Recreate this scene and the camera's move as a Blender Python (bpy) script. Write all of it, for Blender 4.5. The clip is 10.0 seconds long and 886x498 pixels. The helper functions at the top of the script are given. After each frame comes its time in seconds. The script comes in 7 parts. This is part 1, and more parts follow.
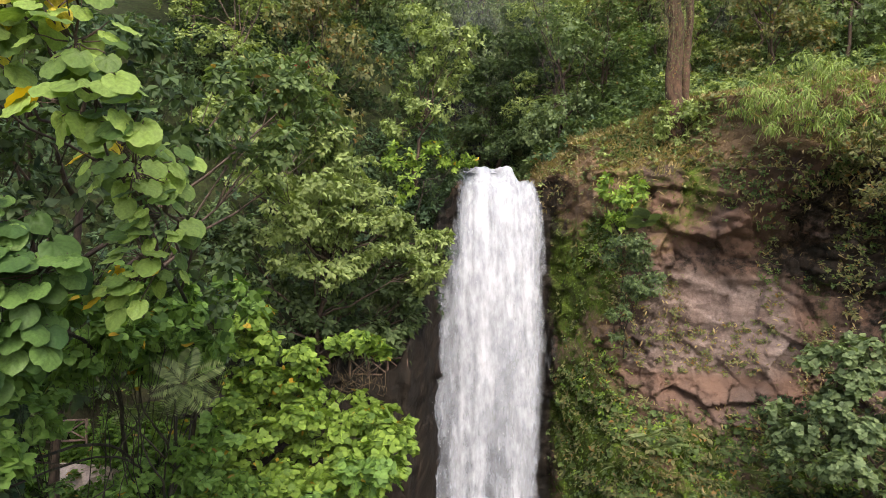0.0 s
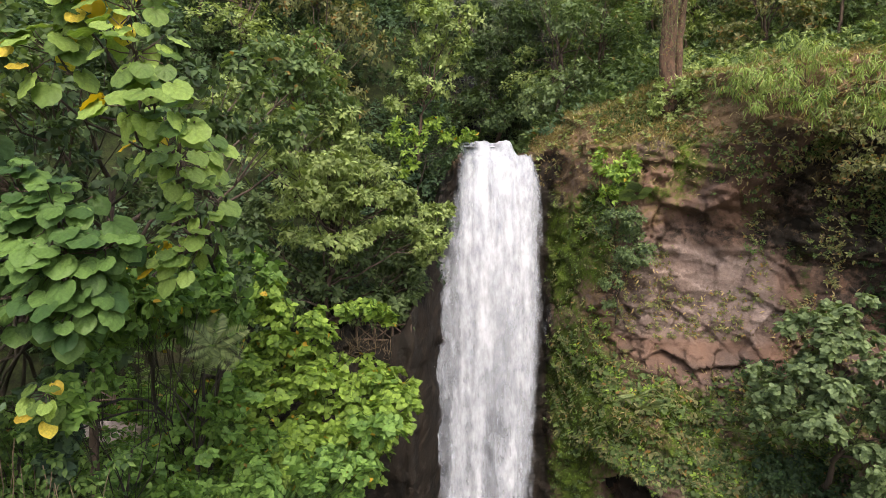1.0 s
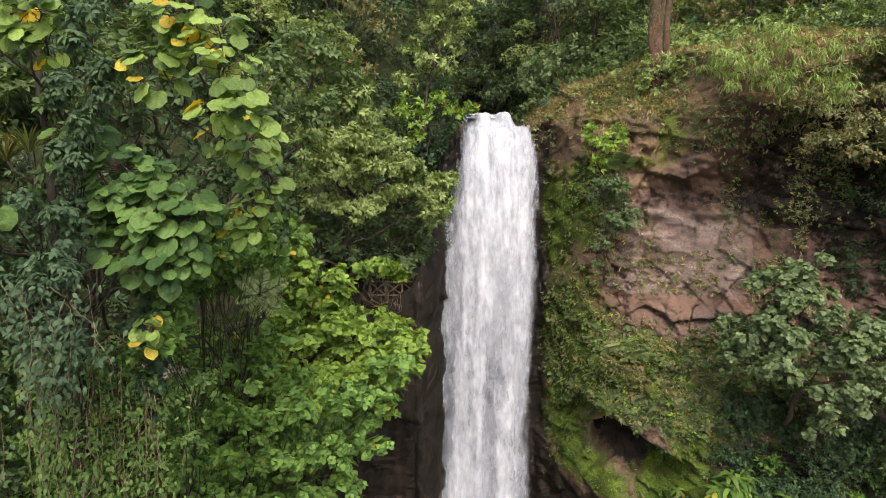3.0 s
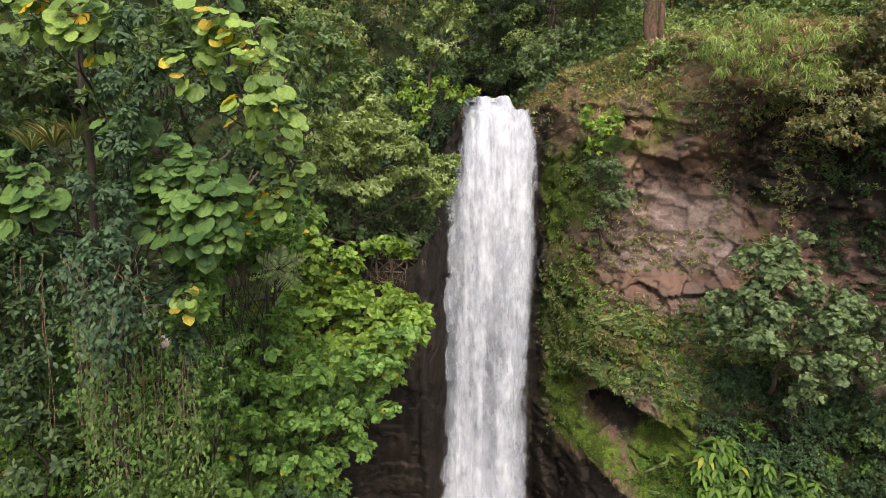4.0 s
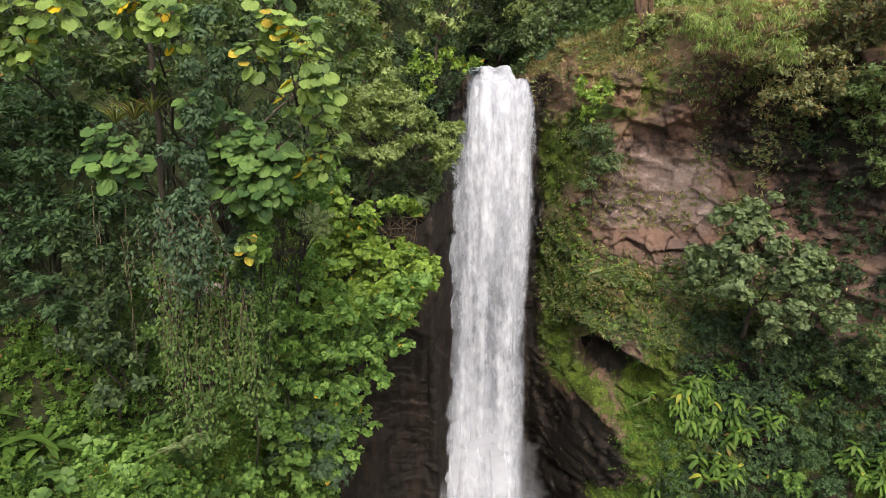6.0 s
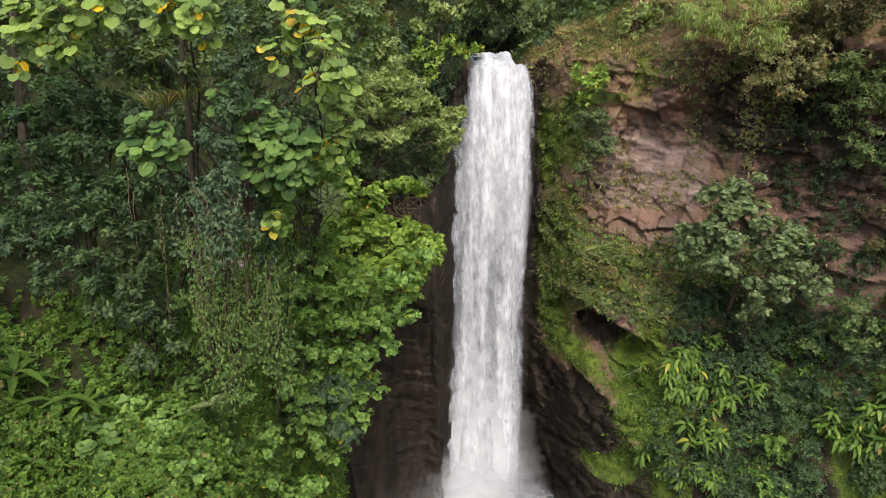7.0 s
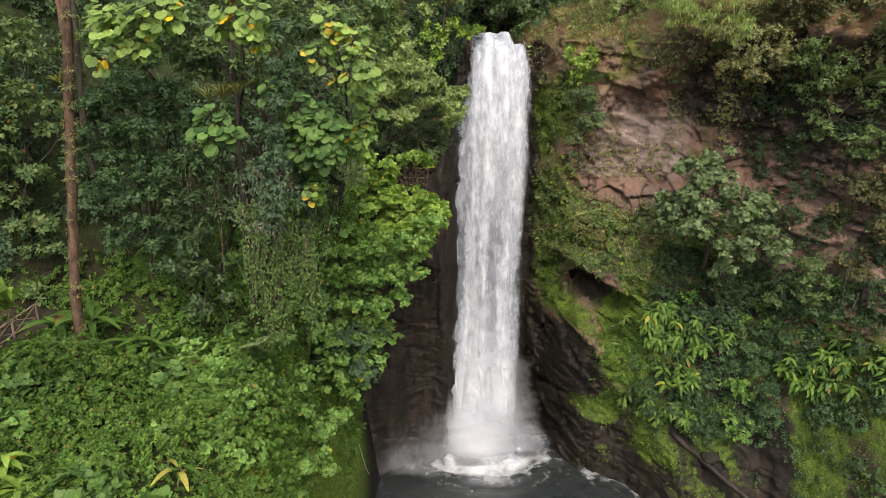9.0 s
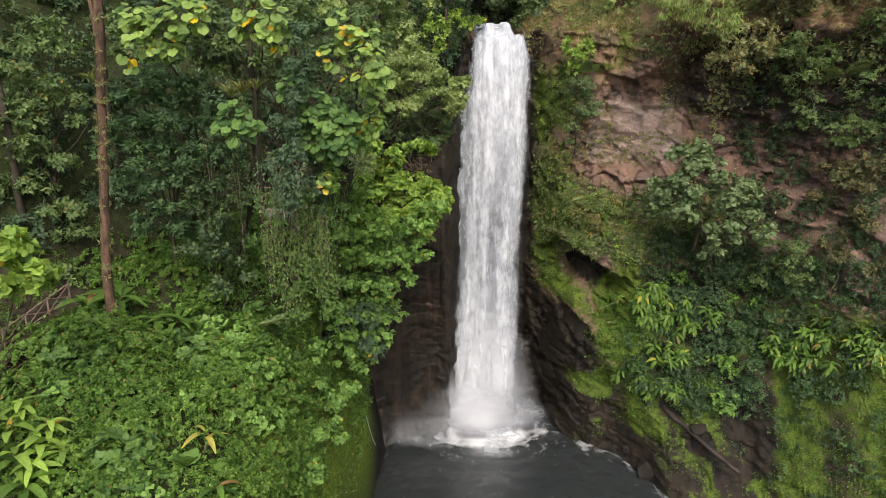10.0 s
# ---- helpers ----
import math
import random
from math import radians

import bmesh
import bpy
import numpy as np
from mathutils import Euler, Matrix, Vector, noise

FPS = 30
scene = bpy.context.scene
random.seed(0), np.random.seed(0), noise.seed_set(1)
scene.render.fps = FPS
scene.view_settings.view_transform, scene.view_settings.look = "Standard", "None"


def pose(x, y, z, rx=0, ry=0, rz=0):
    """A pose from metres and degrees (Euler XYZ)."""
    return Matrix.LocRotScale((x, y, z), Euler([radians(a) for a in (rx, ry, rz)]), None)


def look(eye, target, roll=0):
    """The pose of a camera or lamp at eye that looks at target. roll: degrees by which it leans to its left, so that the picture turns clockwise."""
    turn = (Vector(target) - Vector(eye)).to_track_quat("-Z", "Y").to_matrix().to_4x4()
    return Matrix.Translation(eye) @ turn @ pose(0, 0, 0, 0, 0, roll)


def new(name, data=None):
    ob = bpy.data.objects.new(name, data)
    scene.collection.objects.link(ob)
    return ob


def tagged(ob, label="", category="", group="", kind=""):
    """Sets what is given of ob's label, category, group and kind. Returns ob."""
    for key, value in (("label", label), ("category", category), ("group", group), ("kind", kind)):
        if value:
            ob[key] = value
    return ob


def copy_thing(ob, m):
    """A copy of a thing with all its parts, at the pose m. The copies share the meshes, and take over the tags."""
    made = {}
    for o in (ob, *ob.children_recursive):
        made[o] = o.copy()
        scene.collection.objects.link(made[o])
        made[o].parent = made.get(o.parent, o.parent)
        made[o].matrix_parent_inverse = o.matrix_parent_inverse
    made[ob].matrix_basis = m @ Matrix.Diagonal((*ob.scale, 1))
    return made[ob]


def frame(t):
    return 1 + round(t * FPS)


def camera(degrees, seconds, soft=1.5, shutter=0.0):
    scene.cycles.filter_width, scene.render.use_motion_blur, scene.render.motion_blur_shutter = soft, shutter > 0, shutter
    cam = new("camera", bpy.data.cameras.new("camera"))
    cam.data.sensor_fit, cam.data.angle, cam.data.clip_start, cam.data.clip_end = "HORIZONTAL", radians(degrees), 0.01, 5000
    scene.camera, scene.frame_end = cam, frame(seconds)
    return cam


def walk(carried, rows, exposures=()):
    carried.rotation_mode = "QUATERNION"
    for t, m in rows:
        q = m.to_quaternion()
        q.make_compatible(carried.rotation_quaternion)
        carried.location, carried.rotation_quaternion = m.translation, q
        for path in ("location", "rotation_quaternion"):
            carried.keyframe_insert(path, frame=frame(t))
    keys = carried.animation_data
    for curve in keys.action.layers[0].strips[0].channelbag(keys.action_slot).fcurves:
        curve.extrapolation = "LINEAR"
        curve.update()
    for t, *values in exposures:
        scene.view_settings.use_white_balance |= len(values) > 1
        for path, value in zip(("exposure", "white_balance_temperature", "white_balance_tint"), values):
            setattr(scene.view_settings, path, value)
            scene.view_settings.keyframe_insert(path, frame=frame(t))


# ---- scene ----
cam = camera(66.2, 10.0, 0.4)
METRES, EYE, TILT, LEAN, TURN = 22.0, 31.0, 0.0, 0.0, 0.0
ROWS = [
    (0.0, 0.0, 0.0, 0.0, 0.0, 0.0, -0.0),
    (0.5, -0.0015, -0.0385, 0.0043, 0.02, -1.33, 0.02),
    (1.0, -0.0029, -0.0779, 0.0073, 0.02, -2.6, 0.05),
    (1.5, -0.0047, -0.1175, 0.0096, 0.03, -3.14, 0.05),
    (2.0, -0.0067, -0.1585, 0.0118, 0.06, -3.98, 0.07),
    (2.5, -0.009, -0.2003, 0.0147, 0.09, -4.84, 0.08),
    (4.0, -0.019, -0.3285, 0.023, 0.08, -7.36, 0.13),
    (4.5, -0.0227, -0.3719, 0.0258, 0.09, -8.14, 0.15),
    (5.0, -0.0276, -0.4169, 0.0293, 0.1, -8.93, 0.13),
    (5.5, -0.0319, -0.4657, 0.0324, 0.11, -9.7, 0.13),
    (7.0, -0.043, -0.6307, 0.0441, 0.14, -11.95, 0.21),
    (7.5, -0.0468, -0.6909, 0.0546, 0.15, -12.71, 0.23),
    (8.0, -0.0501, -0.7524, 0.0693, 0.17, -13.49, 0.24),
    (8.5, -0.0532, -0.8126, 0.0842, 0.19, -14.25, 0.27),
    (9.0, -0.0556, -0.8712, 0.1005, 0.23, -15.0, 0.27),
    (9.5, -0.0582, -0.9286, 0.1173, 0.26, -15.75, 0.29),
    (10.0, -0.0609, -0.9845, 0.135, 0.31, -16.5, 0.3),
]
EXPOSURE = 1.12
walk(cam, [(t, pose(0, 0, EYE, TILT, LEAN, TURN) @ pose(METRES * x, METRES * y, METRES * z, 90 + pitch, roll, yaw)) for t, x, y, z, yaw, pitch, roll in ROWS],
     [(0.0, EXPOSURE + 0.19, 6500, 14), (4.5, EXPOSURE + 0.10, 6500, 14), (10.0, EXPOSURE + 0.04, 6500, 11)])

# ---- light: a bright overcast sky, high soft sun from behind the viewer ----
world = bpy.data.worlds.new("overcast_sky")
scene.world = world
world.use_nodes = True
wn = world.node_tree.nodes
sky = wn.new("ShaderNodeTexSky")
sky.sky_type = "NISHITA"
sky.sun_disc = False
SUN_ELEVATION, SUN_TURN = 46, 172
sky.sun_elevation, sky.sun_rotation = radians(SUN_ELEVATION), radians(SUN_TURN)
sky.air_density, sky.dust_density, sky.ozone_density = 1.0, 4.0, 0.6
wn["Background"].inputs["Strength"].default_value = 0.15
world.node_tree.links.new(sky.outputs[0], wn["Background"].inputs["Color"])
sun = new("sun", bpy.data.lights.new("sun", "SUN"))
sun.data.energy, sun.data.angle, sun.data.color = 0.95, radians(30), (1.0, 0.96, 0.88)
sun.matrix_world = look((math.sin(radians(SUN_TURN)) * math.cos(radians(SUN_ELEVATION)), math.cos(radians(SUN_TURN)) * math.cos(radians(SUN_ELEVATION)), math.sin(radians(SUN_ELEVATION))), (0, 0, 0))
sun.location = (0, -20, 90)

# ---- materials ----


def material(name):
    m = bpy.data.materials.new(name)
    m.use_nodes = True
    nt = m.node_tree
    nt.nodes.clear()
    return m, nt, nt.nodes.new("ShaderNodeOutputMaterial")


def node(nt, kind, **values):
    n = nt.nodes.new(kind)
    for key, value in values.items():
        n.inputs[key.replace("_", " ")].default_value = value
    return n


def mixed(nt, factor, a, b, blend="MIX"):
    """A colour mix; each of factor, a and b is a socket or a value."""
    n = nt.nodes.new("ShaderNodeMix")
    n.data_type, n.blend_type = "RGBA", blend
    for value, socket in ((factor, n.inputs[0]), (a, n.inputs[6]), (b, n.inputs[7])):
        if isinstance(value, bpy.types.NodeSocket):
            nt.links.new(value, socket)
        else:
            socket.default_value = value if isinstance(value, (int, float)) else (*value, 1)
    return n.outputs[2]


def ranged(nt, value, a, b, c=0.0, d=1.0):
    n = node(nt, "ShaderNodeMapRange")
    n.clamp = True
    nt.links.new(value, n.inputs[0])
    for i, v in enumerate((a, b, c, d)):
        n.inputs[1 + i].default_value = v
    return n.outputs[0]


def noise_of(nt, scale, detail=4.0, stretch=(1, 1, 1), rough=0.55, coords="Object"):
    tc = nt.nodes.new("ShaderNodeTexCoord")
    mp = nt.nodes.new("ShaderNodeMapping")
    mp.inputs["Scale"].default_value = stretch
    nt.links.new(tc.outputs[coords], mp.inputs[0])
    n = node(nt, "ShaderNodeTexNoise", Scale=scale, Detail=detail, Roughness=rough)
    nt.links.new(mp.outputs[0], n.inputs["Vector"])
    return n.outputs["Fac"]


def leaf_material(name, dark, light, odd=None, odd_share=0.0, gloss=0.5, through_light=0.38, patch=0.25):
    """Leaves: each takes its own tone between dark and light, drifting over the crown; a few are odd (yellowed, dead)."""
    dark, light = [0.72 * v for v in dark], [1.12 * v for v in light]
    dark, light = (tuple(0.92 * v + 0.08 * (0.3 * c[0] + 0.65 * c[1] + 0.05 * c[2]) + 0.012 * (i == 2) for i, v in enumerate(c)) for c in (dark, light))
    m, nt, out = material(name)
    geo, info = nt.nodes.new("ShaderNodeNewGeometry"), nt.nodes.new("ShaderNodeObjectInfo")
    add = nt.nodes.new("ShaderNodeMath")
    add.operation = "ADD"
    nt.links.new(geo.outputs["Random Per Island"], add.inputs[0])
    nt.links.new(info.outputs["Random"], add.inputs[1])
    wrap = nt.nodes.new("ShaderNodeMath")
    wrap.operation = "FRACT"
    nt.links.new(add.outputs[0], wrap.inputs[0])
    each = wrap.outputs[0]
    tone = mixed(nt, each, dark, light)
    drift = ranged(nt, noise_of(nt, patch, 3), 0.35, 0.65)
    tone = mixed(nt, drift, tone, [0.75 * v for v in light], "MIX")
    tone = mixed(nt, 0.55, tone, mixed(nt, each, dark, light))
    fine = ranged(nt, noise_of(nt, 9.0, 4), 0.3, 0.7, 0.72, 1.15)
    tone = mixed(nt, 1.0, tone, fine, "MULTIPLY")
    if odd:
        scramble = nt.nodes.new("ShaderNodeMath")
        scramble.operation = "MULTIPLY"
        scramble.inputs[1].default_value = 57.31
        nt.links.new(each, scramble.inputs[0])
        wrap2 = nt.nodes.new("ShaderNodeMath")
        wrap2.operation = "FRACT"
        nt.links.new(scramble.outputs[0], wrap2.inputs[0])
        pick = nt.nodes.new("ShaderNodeMath")
        pick.operation = "LESS_THAN"
        pick.inputs[1].default_value = odd_share
        nt.links.new(wrap2.outputs[0], pick.inputs[0])
        tone = mixed(nt, pick.outputs[0], tone, odd)
    shade = node(nt, "ShaderNodeBsdfPrincipled", Roughness=gloss)
    shade.inputs["Specular IOR Level"].default_value = 0.14
    nt.links.new(tone, shade.inputs["Base Color"])
    trans = nt.nodes.new("ShaderNodeBsdfTranslucent")
    nt.links.new(mixed(nt, 1.0, tone, (1.25, 1.3, 0.5), "MULTIPLY"), trans.inputs["Color"])
    mix = nt.nodes.new("ShaderNodeMixShader")
    mix.inputs[0].default_value = through_light
    nt.links.new(shade.outputs[0], mix.inputs[1])
    nt.links.new(trans.outputs[0], mix.inputs[2])
    nt.links.new(mix.outputs[0], out.inputs["Surface"])
    return m


def solid_material(name, a, b, scale=3.0, rough=0.8, bump=0.3, stretch=(1, 1, 1), spec=0.3, dist=0.05):
    """A plain rough surface between two tones, with grain at two scales and relief."""
    m, nt, out = material(name)
    big, small = noise_of(nt, scale, 5, stretch), noise_of(nt, scale * 7, 5, stretch, 0.65)
    tone = mixed(nt, ranged(nt, big, 0.35, 0.65), a, b)
    tone = mixed(nt, 1.0, tone, ranged(nt, small, 0.3, 0.7, 0.6, 1.2), "MULTIPLY")
    shade = node(nt, "ShaderNodeBsdfPrincipled", Roughness=rough)
    shade.inputs["Specular IOR Level"].default_value = spec
    nt.links.new(tone, shade.inputs["Base Color"])
    bp = node(nt, "ShaderNodeBump", Strength=bump, Distance=dist)
    nt.links.new(small, bp.inputs["Height"])
    nt.links.new(bp.outputs[0], shade.inputs["Normal"])
    nt.links.new(shade.outputs[0], out.inputs["Surface"])
    return m


def cliff_material():
    """Brown-pink bedded rock; the mesh's own layers say where moss, dead grass, wet dark rock and painted shade lie."""
    m, nt, out = material("bedded_rock")
    beds = noise_of(nt, 0.9, 6, (0.7, 1, 1.3), 0.6)
    grain = noise_of(nt, 6.0, 6, (1, 1, 1.1), 0.7)
    patches = noise_of(nt, 0.35, 5)
    rock = mixed(nt, ranged(nt, beds, 0.36, 0.62), (0.21, 0.154, 0.13), (0.35, 0.272, 0.232))
    rock = mixed(nt, ranged(nt, patches, 0.45, 0.62, 0, 0.3), rock, (0.20, 0.125, 0.09))
    rock = mixed(nt, 1.0, rock, ranged(nt, grain, 0.25, 0.75, 0.55, 1.25), "MULTIPLY")
    layer = {}
    for key in ("moss", "dry", "wet_shade", "tone", "crack", "brown"):
        at = nt.nodes.new("ShaderNodeAttribute")
        at.attribute_name = key
        layer[key] = at.outputs["Fac"]
    mottle = noise_of(nt, 2.3, 6, rough=0.7)
    rock = mixed(nt, 1.0, rock, ranged(nt, layer["tone"], 0.15, 0.85, 0.68, 1.2), "MULTIPLY")
    splits = noise_of(nt, 0.9, 5, (0.7, 1, 4.5), 0.65)
    rock = mixed(nt, ranged(nt, splits, 0.60, 0.70, 0, 0.35), rock, (0.08, 0.055, 0.045))
    rock = mixed(nt, layer["brown"], rock, mixed(nt, ranged(nt, patches, 0.4, 0.6), (0.092, 0.062, 0.048), (0.185, 0.112, 0.078)))
    rock = mixed(nt, layer["crack"], rock, (0.03, 0.02, 0.015))

    def spread(value, low, high):
        add = nt.nodes.new("ShaderNodeMath")
        nt.links.new(value, add.inputs[0])
        nt.links.new(ranged(nt, mottle, 0.25, 0.75, -0.45, 0.45), add.inputs[1])
        return ranged(nt, add.outputs[0], low, high)
    wet_shade = spread(layer["wet_shade"], 0.3, 0.7)
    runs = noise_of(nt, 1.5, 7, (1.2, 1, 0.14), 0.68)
    # near-black tones serve wet rock and the painted shade of overhangs and cave
    rock = mixed(nt, wet_shade, rock, mixed(nt, ranged(nt, runs, 0.38, 0.66), (0.009, 0.008, 0.006), (0.034, 0.025, 0.017)))
    earth = mixed(nt, ranged(nt, grain, 0.3, 0.7), (0.14, 0.09, 0.05), (0.27, 0.18, 0.10))
    tone = mixed(nt, spread(layer["dry"], 0.35, 0.75), rock, earth)
    green = mixed(nt, ranged(nt, noise_of(nt, 1.1, 6, rough=0.7), 0.35, 0.65), (0.036, 0.046, 0.010), (0.112, 0.172, 0.018))
    green = mixed(nt, 1.0, green, ranged(nt, noise_of(nt, 9, 6, rough=0.7), 0.3, 0.7, 0.35, 1.4), "MULTIPLY")
    tone = mixed(nt, spread(layer["moss"], 0.3, 0.7), tone, green)
    shade = node(nt, "ShaderNodeBsdfPrincipled")
    shade.inputs["Specular IOR Level"].default_value = 0.2
    nt.links.new(tone, shade.inputs["Base Color"])
    nt.links.new(ranged(nt, wet_shade, 0, 1, 0.9, 0.65), shade.inputs["Roughness"])
    bp = node(nt, "ShaderNodeBump", Strength=0.9, Distance=0.1)
    nt.links.new(grain, bp.inputs["Height"])
    lumps = node(nt, "ShaderNodeBump", Strength=0.7, Distance=0.12)
    nt.links.new(mottle, lumps.inputs["Height"])
    nt.links.new(bp.outputs[0], lumps.inputs["Normal"])
    nt.links.new(lumps.outputs[0], shade.inputs["Normal"])
    nt.links.new(shade.outputs[0], out.inputs["Surface"])
    return m


def water_material():
    """Dark, deep plunge pool with small ripples and drifting lines of foam."""
    m, nt, out = material("dark_pool_water")
    foam_n = noise_of(nt, 1.1, 8, (1.0, 0.8, 1), 0.72)
    at = nt.nodes.new("ShaderNodeAttribute")
    at.attribute_name = "foam"
    add = nt.nodes.new("ShaderNodeMath")
    nt.links.new(at.outputs["Fac"], add.inputs[0])
    nt.links.new(ranged(nt, foam_n, 0.3, 0.7, -0.5, 0.5), add.inputs[1])
    foam = ranged(nt, add.outputs[0], 0.3, 1.25)
    shade = node(nt, "ShaderNodeBsdfPrincipled", Roughness=0.12)
    nt.links.new(mixed(nt, foam, (0.024, 0.028, 0.028), (0.60, 0.62, 0.63)), shade.inputs["Base Color"])
    nt.links.new(ranged(nt, foam, 0, 1, 0.14, 0.7), shade.inputs["Roughness"])
    bp = node(nt, "ShaderNodeBump", Strength=0.3, Distance=0.1)
    nt.links.new(noise_of(nt, 2.4, 6, (1, 0.5, 1), 0.65), bp.inputs["Height"])
    nt.links.new(bp.outputs[0], shade.inputs["Normal"])
    nt.links.new(shade.outputs[0], out.inputs["Surface"])
    return m


def falling_water(name, low, high, cap, broad=(1.1, 0.10), fine=(4.2, 0.38), amounts=(0.25, 0.55), tones=(0.55, 0.80), flow="flow"):
    """White broken water: broad columns along the fall, and fine grains and drops that show where the mesh's own layer thins it."""
    m, nt, out = material(name)
    column = noise_of(nt, broad[0], 4, (1.2, 0.6, broad[1]), 0.5)
    clots = noise_of(nt, broad[0] * 1.3, 5, (1.1, 0.6, broad[1] * 5), 0.55)
    drops = noise_of(nt, fine[0], 6, (1.2, 0.6, fine[1]), 0.68)
    at = nt.nodes.new("ShaderNodeAttribute")
    at.attribute_name = flow
    total = at.outputs["Fac"]
    for value, amount in ((column, amounts[0]), (clots, 0.8 * amounts[0]), (drops, amounts[1])):
        add = nt.nodes.new("ShaderNodeMath")
        nt.links.new(total, add.inputs[0])
        nt.links.new(ranged(nt, value, 0.28, 0.72, -amount, amount), add.inputs[1])
        total = add.outputs[0]
    alpha = ranged(nt, total, low, high, 0.0, cap)
    shade = node(nt, "ShaderNodeBsdfPrincipled", Roughness=0.6)
    nt.links.new(mixed(nt, ranged(nt, total, 0.1, 0.95), (tones[0], tones[0] + 0.035, tones[0] + 0.09), (tones[1], tones[1] + 0.026, tones[1] + 0.065)), shade.inputs["Base Color"])
    bp = node(nt, "ShaderNodeBump", Strength=0.22, Distance=0.1)
    nt.links.new(drops, bp.inputs["Height"])
    nt.links.new(bp.outputs[0], shade.inputs["Normal"])
    back = nt.nodes.new("ShaderNodeBsdfTranslucent")
    back.inputs["Color"].default_value = (tones[1], tones[1] + 0.01, tones[1] + 0.03, 1)
    body = nt.nodes.new("ShaderNodeMixShader")
    body.inputs[0].default_value = 0.35
    nt.links.new(shade.outputs[0], body.inputs[1])
    nt.links.new(back.outputs[0], body.inputs[2])
    clear = nt.nodes.new("ShaderNodeBsdfTransparent")
    mix = nt.nodes.new("ShaderNodeMixShader")
    nt.links.new(alpha, mix.inputs[0])
    nt.links.new(clear.outputs[0], mix.inputs[1])
    nt.links.new(body.outputs[0], mix.inputs[2])
    nt.links.new(mix.outputs[0], out.inputs["Surface"])
    return m


ROCK = cliff_material()


def soil_material():
    """Dark leaf-littered soil, with bright moss where the mesh says."""
    m, nt, out = material("forest_soil")
    tone = mixed(nt, ranged(nt, noise_of(nt, 1.2, 6), 0.35, 0.65), (0.016, 0.014, 0.009), (0.045, 0.038, 0.022))
    at = nt.nodes.new("ShaderNodeAttribute")
    at.attribute_name = "moss"
    green = mixed(nt, ranged(nt, noise_of(nt, 3.0, 6, rough=0.7), 0.35, 0.65), (0.06, 0.10, 0.012), (0.17, 0.25, 0.025))
    bare = nt.nodes.new("ShaderNodeAttribute")
    bare.attribute_name = "bare"
    tone = mixed(nt, bare.outputs["Fac"], tone, (0.012, 0.011, 0.010))
    low = nt.nodes.new("ShaderNodeAttribute")
    low.attribute_name = "cover"
    tone = mixed(nt, low.outputs["Fac"], tone, mixed(nt, ranged(nt, noise_of(nt, 4.0, 6, rough=0.7), 0.4, 0.6), (0.010, 0.016, 0.005), (0.036, 0.062, 0.012)))
    tone = mixed(nt, at.outputs["Fac"], tone, green)
    tone = mixed(nt, 1.0, tone, ranged(nt, noise_of(nt, 12, 5), 0.3, 0.7, 0.5, 1.3), "MULTIPLY")
    shade = node(nt, "ShaderNodeBsdfPrincipled", Roughness=0.95)
    shade.inputs["Specular IOR Level"].default_value = 0.15
    nt.links.new(tone, shade.inputs["Base Color"])
    bp = node(nt, "ShaderNodeBump", Strength=0.6, Distance=0.1)
    nt.links.new(noise_of(nt, 8, 5), bp.inputs["Height"])
    nt.links.new(bp.outputs[0], shade.inputs["Normal"])
    nt.links.new(shade.outputs[0], out.inputs["Surface"])
    return m


SOIL = soil_material()
BOULDER = solid_material("wet_boulder", (0.012, 0.010, 0.008), (0.034, 0.028, 0.021), 1.5, 0.85, 0.7, spec=0.2)
PALE_STONE = solid_material("pale_path_stone", (0.30, 0.24, 0.20), (0.45, 0.38, 0.32), 1.2, 0.85, 0.4)
DARK_BARK = solid_material("dark_mossy_bark", (0.022, 0.02, 0.013), (0.06, 0.05, 0.034), 2.0, 0.9, 0.8, (1, 1, 0.3))
BARK = solid_material("grey_brown_bark", (0.05, 0.036, 0.026), (0.14, 0.10, 0.075), 2.0, 0.9, 0.8, (1, 1, 0.3))
RED_BARK = solid_material("reddish_bark", (0.045, 0.03, 0.018), (0.16, 0.095, 0.06), 3.5, 0.9, 0.8, (1, 1, 0.4))
VINE_BARK = solid_material("dry_vine", (0.10, 0.075, 0.045), (0.26, 0.20, 0.12), 4.0, 0.9, 0.4)
TIMBER = solid_material("weathered_timber", (0.09, 0.06, 0.045), (0.21, 0.15, 0.115), 5.0, 0.85, 0.4, (1, 1, 0.3))
LOG = solid_material("wet_log", (0.02, 0.015, 0.012), (0.05, 0.038, 0.03), 3.0, 0.6, 0.6, (1, 0.3, 1))
THREAD = solid_material("grey_water", (0.22, 0.23, 0.24), (0.42, 0.43, 0.44), 3.0, 0.4, 0.3)
POOL = water_material()
FALL = falling_water("white_water", -0.12, 1.15, 0.95, fine=(3.0, 0.45), amounts=(0.28, 0.27), tones=(0.42, 0.66))
SPRAY = falling_water("thin_spray", 0.1, 1.3, 0.55, fine=(3.6, 0.4), amounts=(0.2, 0.38), tones=(0.45, 0.64))
MIST = falling_water("drifting_mist", 0.0, 1.0, 0.62, (0.3, 0.8), (0.9, 0.9), (0.09, 0.04), (0.75, 0.82))

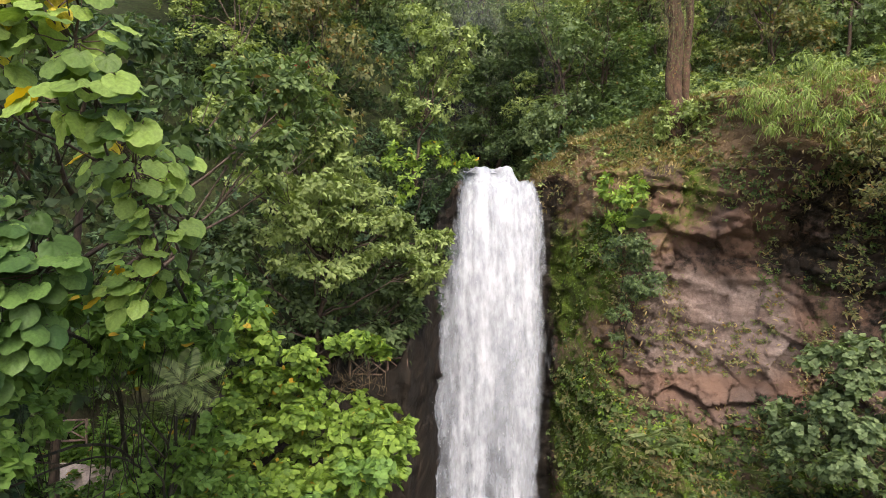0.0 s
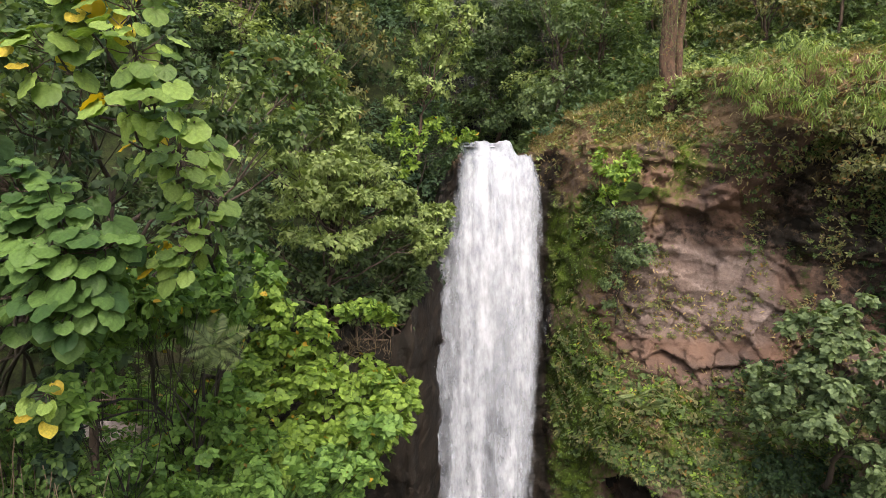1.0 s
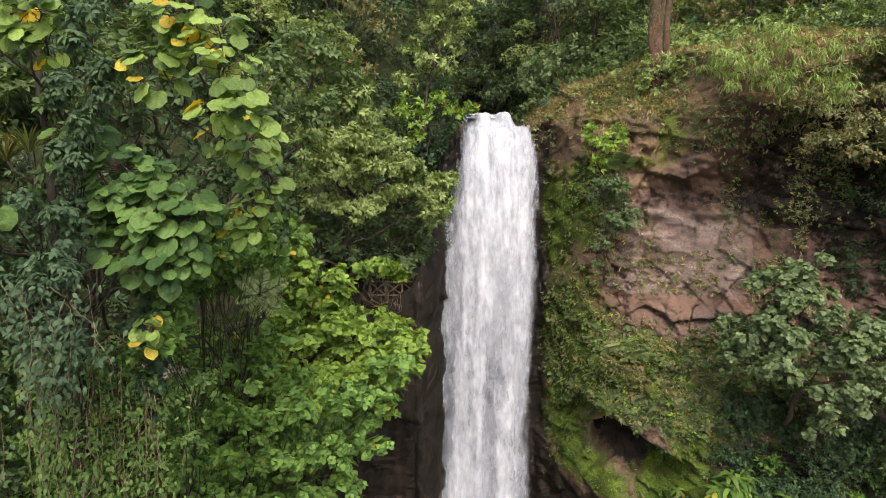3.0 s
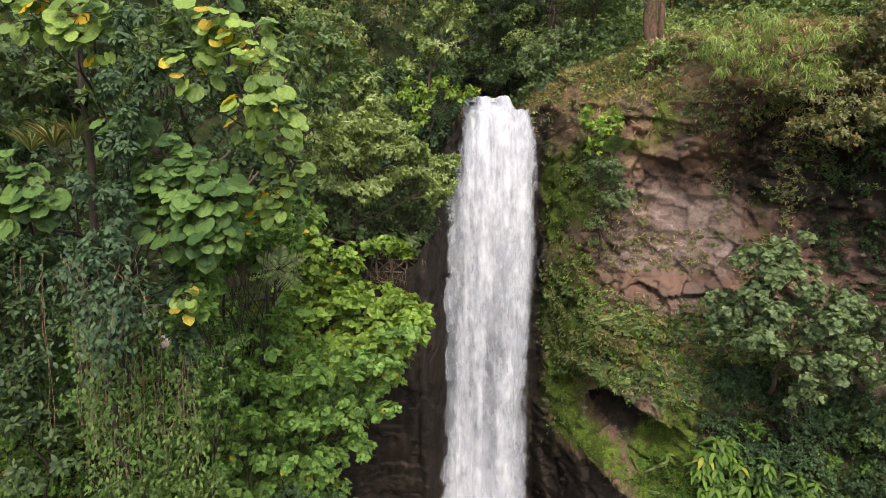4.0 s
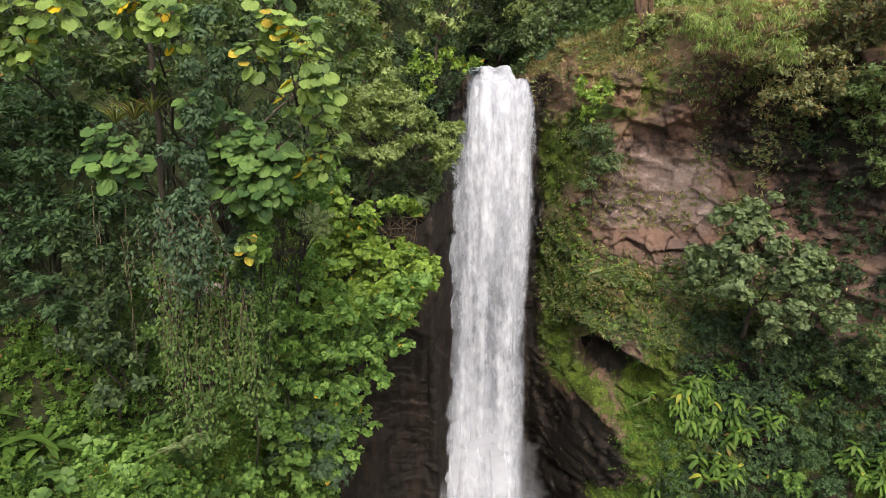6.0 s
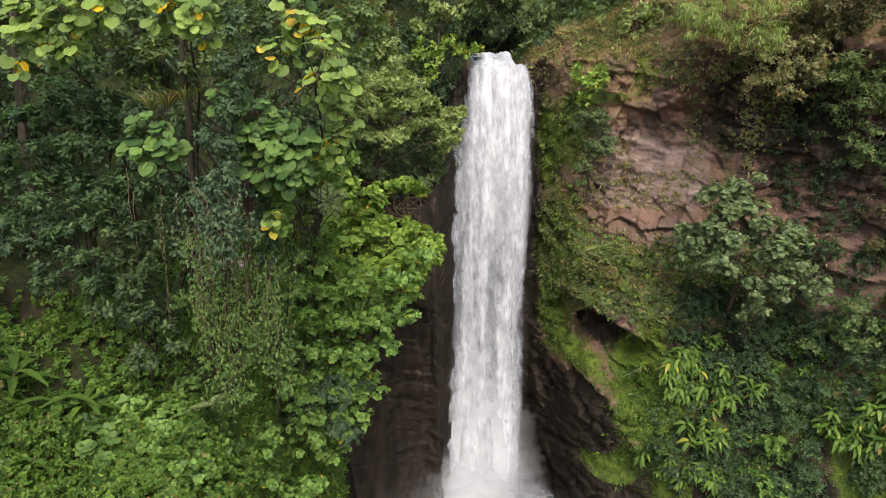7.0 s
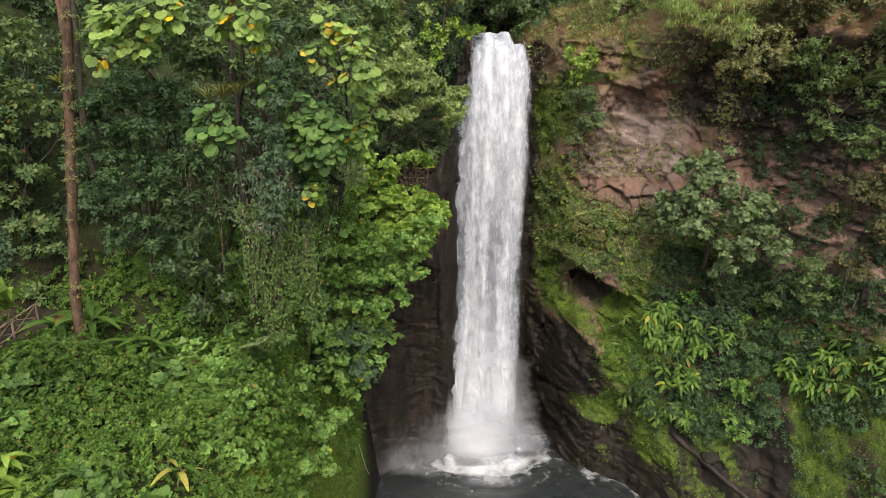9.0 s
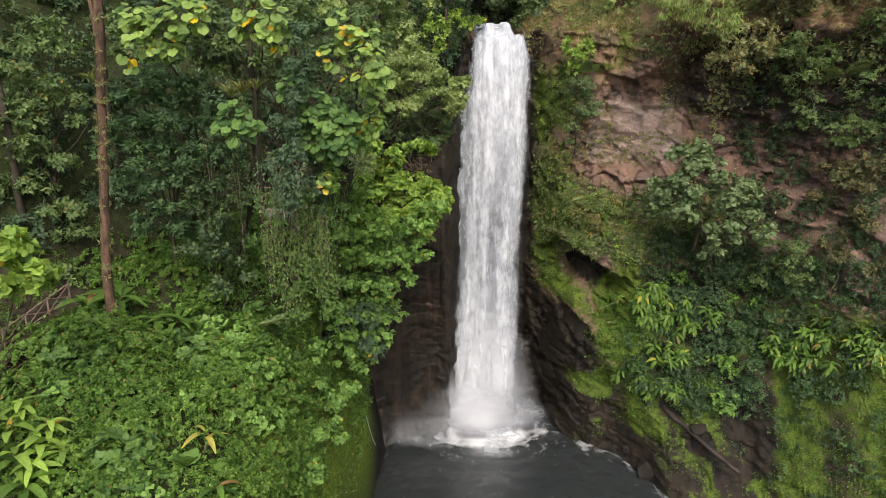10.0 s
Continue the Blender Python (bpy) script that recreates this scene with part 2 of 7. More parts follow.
LEAF_PALE = leaf_material("pale_green_leaves", (0.145, 0.21, 0.05), (0.34, 0.43, 0.125))
LEAF_LIME = leaf_material("lime_green_leaves", (0.095, 0.195, 0.014), (0.28, 0.42, 0.04), (0.55, 0.36, 0.05), 0.012)
LEAF_MID = leaf_material("mid_green_leaves", (0.058, 0.11, 0.028), (0.165, 0.24, 0.062), (0.25, 0.16, 0.05), 0.015)
LEAF_DARK = leaf_material("dark_green_leaves", (0.058, 0.098, 0.034), (0.16, 0.23, 0.075))
# the next three greens are darkened to stand in for shade on the banks
LEAF_TIER = leaf_material("tiered_leaves", (0.03, 0.063, 0.02), (0.104, 0.186, 0.054))
LEAF_DEEP_SHADE = leaf_material("deep_shade_green_leaves", (0.034, 0.066, 0.02), (0.10, 0.155, 0.042))
LEAF_PAINTED_SHADE = leaf_material("painted_shade_leaves", (0.022, 0.048, 0.015), (0.075, 0.125, 0.034))
LEAF_GREY = leaf_material("grey_green_leaves", (0.078, 0.128, 0.045), (0.215, 0.295, 0.11))
LEAF_RED = leaf_material("red_flower", (0.30, 0.02, 0.03), (0.45, 0.04, 0.05))
LEAF_IVY = leaf_material("ivy_leaves", (0.034, 0.074, 0.03), (0.1, 0.165, 0.065), None, 0.0, 0.6)
LEAF_ROUND = leaf_material("round_leaves", (0.07, 0.15, 0.02), (0.27, 0.39, 0.06), (0.62, 0.42, 0.02), 0.025, 0.4, 0.35)
LEAF_BIG = leaf_material("large_dull_leaves", (0.042, 0.105, 0.014), (0.12, 0.215, 0.03), None, 0.0, 0.42, 0.25)
LEAF_OLIVE = leaf_material("olive_brown_leaves", (0.10, 0.12, 0.042), (0.25, 0.26, 0.09), (0.26, 0.16, 0.06), 0.08)
LEAF_BAMBOO = leaf_material("bamboo_leaves", (0.14, 0.22, 0.04), (0.33, 0.44, 0.095), (0.40, 0.30, 0.12), 0.04)
LEAF_GINGER = leaf_material("ginger_leaves", (0.06, 0.13, 0.014), (0.19, 0.3, 0.036), (0.30, 0.32, 0.05), 0.05, 0.35)
LEAF_FERN = leaf_material("fern_leaflets", (0.13, 0.19, 0.06), (0.29, 0.36, 0.13))
LEAF_COVER = leaf_material("ground_cover_leaves", (0.042, 0.105, 0.005), (0.13, 0.238, 0.015), (0.22, 0.15, 0.05), 0.02)
LEAF_BROWNISH = leaf_material("brownish_green_leaves", (0.055, 0.065, 0.022), (0.16, 0.17, 0.055), (0.20, 0.12, 0.05), 0.10)
LEAF_VEIL = leaf_material("fine_creeper_leaves", (0.04, 0.10, 0.012), (0.135, 0.225, 0.032))
LEAF_SPIKE = leaf_material("spiky_leaves", (0.10, 0.125, 0.03), (0.27, 0.30, 0.075), (0.20, 0.13, 0.05), 0.12)
LEAF_FRESH = leaf_material("fresh_green_leaves", (0.054, 0.13, 0.006), (0.175, 0.295, 0.022))
LEAF_DRY = leaf_material("dry_grass", (0.19, 0.145, 0.06), (0.43, 0.34, 0.155))
LEAF_GOLDEN = leaf_material("yellow_green_leaves", (0.20, 0.22, 0.03), (0.50, 0.42, 0.05))
LEAF_MOSS = leaf_material("moss_tufts", (0.045, 0.088, 0.008), (0.14, 0.228, 0.02))
LEAF_MANTLE = leaf_material("broad_green_leaves", (0.075, 0.175, 0.022), (0.215, 0.37, 0.055), (0.50, 0.33, 0.04), 0.006)
LEAF_YELLOW = leaf_material("yellowed_leaves", (0.58, 0.41, 0.01), (0.76, 0.60, 0.03))

# ---- shared shape tools ----


def hashed(ix, iy, iz, k=0):
    h = (ix.astype(np.int64) * 374761393 + iy.astype(np.int64) * 668265263 + iz.astype(np.int64) * 2147483647 + k * 1274126177) & 0xFFFFFFFF
    h = ((h ^ (h >> 13)) * 1274126177) & 0xFFFFFFFF
    h = ((h ^ (h >> 15)) * 2246822519) & 0xFFFFFFFF
    return ((h ^ (h >> 16)) & 0xFFFFFF) / float(0xFFFFFF)


def vnoise(x, y, z, k=0):
    """Smooth value noise from 0 to 1."""
    x, y, z = np.broadcast_arrays(np.asarray(x, float), np.asarray(y, float), np.asarray(z, float))
    ix, iy, iz = np.floor(x), np.floor(y), np.floor(z)
    fx, fy, fz = x - ix, y - iy, z - iz
    fx, fy, fz = (f * f * (3 - 2 * f) for f in (fx, fy, fz))
    total = 0
    for dx in (0, 1):
        for dy in (0, 1):
            for dz in (0, 1):
                w = (fx if dx else 1 - fx) * (fy if dy else 1 - fy) * (fz if dz else 1 - fz)
                total = total + w * hashed(ix + dx, iy + dy, iz + dz, k)
    return total


def fbm(x, y, z, octaves=4, k=0):
    total, size, weight = 0, 1.0, 0.5
    for i in range(octaves):
        total = total + weight * (vnoise(x * size, y * size, z * size, k + i) - 0.5)
        size, weight = size * 2.03, weight * 0.5
    return total * 2


def facets(u, v, k=0):
    """Broken rock: each cell of an uneven net has its own depth and tilt. Returns the relief, the distance to a crack and a value for the cell."""
    iu, iv = np.floor(u), np.floor(v)
    best, second = np.full(u.shape, 9.0), np.full(u.shape, 9.0)
    relief, own = np.zeros(u.shape), np.zeros(u.shape)
    for du in (-1, 0, 1):
        for dv in (-1, 0, 1):
            cu, cv = iu + du, iv + dv
            zero = np.zeros_like(cu)
            pu, pv = cu + hashed(cu, cv, zero, k), cv + hashed(cu, cv, zero, k + 1)
            d = np.hypot(u - pu, v - pv)
            value = (hashed(cu, cv, zero, k + 2) - 0.5) * 1.4 + (u - pu) * (hashed(cu, cv, zero, k + 3) - 0.5) * 1.3 + (v - pv) * (hashed(cu, cv, zero, k + 4) - 0.5) * 1.3
            nearer = d < best
            second = np.where(nearer, best, np.minimum(second, d))
            relief = np.where(nearer, value, relief)
            own = np.where(nearer, hashed(cu, cv, zero, k + 5), own)
            best = np.where(nearer, d, best)
    return relief, second - best, own


def beds(u, v, k=0):
    """Bedded rock: rows of uneven blocks, each standing out by its own amount. Returns the relief, the distance to a joint and a value for the block."""
    row = np.floor(v)
    zero = np.zeros_like(row)
    shift = hashed(row, zero, zero, k) * 7.0
    stretch = 0.6 + 0.9 * hashed(row, zero, zero, k + 1)
    w = u * stretch + shift
    col = np.floor(w)
    fu, fv = w - col, v - row
    own = hashed(row, col, zero, k + 2)
    tilt = (fu - 0.5) * (hashed(row, col, zero, k + 3) - 0.5) + (fv - 0.5) * (hashed(row, col, zero, k + 4) - 0.35)
    joint = np.minimum(np.minimum(fu, 1 - fu) * 1.5, np.minimum(fv, 1 - fv))
    return (own - 0.5) * 1.3 + 0.55 * tilt, joint, hashed(row, col, zero, k + 5)


def smooth(a, b, x):
    t = np.clip((x - a) / (b - a), 0, 1)
    return t * t * (3 - 2 * t)


def np_mesh(name, verts, faces, material_=None, shade_smooth=False):
    verts, faces = np.asarray(verts, np.float32), np.asarray(faces, np.int32)
    me = bpy.data.meshes.new(name)
    me.vertices.add(len(verts))
    me.vertices.foreach_set("co", verts.ravel())
    me.loops.add(faces.size)
    me.loops.foreach_set("vertex_index", faces.ravel())
    me.polygons.add(len(faces))
    me.polygons.foreach_set("loop_start", np.arange(0, faces.size, faces.shape[1], dtype=np.int32))
    if shade_smooth:
        me.polygons.foreach_set("use_smooth", np.ones(len(faces), bool))
    if material_:
        me.materials.append(material_)
    me.update(calc_edges=True)
    return me


def layer_on(me, key, values):
    at = me.attributes.new(key, "FLOAT", "POINT")
    at.data.foreach_set("value", np.asarray(values, np.float32))


def grid_faces(nu, nv):
    i = np.arange(nu * nv).reshape(nv, nu)
    return np.stack([i[:-1, :-1].ravel(), i[:-1, 1:].ravel(), i[1:, 1:].ravel(), i[1:, :-1].ravel()], 1)


def thing(name, base, label, category, group="", kind=""):
    ob = new(name)
    ob.empty_display_size = 0.3
    ob.location = base
    return tagged(ob, label, category, group, kind)


def part(name, shape, parent, label="", m=None):
    """One mesh object under a thing; shape is a mesh or a (verts, faces, material) in the thing's own space."""
    ob = new(name, shape)
    ob.parent = parent
    if m is not None:
        ob.matrix_basis = m
    return tagged(ob, label)


def joined(pieces):
    """Joins (verts, faces) pairs."""
    vs, fs, n = [], [], 0
    for v, f in pieces:
        vs.append(v)
        fs.append(f + n)
        n += len(v)
    return np.concatenate(vs), np.concatenate(fs)


def tube(points, radii, sides=7, lumpy=0.0, k=0):
    """A tapered limb along points, as verts and triangles."""
    p = np.asarray(points, float)
    r = np.broadcast_to(np.asarray(radii, float), (len(p),))
    d = np.gradient(p, axis=0)
    d /= np.linalg.norm(d, axis=1, keepdims=True) + 1e-9
    ref = np.where(np.abs(d[:, 2:3]) > 0.9, [[1.0, 0, 0]], [[0, 0, 1.0]])
    a = np.cross(d, ref)
    a /= np.linalg.norm(a, axis=1, keepdims=True) + 1e-9
    b = np.cross(d, a)
    ang = np.linspace(0, 2 * np.pi, sides, endpoint=False)
    ring = a[:, None] * np.cos(ang)[None, :, None] + b[:, None] * np.sin(ang)[None, :, None]
    rr = r[:, None] * (1 + lumpy * (vnoise(p[:, :1] * 1.7 + np.cos(ang) * 2, p[:, 2:3] * 1.1, np.sin(ang) * 2, k) - 0.5))
    v = (p[:, None] + ring * rr[..., None]).reshape(-1, 3)
    n = len(p)
    i = np.arange(n * sides).reshape(n, sides)
    j = np.roll(i, -1, 1)
    q = np.stack([i[:-1].ravel(), j[:-1].ravel(), j[1:].ravel(), i[1:].ravel()], 1)
    t = np.concatenate([q[:, [0, 1, 2]], q[:, [0, 2, 3]]])
    end = len(v)
    v = np.concatenate([v, p[-1:], p[:1]])
    caps = np.concatenate([np.stack([i[-1], j[-1], np.full(sides, end)], 1), np.stack([j[0], i[0], np.full(sides, end + 1)], 1)])
    return v, np.concatenate([t, caps])


def wander(a, b, n, amount, rng, sag=0.0):
    """A crooked line from a to b."""
    a, b = np.asarray(a, float), np.asarray(b, float)
    s = np.linspace(0, 1, n)[:, None]
    wobble = np.cumsum(rng.normal(0, 1, (n, 3)), 0)
    wobble -= wobble[0] + (wobble[-1] - wobble[0]) * s
    out = a + (b - a) * s + wobble * amount / math.sqrt(n)
    out[:, 2] -= sag * 4 * (s * (1 - s))[:, 0]
    return out


# leaf outlines: one unit long along y, facing z
def fan(outline, middle):
    n = len(outline)
    v = np.array([*outline, middle], float)
    f = np.array([(i, (i + 1) % n, n) for i in range(n)])
    return v, f


DIAMOND = (np.array([(0, 0, 0), (0.27, 0.48, 0.07), (0, 1, -0.05), (-0.27, 0.48, 0.07)], float), np.array([(0, 1, 2), (0, 2, 3)]))
NARROW = (np.array([(0, 0, 0), (0.13, 0.42, 0.03), (0, 1, -0.12), (-0.13, 0.42, 0.03)], float), np.array([(0, 1, 2), (0, 2, 3)]))
OVAL = (np.array([(0, 0, 0), (0.17, 0.22, 0.06), (0.23, 0.52, 0.06), (0, 1, -0.10), (-0.23, 0.52, 0.06), (-0.17, 0.22, 0.06)], float), np.array([(0, 1, 5), (1, 2, 5), (2, 4, 5), (2, 3, 4)]))
HEART_SMALL = (np.array([(0, 0.06, 0), (0.33, -0.02, 0.04), (0.43, 0.42, 0.05), (0, 0.97, -0.08), (-0.43, 0.42, 0.05), (-0.33, -0.02, 0.04)], float), np.array([(0, 1, 2), (0, 2, 3), (0, 3, 4), (0, 4, 5)]))
HEART_MID = fan([(0, 0.04, 0), (0.28, -0.03, 0.03), (0.45, 0.25, 0.05), (0.36, 0.62, 0.02), (0, 0.95, -0.08), (-0.36, 0.62, 0.02), (-0.45, 0.25, 0.05), (-0.28, -0.03, 0.03)], (0, 0.32, -0.03))
HEART_MID = (HEART_MID[0][:8], np.array([(0, 1, 2), (0, 2, 3), (0, 3, 4), (0, 4, 5), (0, 5, 6), (0, 6, 7)]))
HEART = fan([(0, 0.06, 0.0), (0.20, -0.07, 0.02), (0.42, 0.08, 0.05), (0.47, 0.36, 0.05), (0.33, 0.68, 0.01), (0.12, 0.88, -0.05), (0, 1.0, -0.1), (-0.12, 0.88, -0.05),
             (-0.33, 0.68, 0.01), (-0.47, 0.36, 0.05), (-0.42, 0.08, 0.05), (-0.20, -0.07, 0.02)], (0, 0.32, -0.03))


def blade_leaf(width, droop, segs=5, fold=0.25):
    """A long leaf: narrow at both ends, folded on its midrib and arching over."""
    v, f = [], []
    for i in range(segs + 1):
        s = i / segs
        w = width * (math.sin(math.pi * min(0.97, s * 0.9 + 0.08)) ** 0.7) * 0.5
        y, z = s * (1 - 0.25 * droop * s), -droop * s * s * 0.7
        v += [(-w, y, z + fold * w), (0, y, z), (w, y, z + fold * w)]
    for i in range(segs):
        a = 3 * i
        for p, q in ((a, a + 1), (a + 1, a + 2)):
            f += [(p, q, q + 3), (p, q + 3, p + 3)]
    return np.array(v, float), np.array(f)


BLADE = blade_leaf(0.10, 0.7, 3)


def frond_leaf(pairs=18, droop=0.6, width=0.34):
    """A feather frond: a rib with leaflets that shorten towards the tip."""
    pieces = []
    for i in range(pairs):
        s = (i + 0.8) / (pairs + 0.5)
        y, z = s * (1 - 0.25 * droop * s), -droop * s * s * 0.6
        long_ = width * (math.sin(math.pi * (0.12 + 0.83 * s)) ** 0.8)
        for side in (-1, 1):
            d = np.array([side * 0.9, 0.38, -0.22])
            d /= np.linalg.norm(d)
            across = np.array([0.0, 1.0, 0.0]) * (0.50 / pairs + 0.004)
            base = np.array([0, y, z])
            v = np.array([base - across * 0.4, base + d * long_ * 0.5 - across, base + d * long_ + (0, 0, -0.05 * long_), base + d * long_ * 0.5 + across])
            pieces.append((v, np.array([(0, 1, 2), (0, 2, 3)])))
    rib = [(0, s * (1 - 0.25 * droop * s), -droop * s * s * 0.6) for s in np.linspace(0, 1, 5)]
    pieces.append(tube(rib, np.linspace(0.012, 0.003, 5), 3))
    return joined(pieces)


FROND = frond_leaf()


def unit(v):
    return v / (np.linalg.norm(v, axis=-1, keepdims=True) + 1e-9)


def leaves(template, at, along, facing, size, rng, spread_width=0.15):
    """Places one leaf per row: verts and triangles."""
    tv, tf = template
    n = len(at)
    along = unit(along)
    side = unit(np.cross(along, facing))
    up = np.cross(side, along)
    size = np.broadcast_to(np.asarray(size, float), (n,))
    wide = 1 + rng.uniform(-spread_width, spread_width, n)
    v = at[:, None] + size[:, None, None] * (tv[None, :, :1] * wide[:, None, None] * side[:, None] + tv[None, :, 1:2] * along[:, None] + tv[None, :, 2:] * up[:, None])
    f = tf[None] + (np.arange(n) * len(tv))[:, None, None]
    return v.reshape(-1, 3), f.reshape(-1, 3)


def whorls(template, at, twig, count, size, rng, open_=1.0, droop=0.25, spread_width=0.15):
    """Rosettes of leaves at twig ends."""
    n = len(at)
    twig = unit(twig)
    ref = unit(rng.normal(0, 1, (n, 3)))
    a = unit(np.cross(twig, ref))
    b = np.cross(twig, a)
    turn = (np.arange(count) / count * 2 * np.pi)[None] + rng.uniform(0, 6.28, (n, 1)) + rng.normal(0, 0.25, (n, count))
    lean = open_ + rng.normal(0, 0.22, (n, count))
    radial = a[:, None] * np.cos(turn)[..., None] + b[:, None] * np.sin(turn)[..., None]
    along = twig[:, None] * np.cos(lean)[..., None] + radial * np.sin(lean)[..., None]
    along[..., 2] -= droop
    facing = twig[:, None] + 0.15 * rng.normal(0, 1, (n, count, 3)) + np.array([0, 0, 0.35])
    at2 = at[:, None] + along * (0.12 * size) - twig[:, None] * rng.uniform(0, 0.35, (n, count, 1)) * size
    s = size * rng.uniform(0.65, 1.15, (n, count))
    return leaves(template, at2.reshape(-1, 3), along.reshape(-1, 3), facing.reshape(-1, 3), s.ravel(), rng, spread_width)


def ball_points(rng, n, lift=0.15):
    """Directions over a ball, more of them on its upper side."""
    d = unit(rng.normal(0, 1, (n, 3)))
    d[:, 2] += lift
    return unit(d)


def crown(lobes, template, size, rng, count=6, cover=1.0, open_=1.05, droop=0.25, flat=0.75, shell=0.28, inside=0.15, spread_width=0.15, sub=0, rise=0.45):
    """A crown of many lobes (x, y, z, r): rosettes on each lobe's uneven skin, a few inside it."""
    pieces = []
    if sub:
        small = []
        for x, y, z, r in lobes:
            for d in ball_points(rng, sub, 0.05):
                f = rng.uniform(0.5, 0.95)
                small.append((x + d[0] * r * f, y + d[1] * r * f, z + d[2] * r * f * 0.85, r * rng.uniform(0.32, 0.56)))
        lobes = small
    for x, y, z, r in lobes:
        n = max(4, int(cover * 1.5 * 4 * math.pi * r * r / (count * (size * size) * 0.55)))
        d = ball_points(rng, n)
        lump = 0.72 + 0.5 * vnoise(d[:, 0] * 2 + x, d[:, 1] * 2 + y, d[:, 2] * 2 + z, 5)
        rr = r * lump * (1 - shell * rng.random(n) ** 2)
        deep = rng.random(n) < inside
        rr = np.where(deep, rr * rng.uniform(0.3, 0.8, n), rr)
        at = np.array([x, y, z]) + d * rr[:, None] * np.array([1, 1, flat])
        twig = d + np.array([0, 0, rise]) + 0.25 * rng.normal(0, 1, (n, 3))
        pieces.append(whorls(template, at, twig, count, size, rng, open_, droop, spread_width))
    return joined(pieces)

# ---- the gorge: ground, cliff, pool ----
CLIFF_X = [-14, -9, -4, -1.6, -0.6, 0.2, 1, 4, 6.3, 7.6, 9, 11, 14, 18, 22, 26, 30, 36, 46, 70]
CLIFF_Y = [28, 30.4, 31.4, 31.9, 35.5, 40.5, 42.3, 42.3, 41.2, 39.2, 36.6, 35.2, 34.6, 33.8, 32.5, 29.5, 25.5, 17, 2, -35]
RIM_X = [-14, -2.2, -1.2, -0.4, 0.6, 1.2, 1.6, 5.2, 5.8, 6.6, 8, 10, 13, 16, 22, 40, 70]
RIM_Z = [23.5, 25.2, 27, 32.5, 34.6, 35.2, 34.7, 34.7, 34.9, 35.8, 37, 37.6, 38.8, 38.2, 38.5, 40, 40]
FOOT_Z = [-3, 0, 3, 6, 10, 13, 16, 19, 21, 23, 24, 27, 31, 33.5, 35, 37, 45]
FOOT_LEFT = [-0.5, -0.5, -0.3, 0, 0, 0, 0, 0, 0, 0, 0, 0, 0, 0, 0, 0, 0]
FOOT_NEAR = [-4.4, -3.9, -3.7, -3.9, -3.9, -3.6, -2.9, -2.4, -2.2, -1.2, -0.1, 0.3, -0.4, -0.6, -0.3, 0.2, 0.8]
FOOT_RIGHT = [-11.5, -10.5, -8.6, -6.8, -5.2, -4.2, -3.0, -2.4, -1.8, -0.9, -0.3, 0.2, 0.3, -1.5, -4.0, -4.6, -4.8]
FOOT_FAR = [-11, -10.5, -10, -9.2, -7, -5.0, -4.4, -3.9, -3.0, -2, -1.4, -0.6, -0.2, -1.0, -2.6, -3, -3]


def cliff_line(x):
    return np.interp(x, CLIFF_X, CLIFF_Y)


def cliff_y(x, z):
    """How far back the cliff stands at x and height z."""
    w1, w2, w3 = smooth(7.4, 10.5, x), smooth(12.5, 17, x), smooth(21, 27, x)
    off = np.interp(z, FOOT_Z, FOOT_LEFT) * (1 - w1) + np.interp(z, FOOT_Z, FOOT_NEAR) * w1 * (1 - w2)
    hollow = np.interp(x, [-14, -9, -6, -4, -2, -0.8, 0], [0, 0.4, 1.3, 2.0, 2.2, 1.2, 0])
    off = off + hollow * smooth(20, 9, z)
    off = off + np.interp(z, FOOT_Z, FOOT_RIGHT) * w2 * (1 - w3) + np.interp(z, FOOT_Z, FOOT_FAR) * w2 * w3
    roof = 17.5 - 0.52 * np.maximum(x - 9.8, 0) - 0.9 * np.maximum(9.8 - x, 0)
    hollow_in = smooth(8.4, 9.6, x) * smooth(14.2, 12.6, x) * smooth(0.0, 0.35, roof - z)
    off = off + 4.2 * hollow_in * smooth(6.5, 0.6, roof - z)
    mound = np.exp(-((x - 12.6) / 2.0) ** 2 - ((z - 11.5) / 3.4) ** 2)
    off = off - 1.5 * mound
    # above the bedrock the grassy brow leans back
    off = off + 0.9 * np.maximum(z - 35.0, 0) * smooth(5.2, 6.2, x) * smooth(15.5, 12.5, x)
    return cliff_line(x) + off


def spur_edge(y):
    return np.interp(y, [-40, -5, 5, 12, 20, 26, 32.2, 33.2, 34.5, 35.5, 37.5, 40], [-18, -11, -10.2, -9.9, -9.9, -10.1, -9.8, -7.5, -5.0, -3.6, -2.4, -2.0])


def hill_foot(x):
    return np.interp(x, [-90, -60, -40, -28, -20, -12, -4, 0, 1], [-90, -45, -8, 12, 20, 28.5, 34, 37, 44])


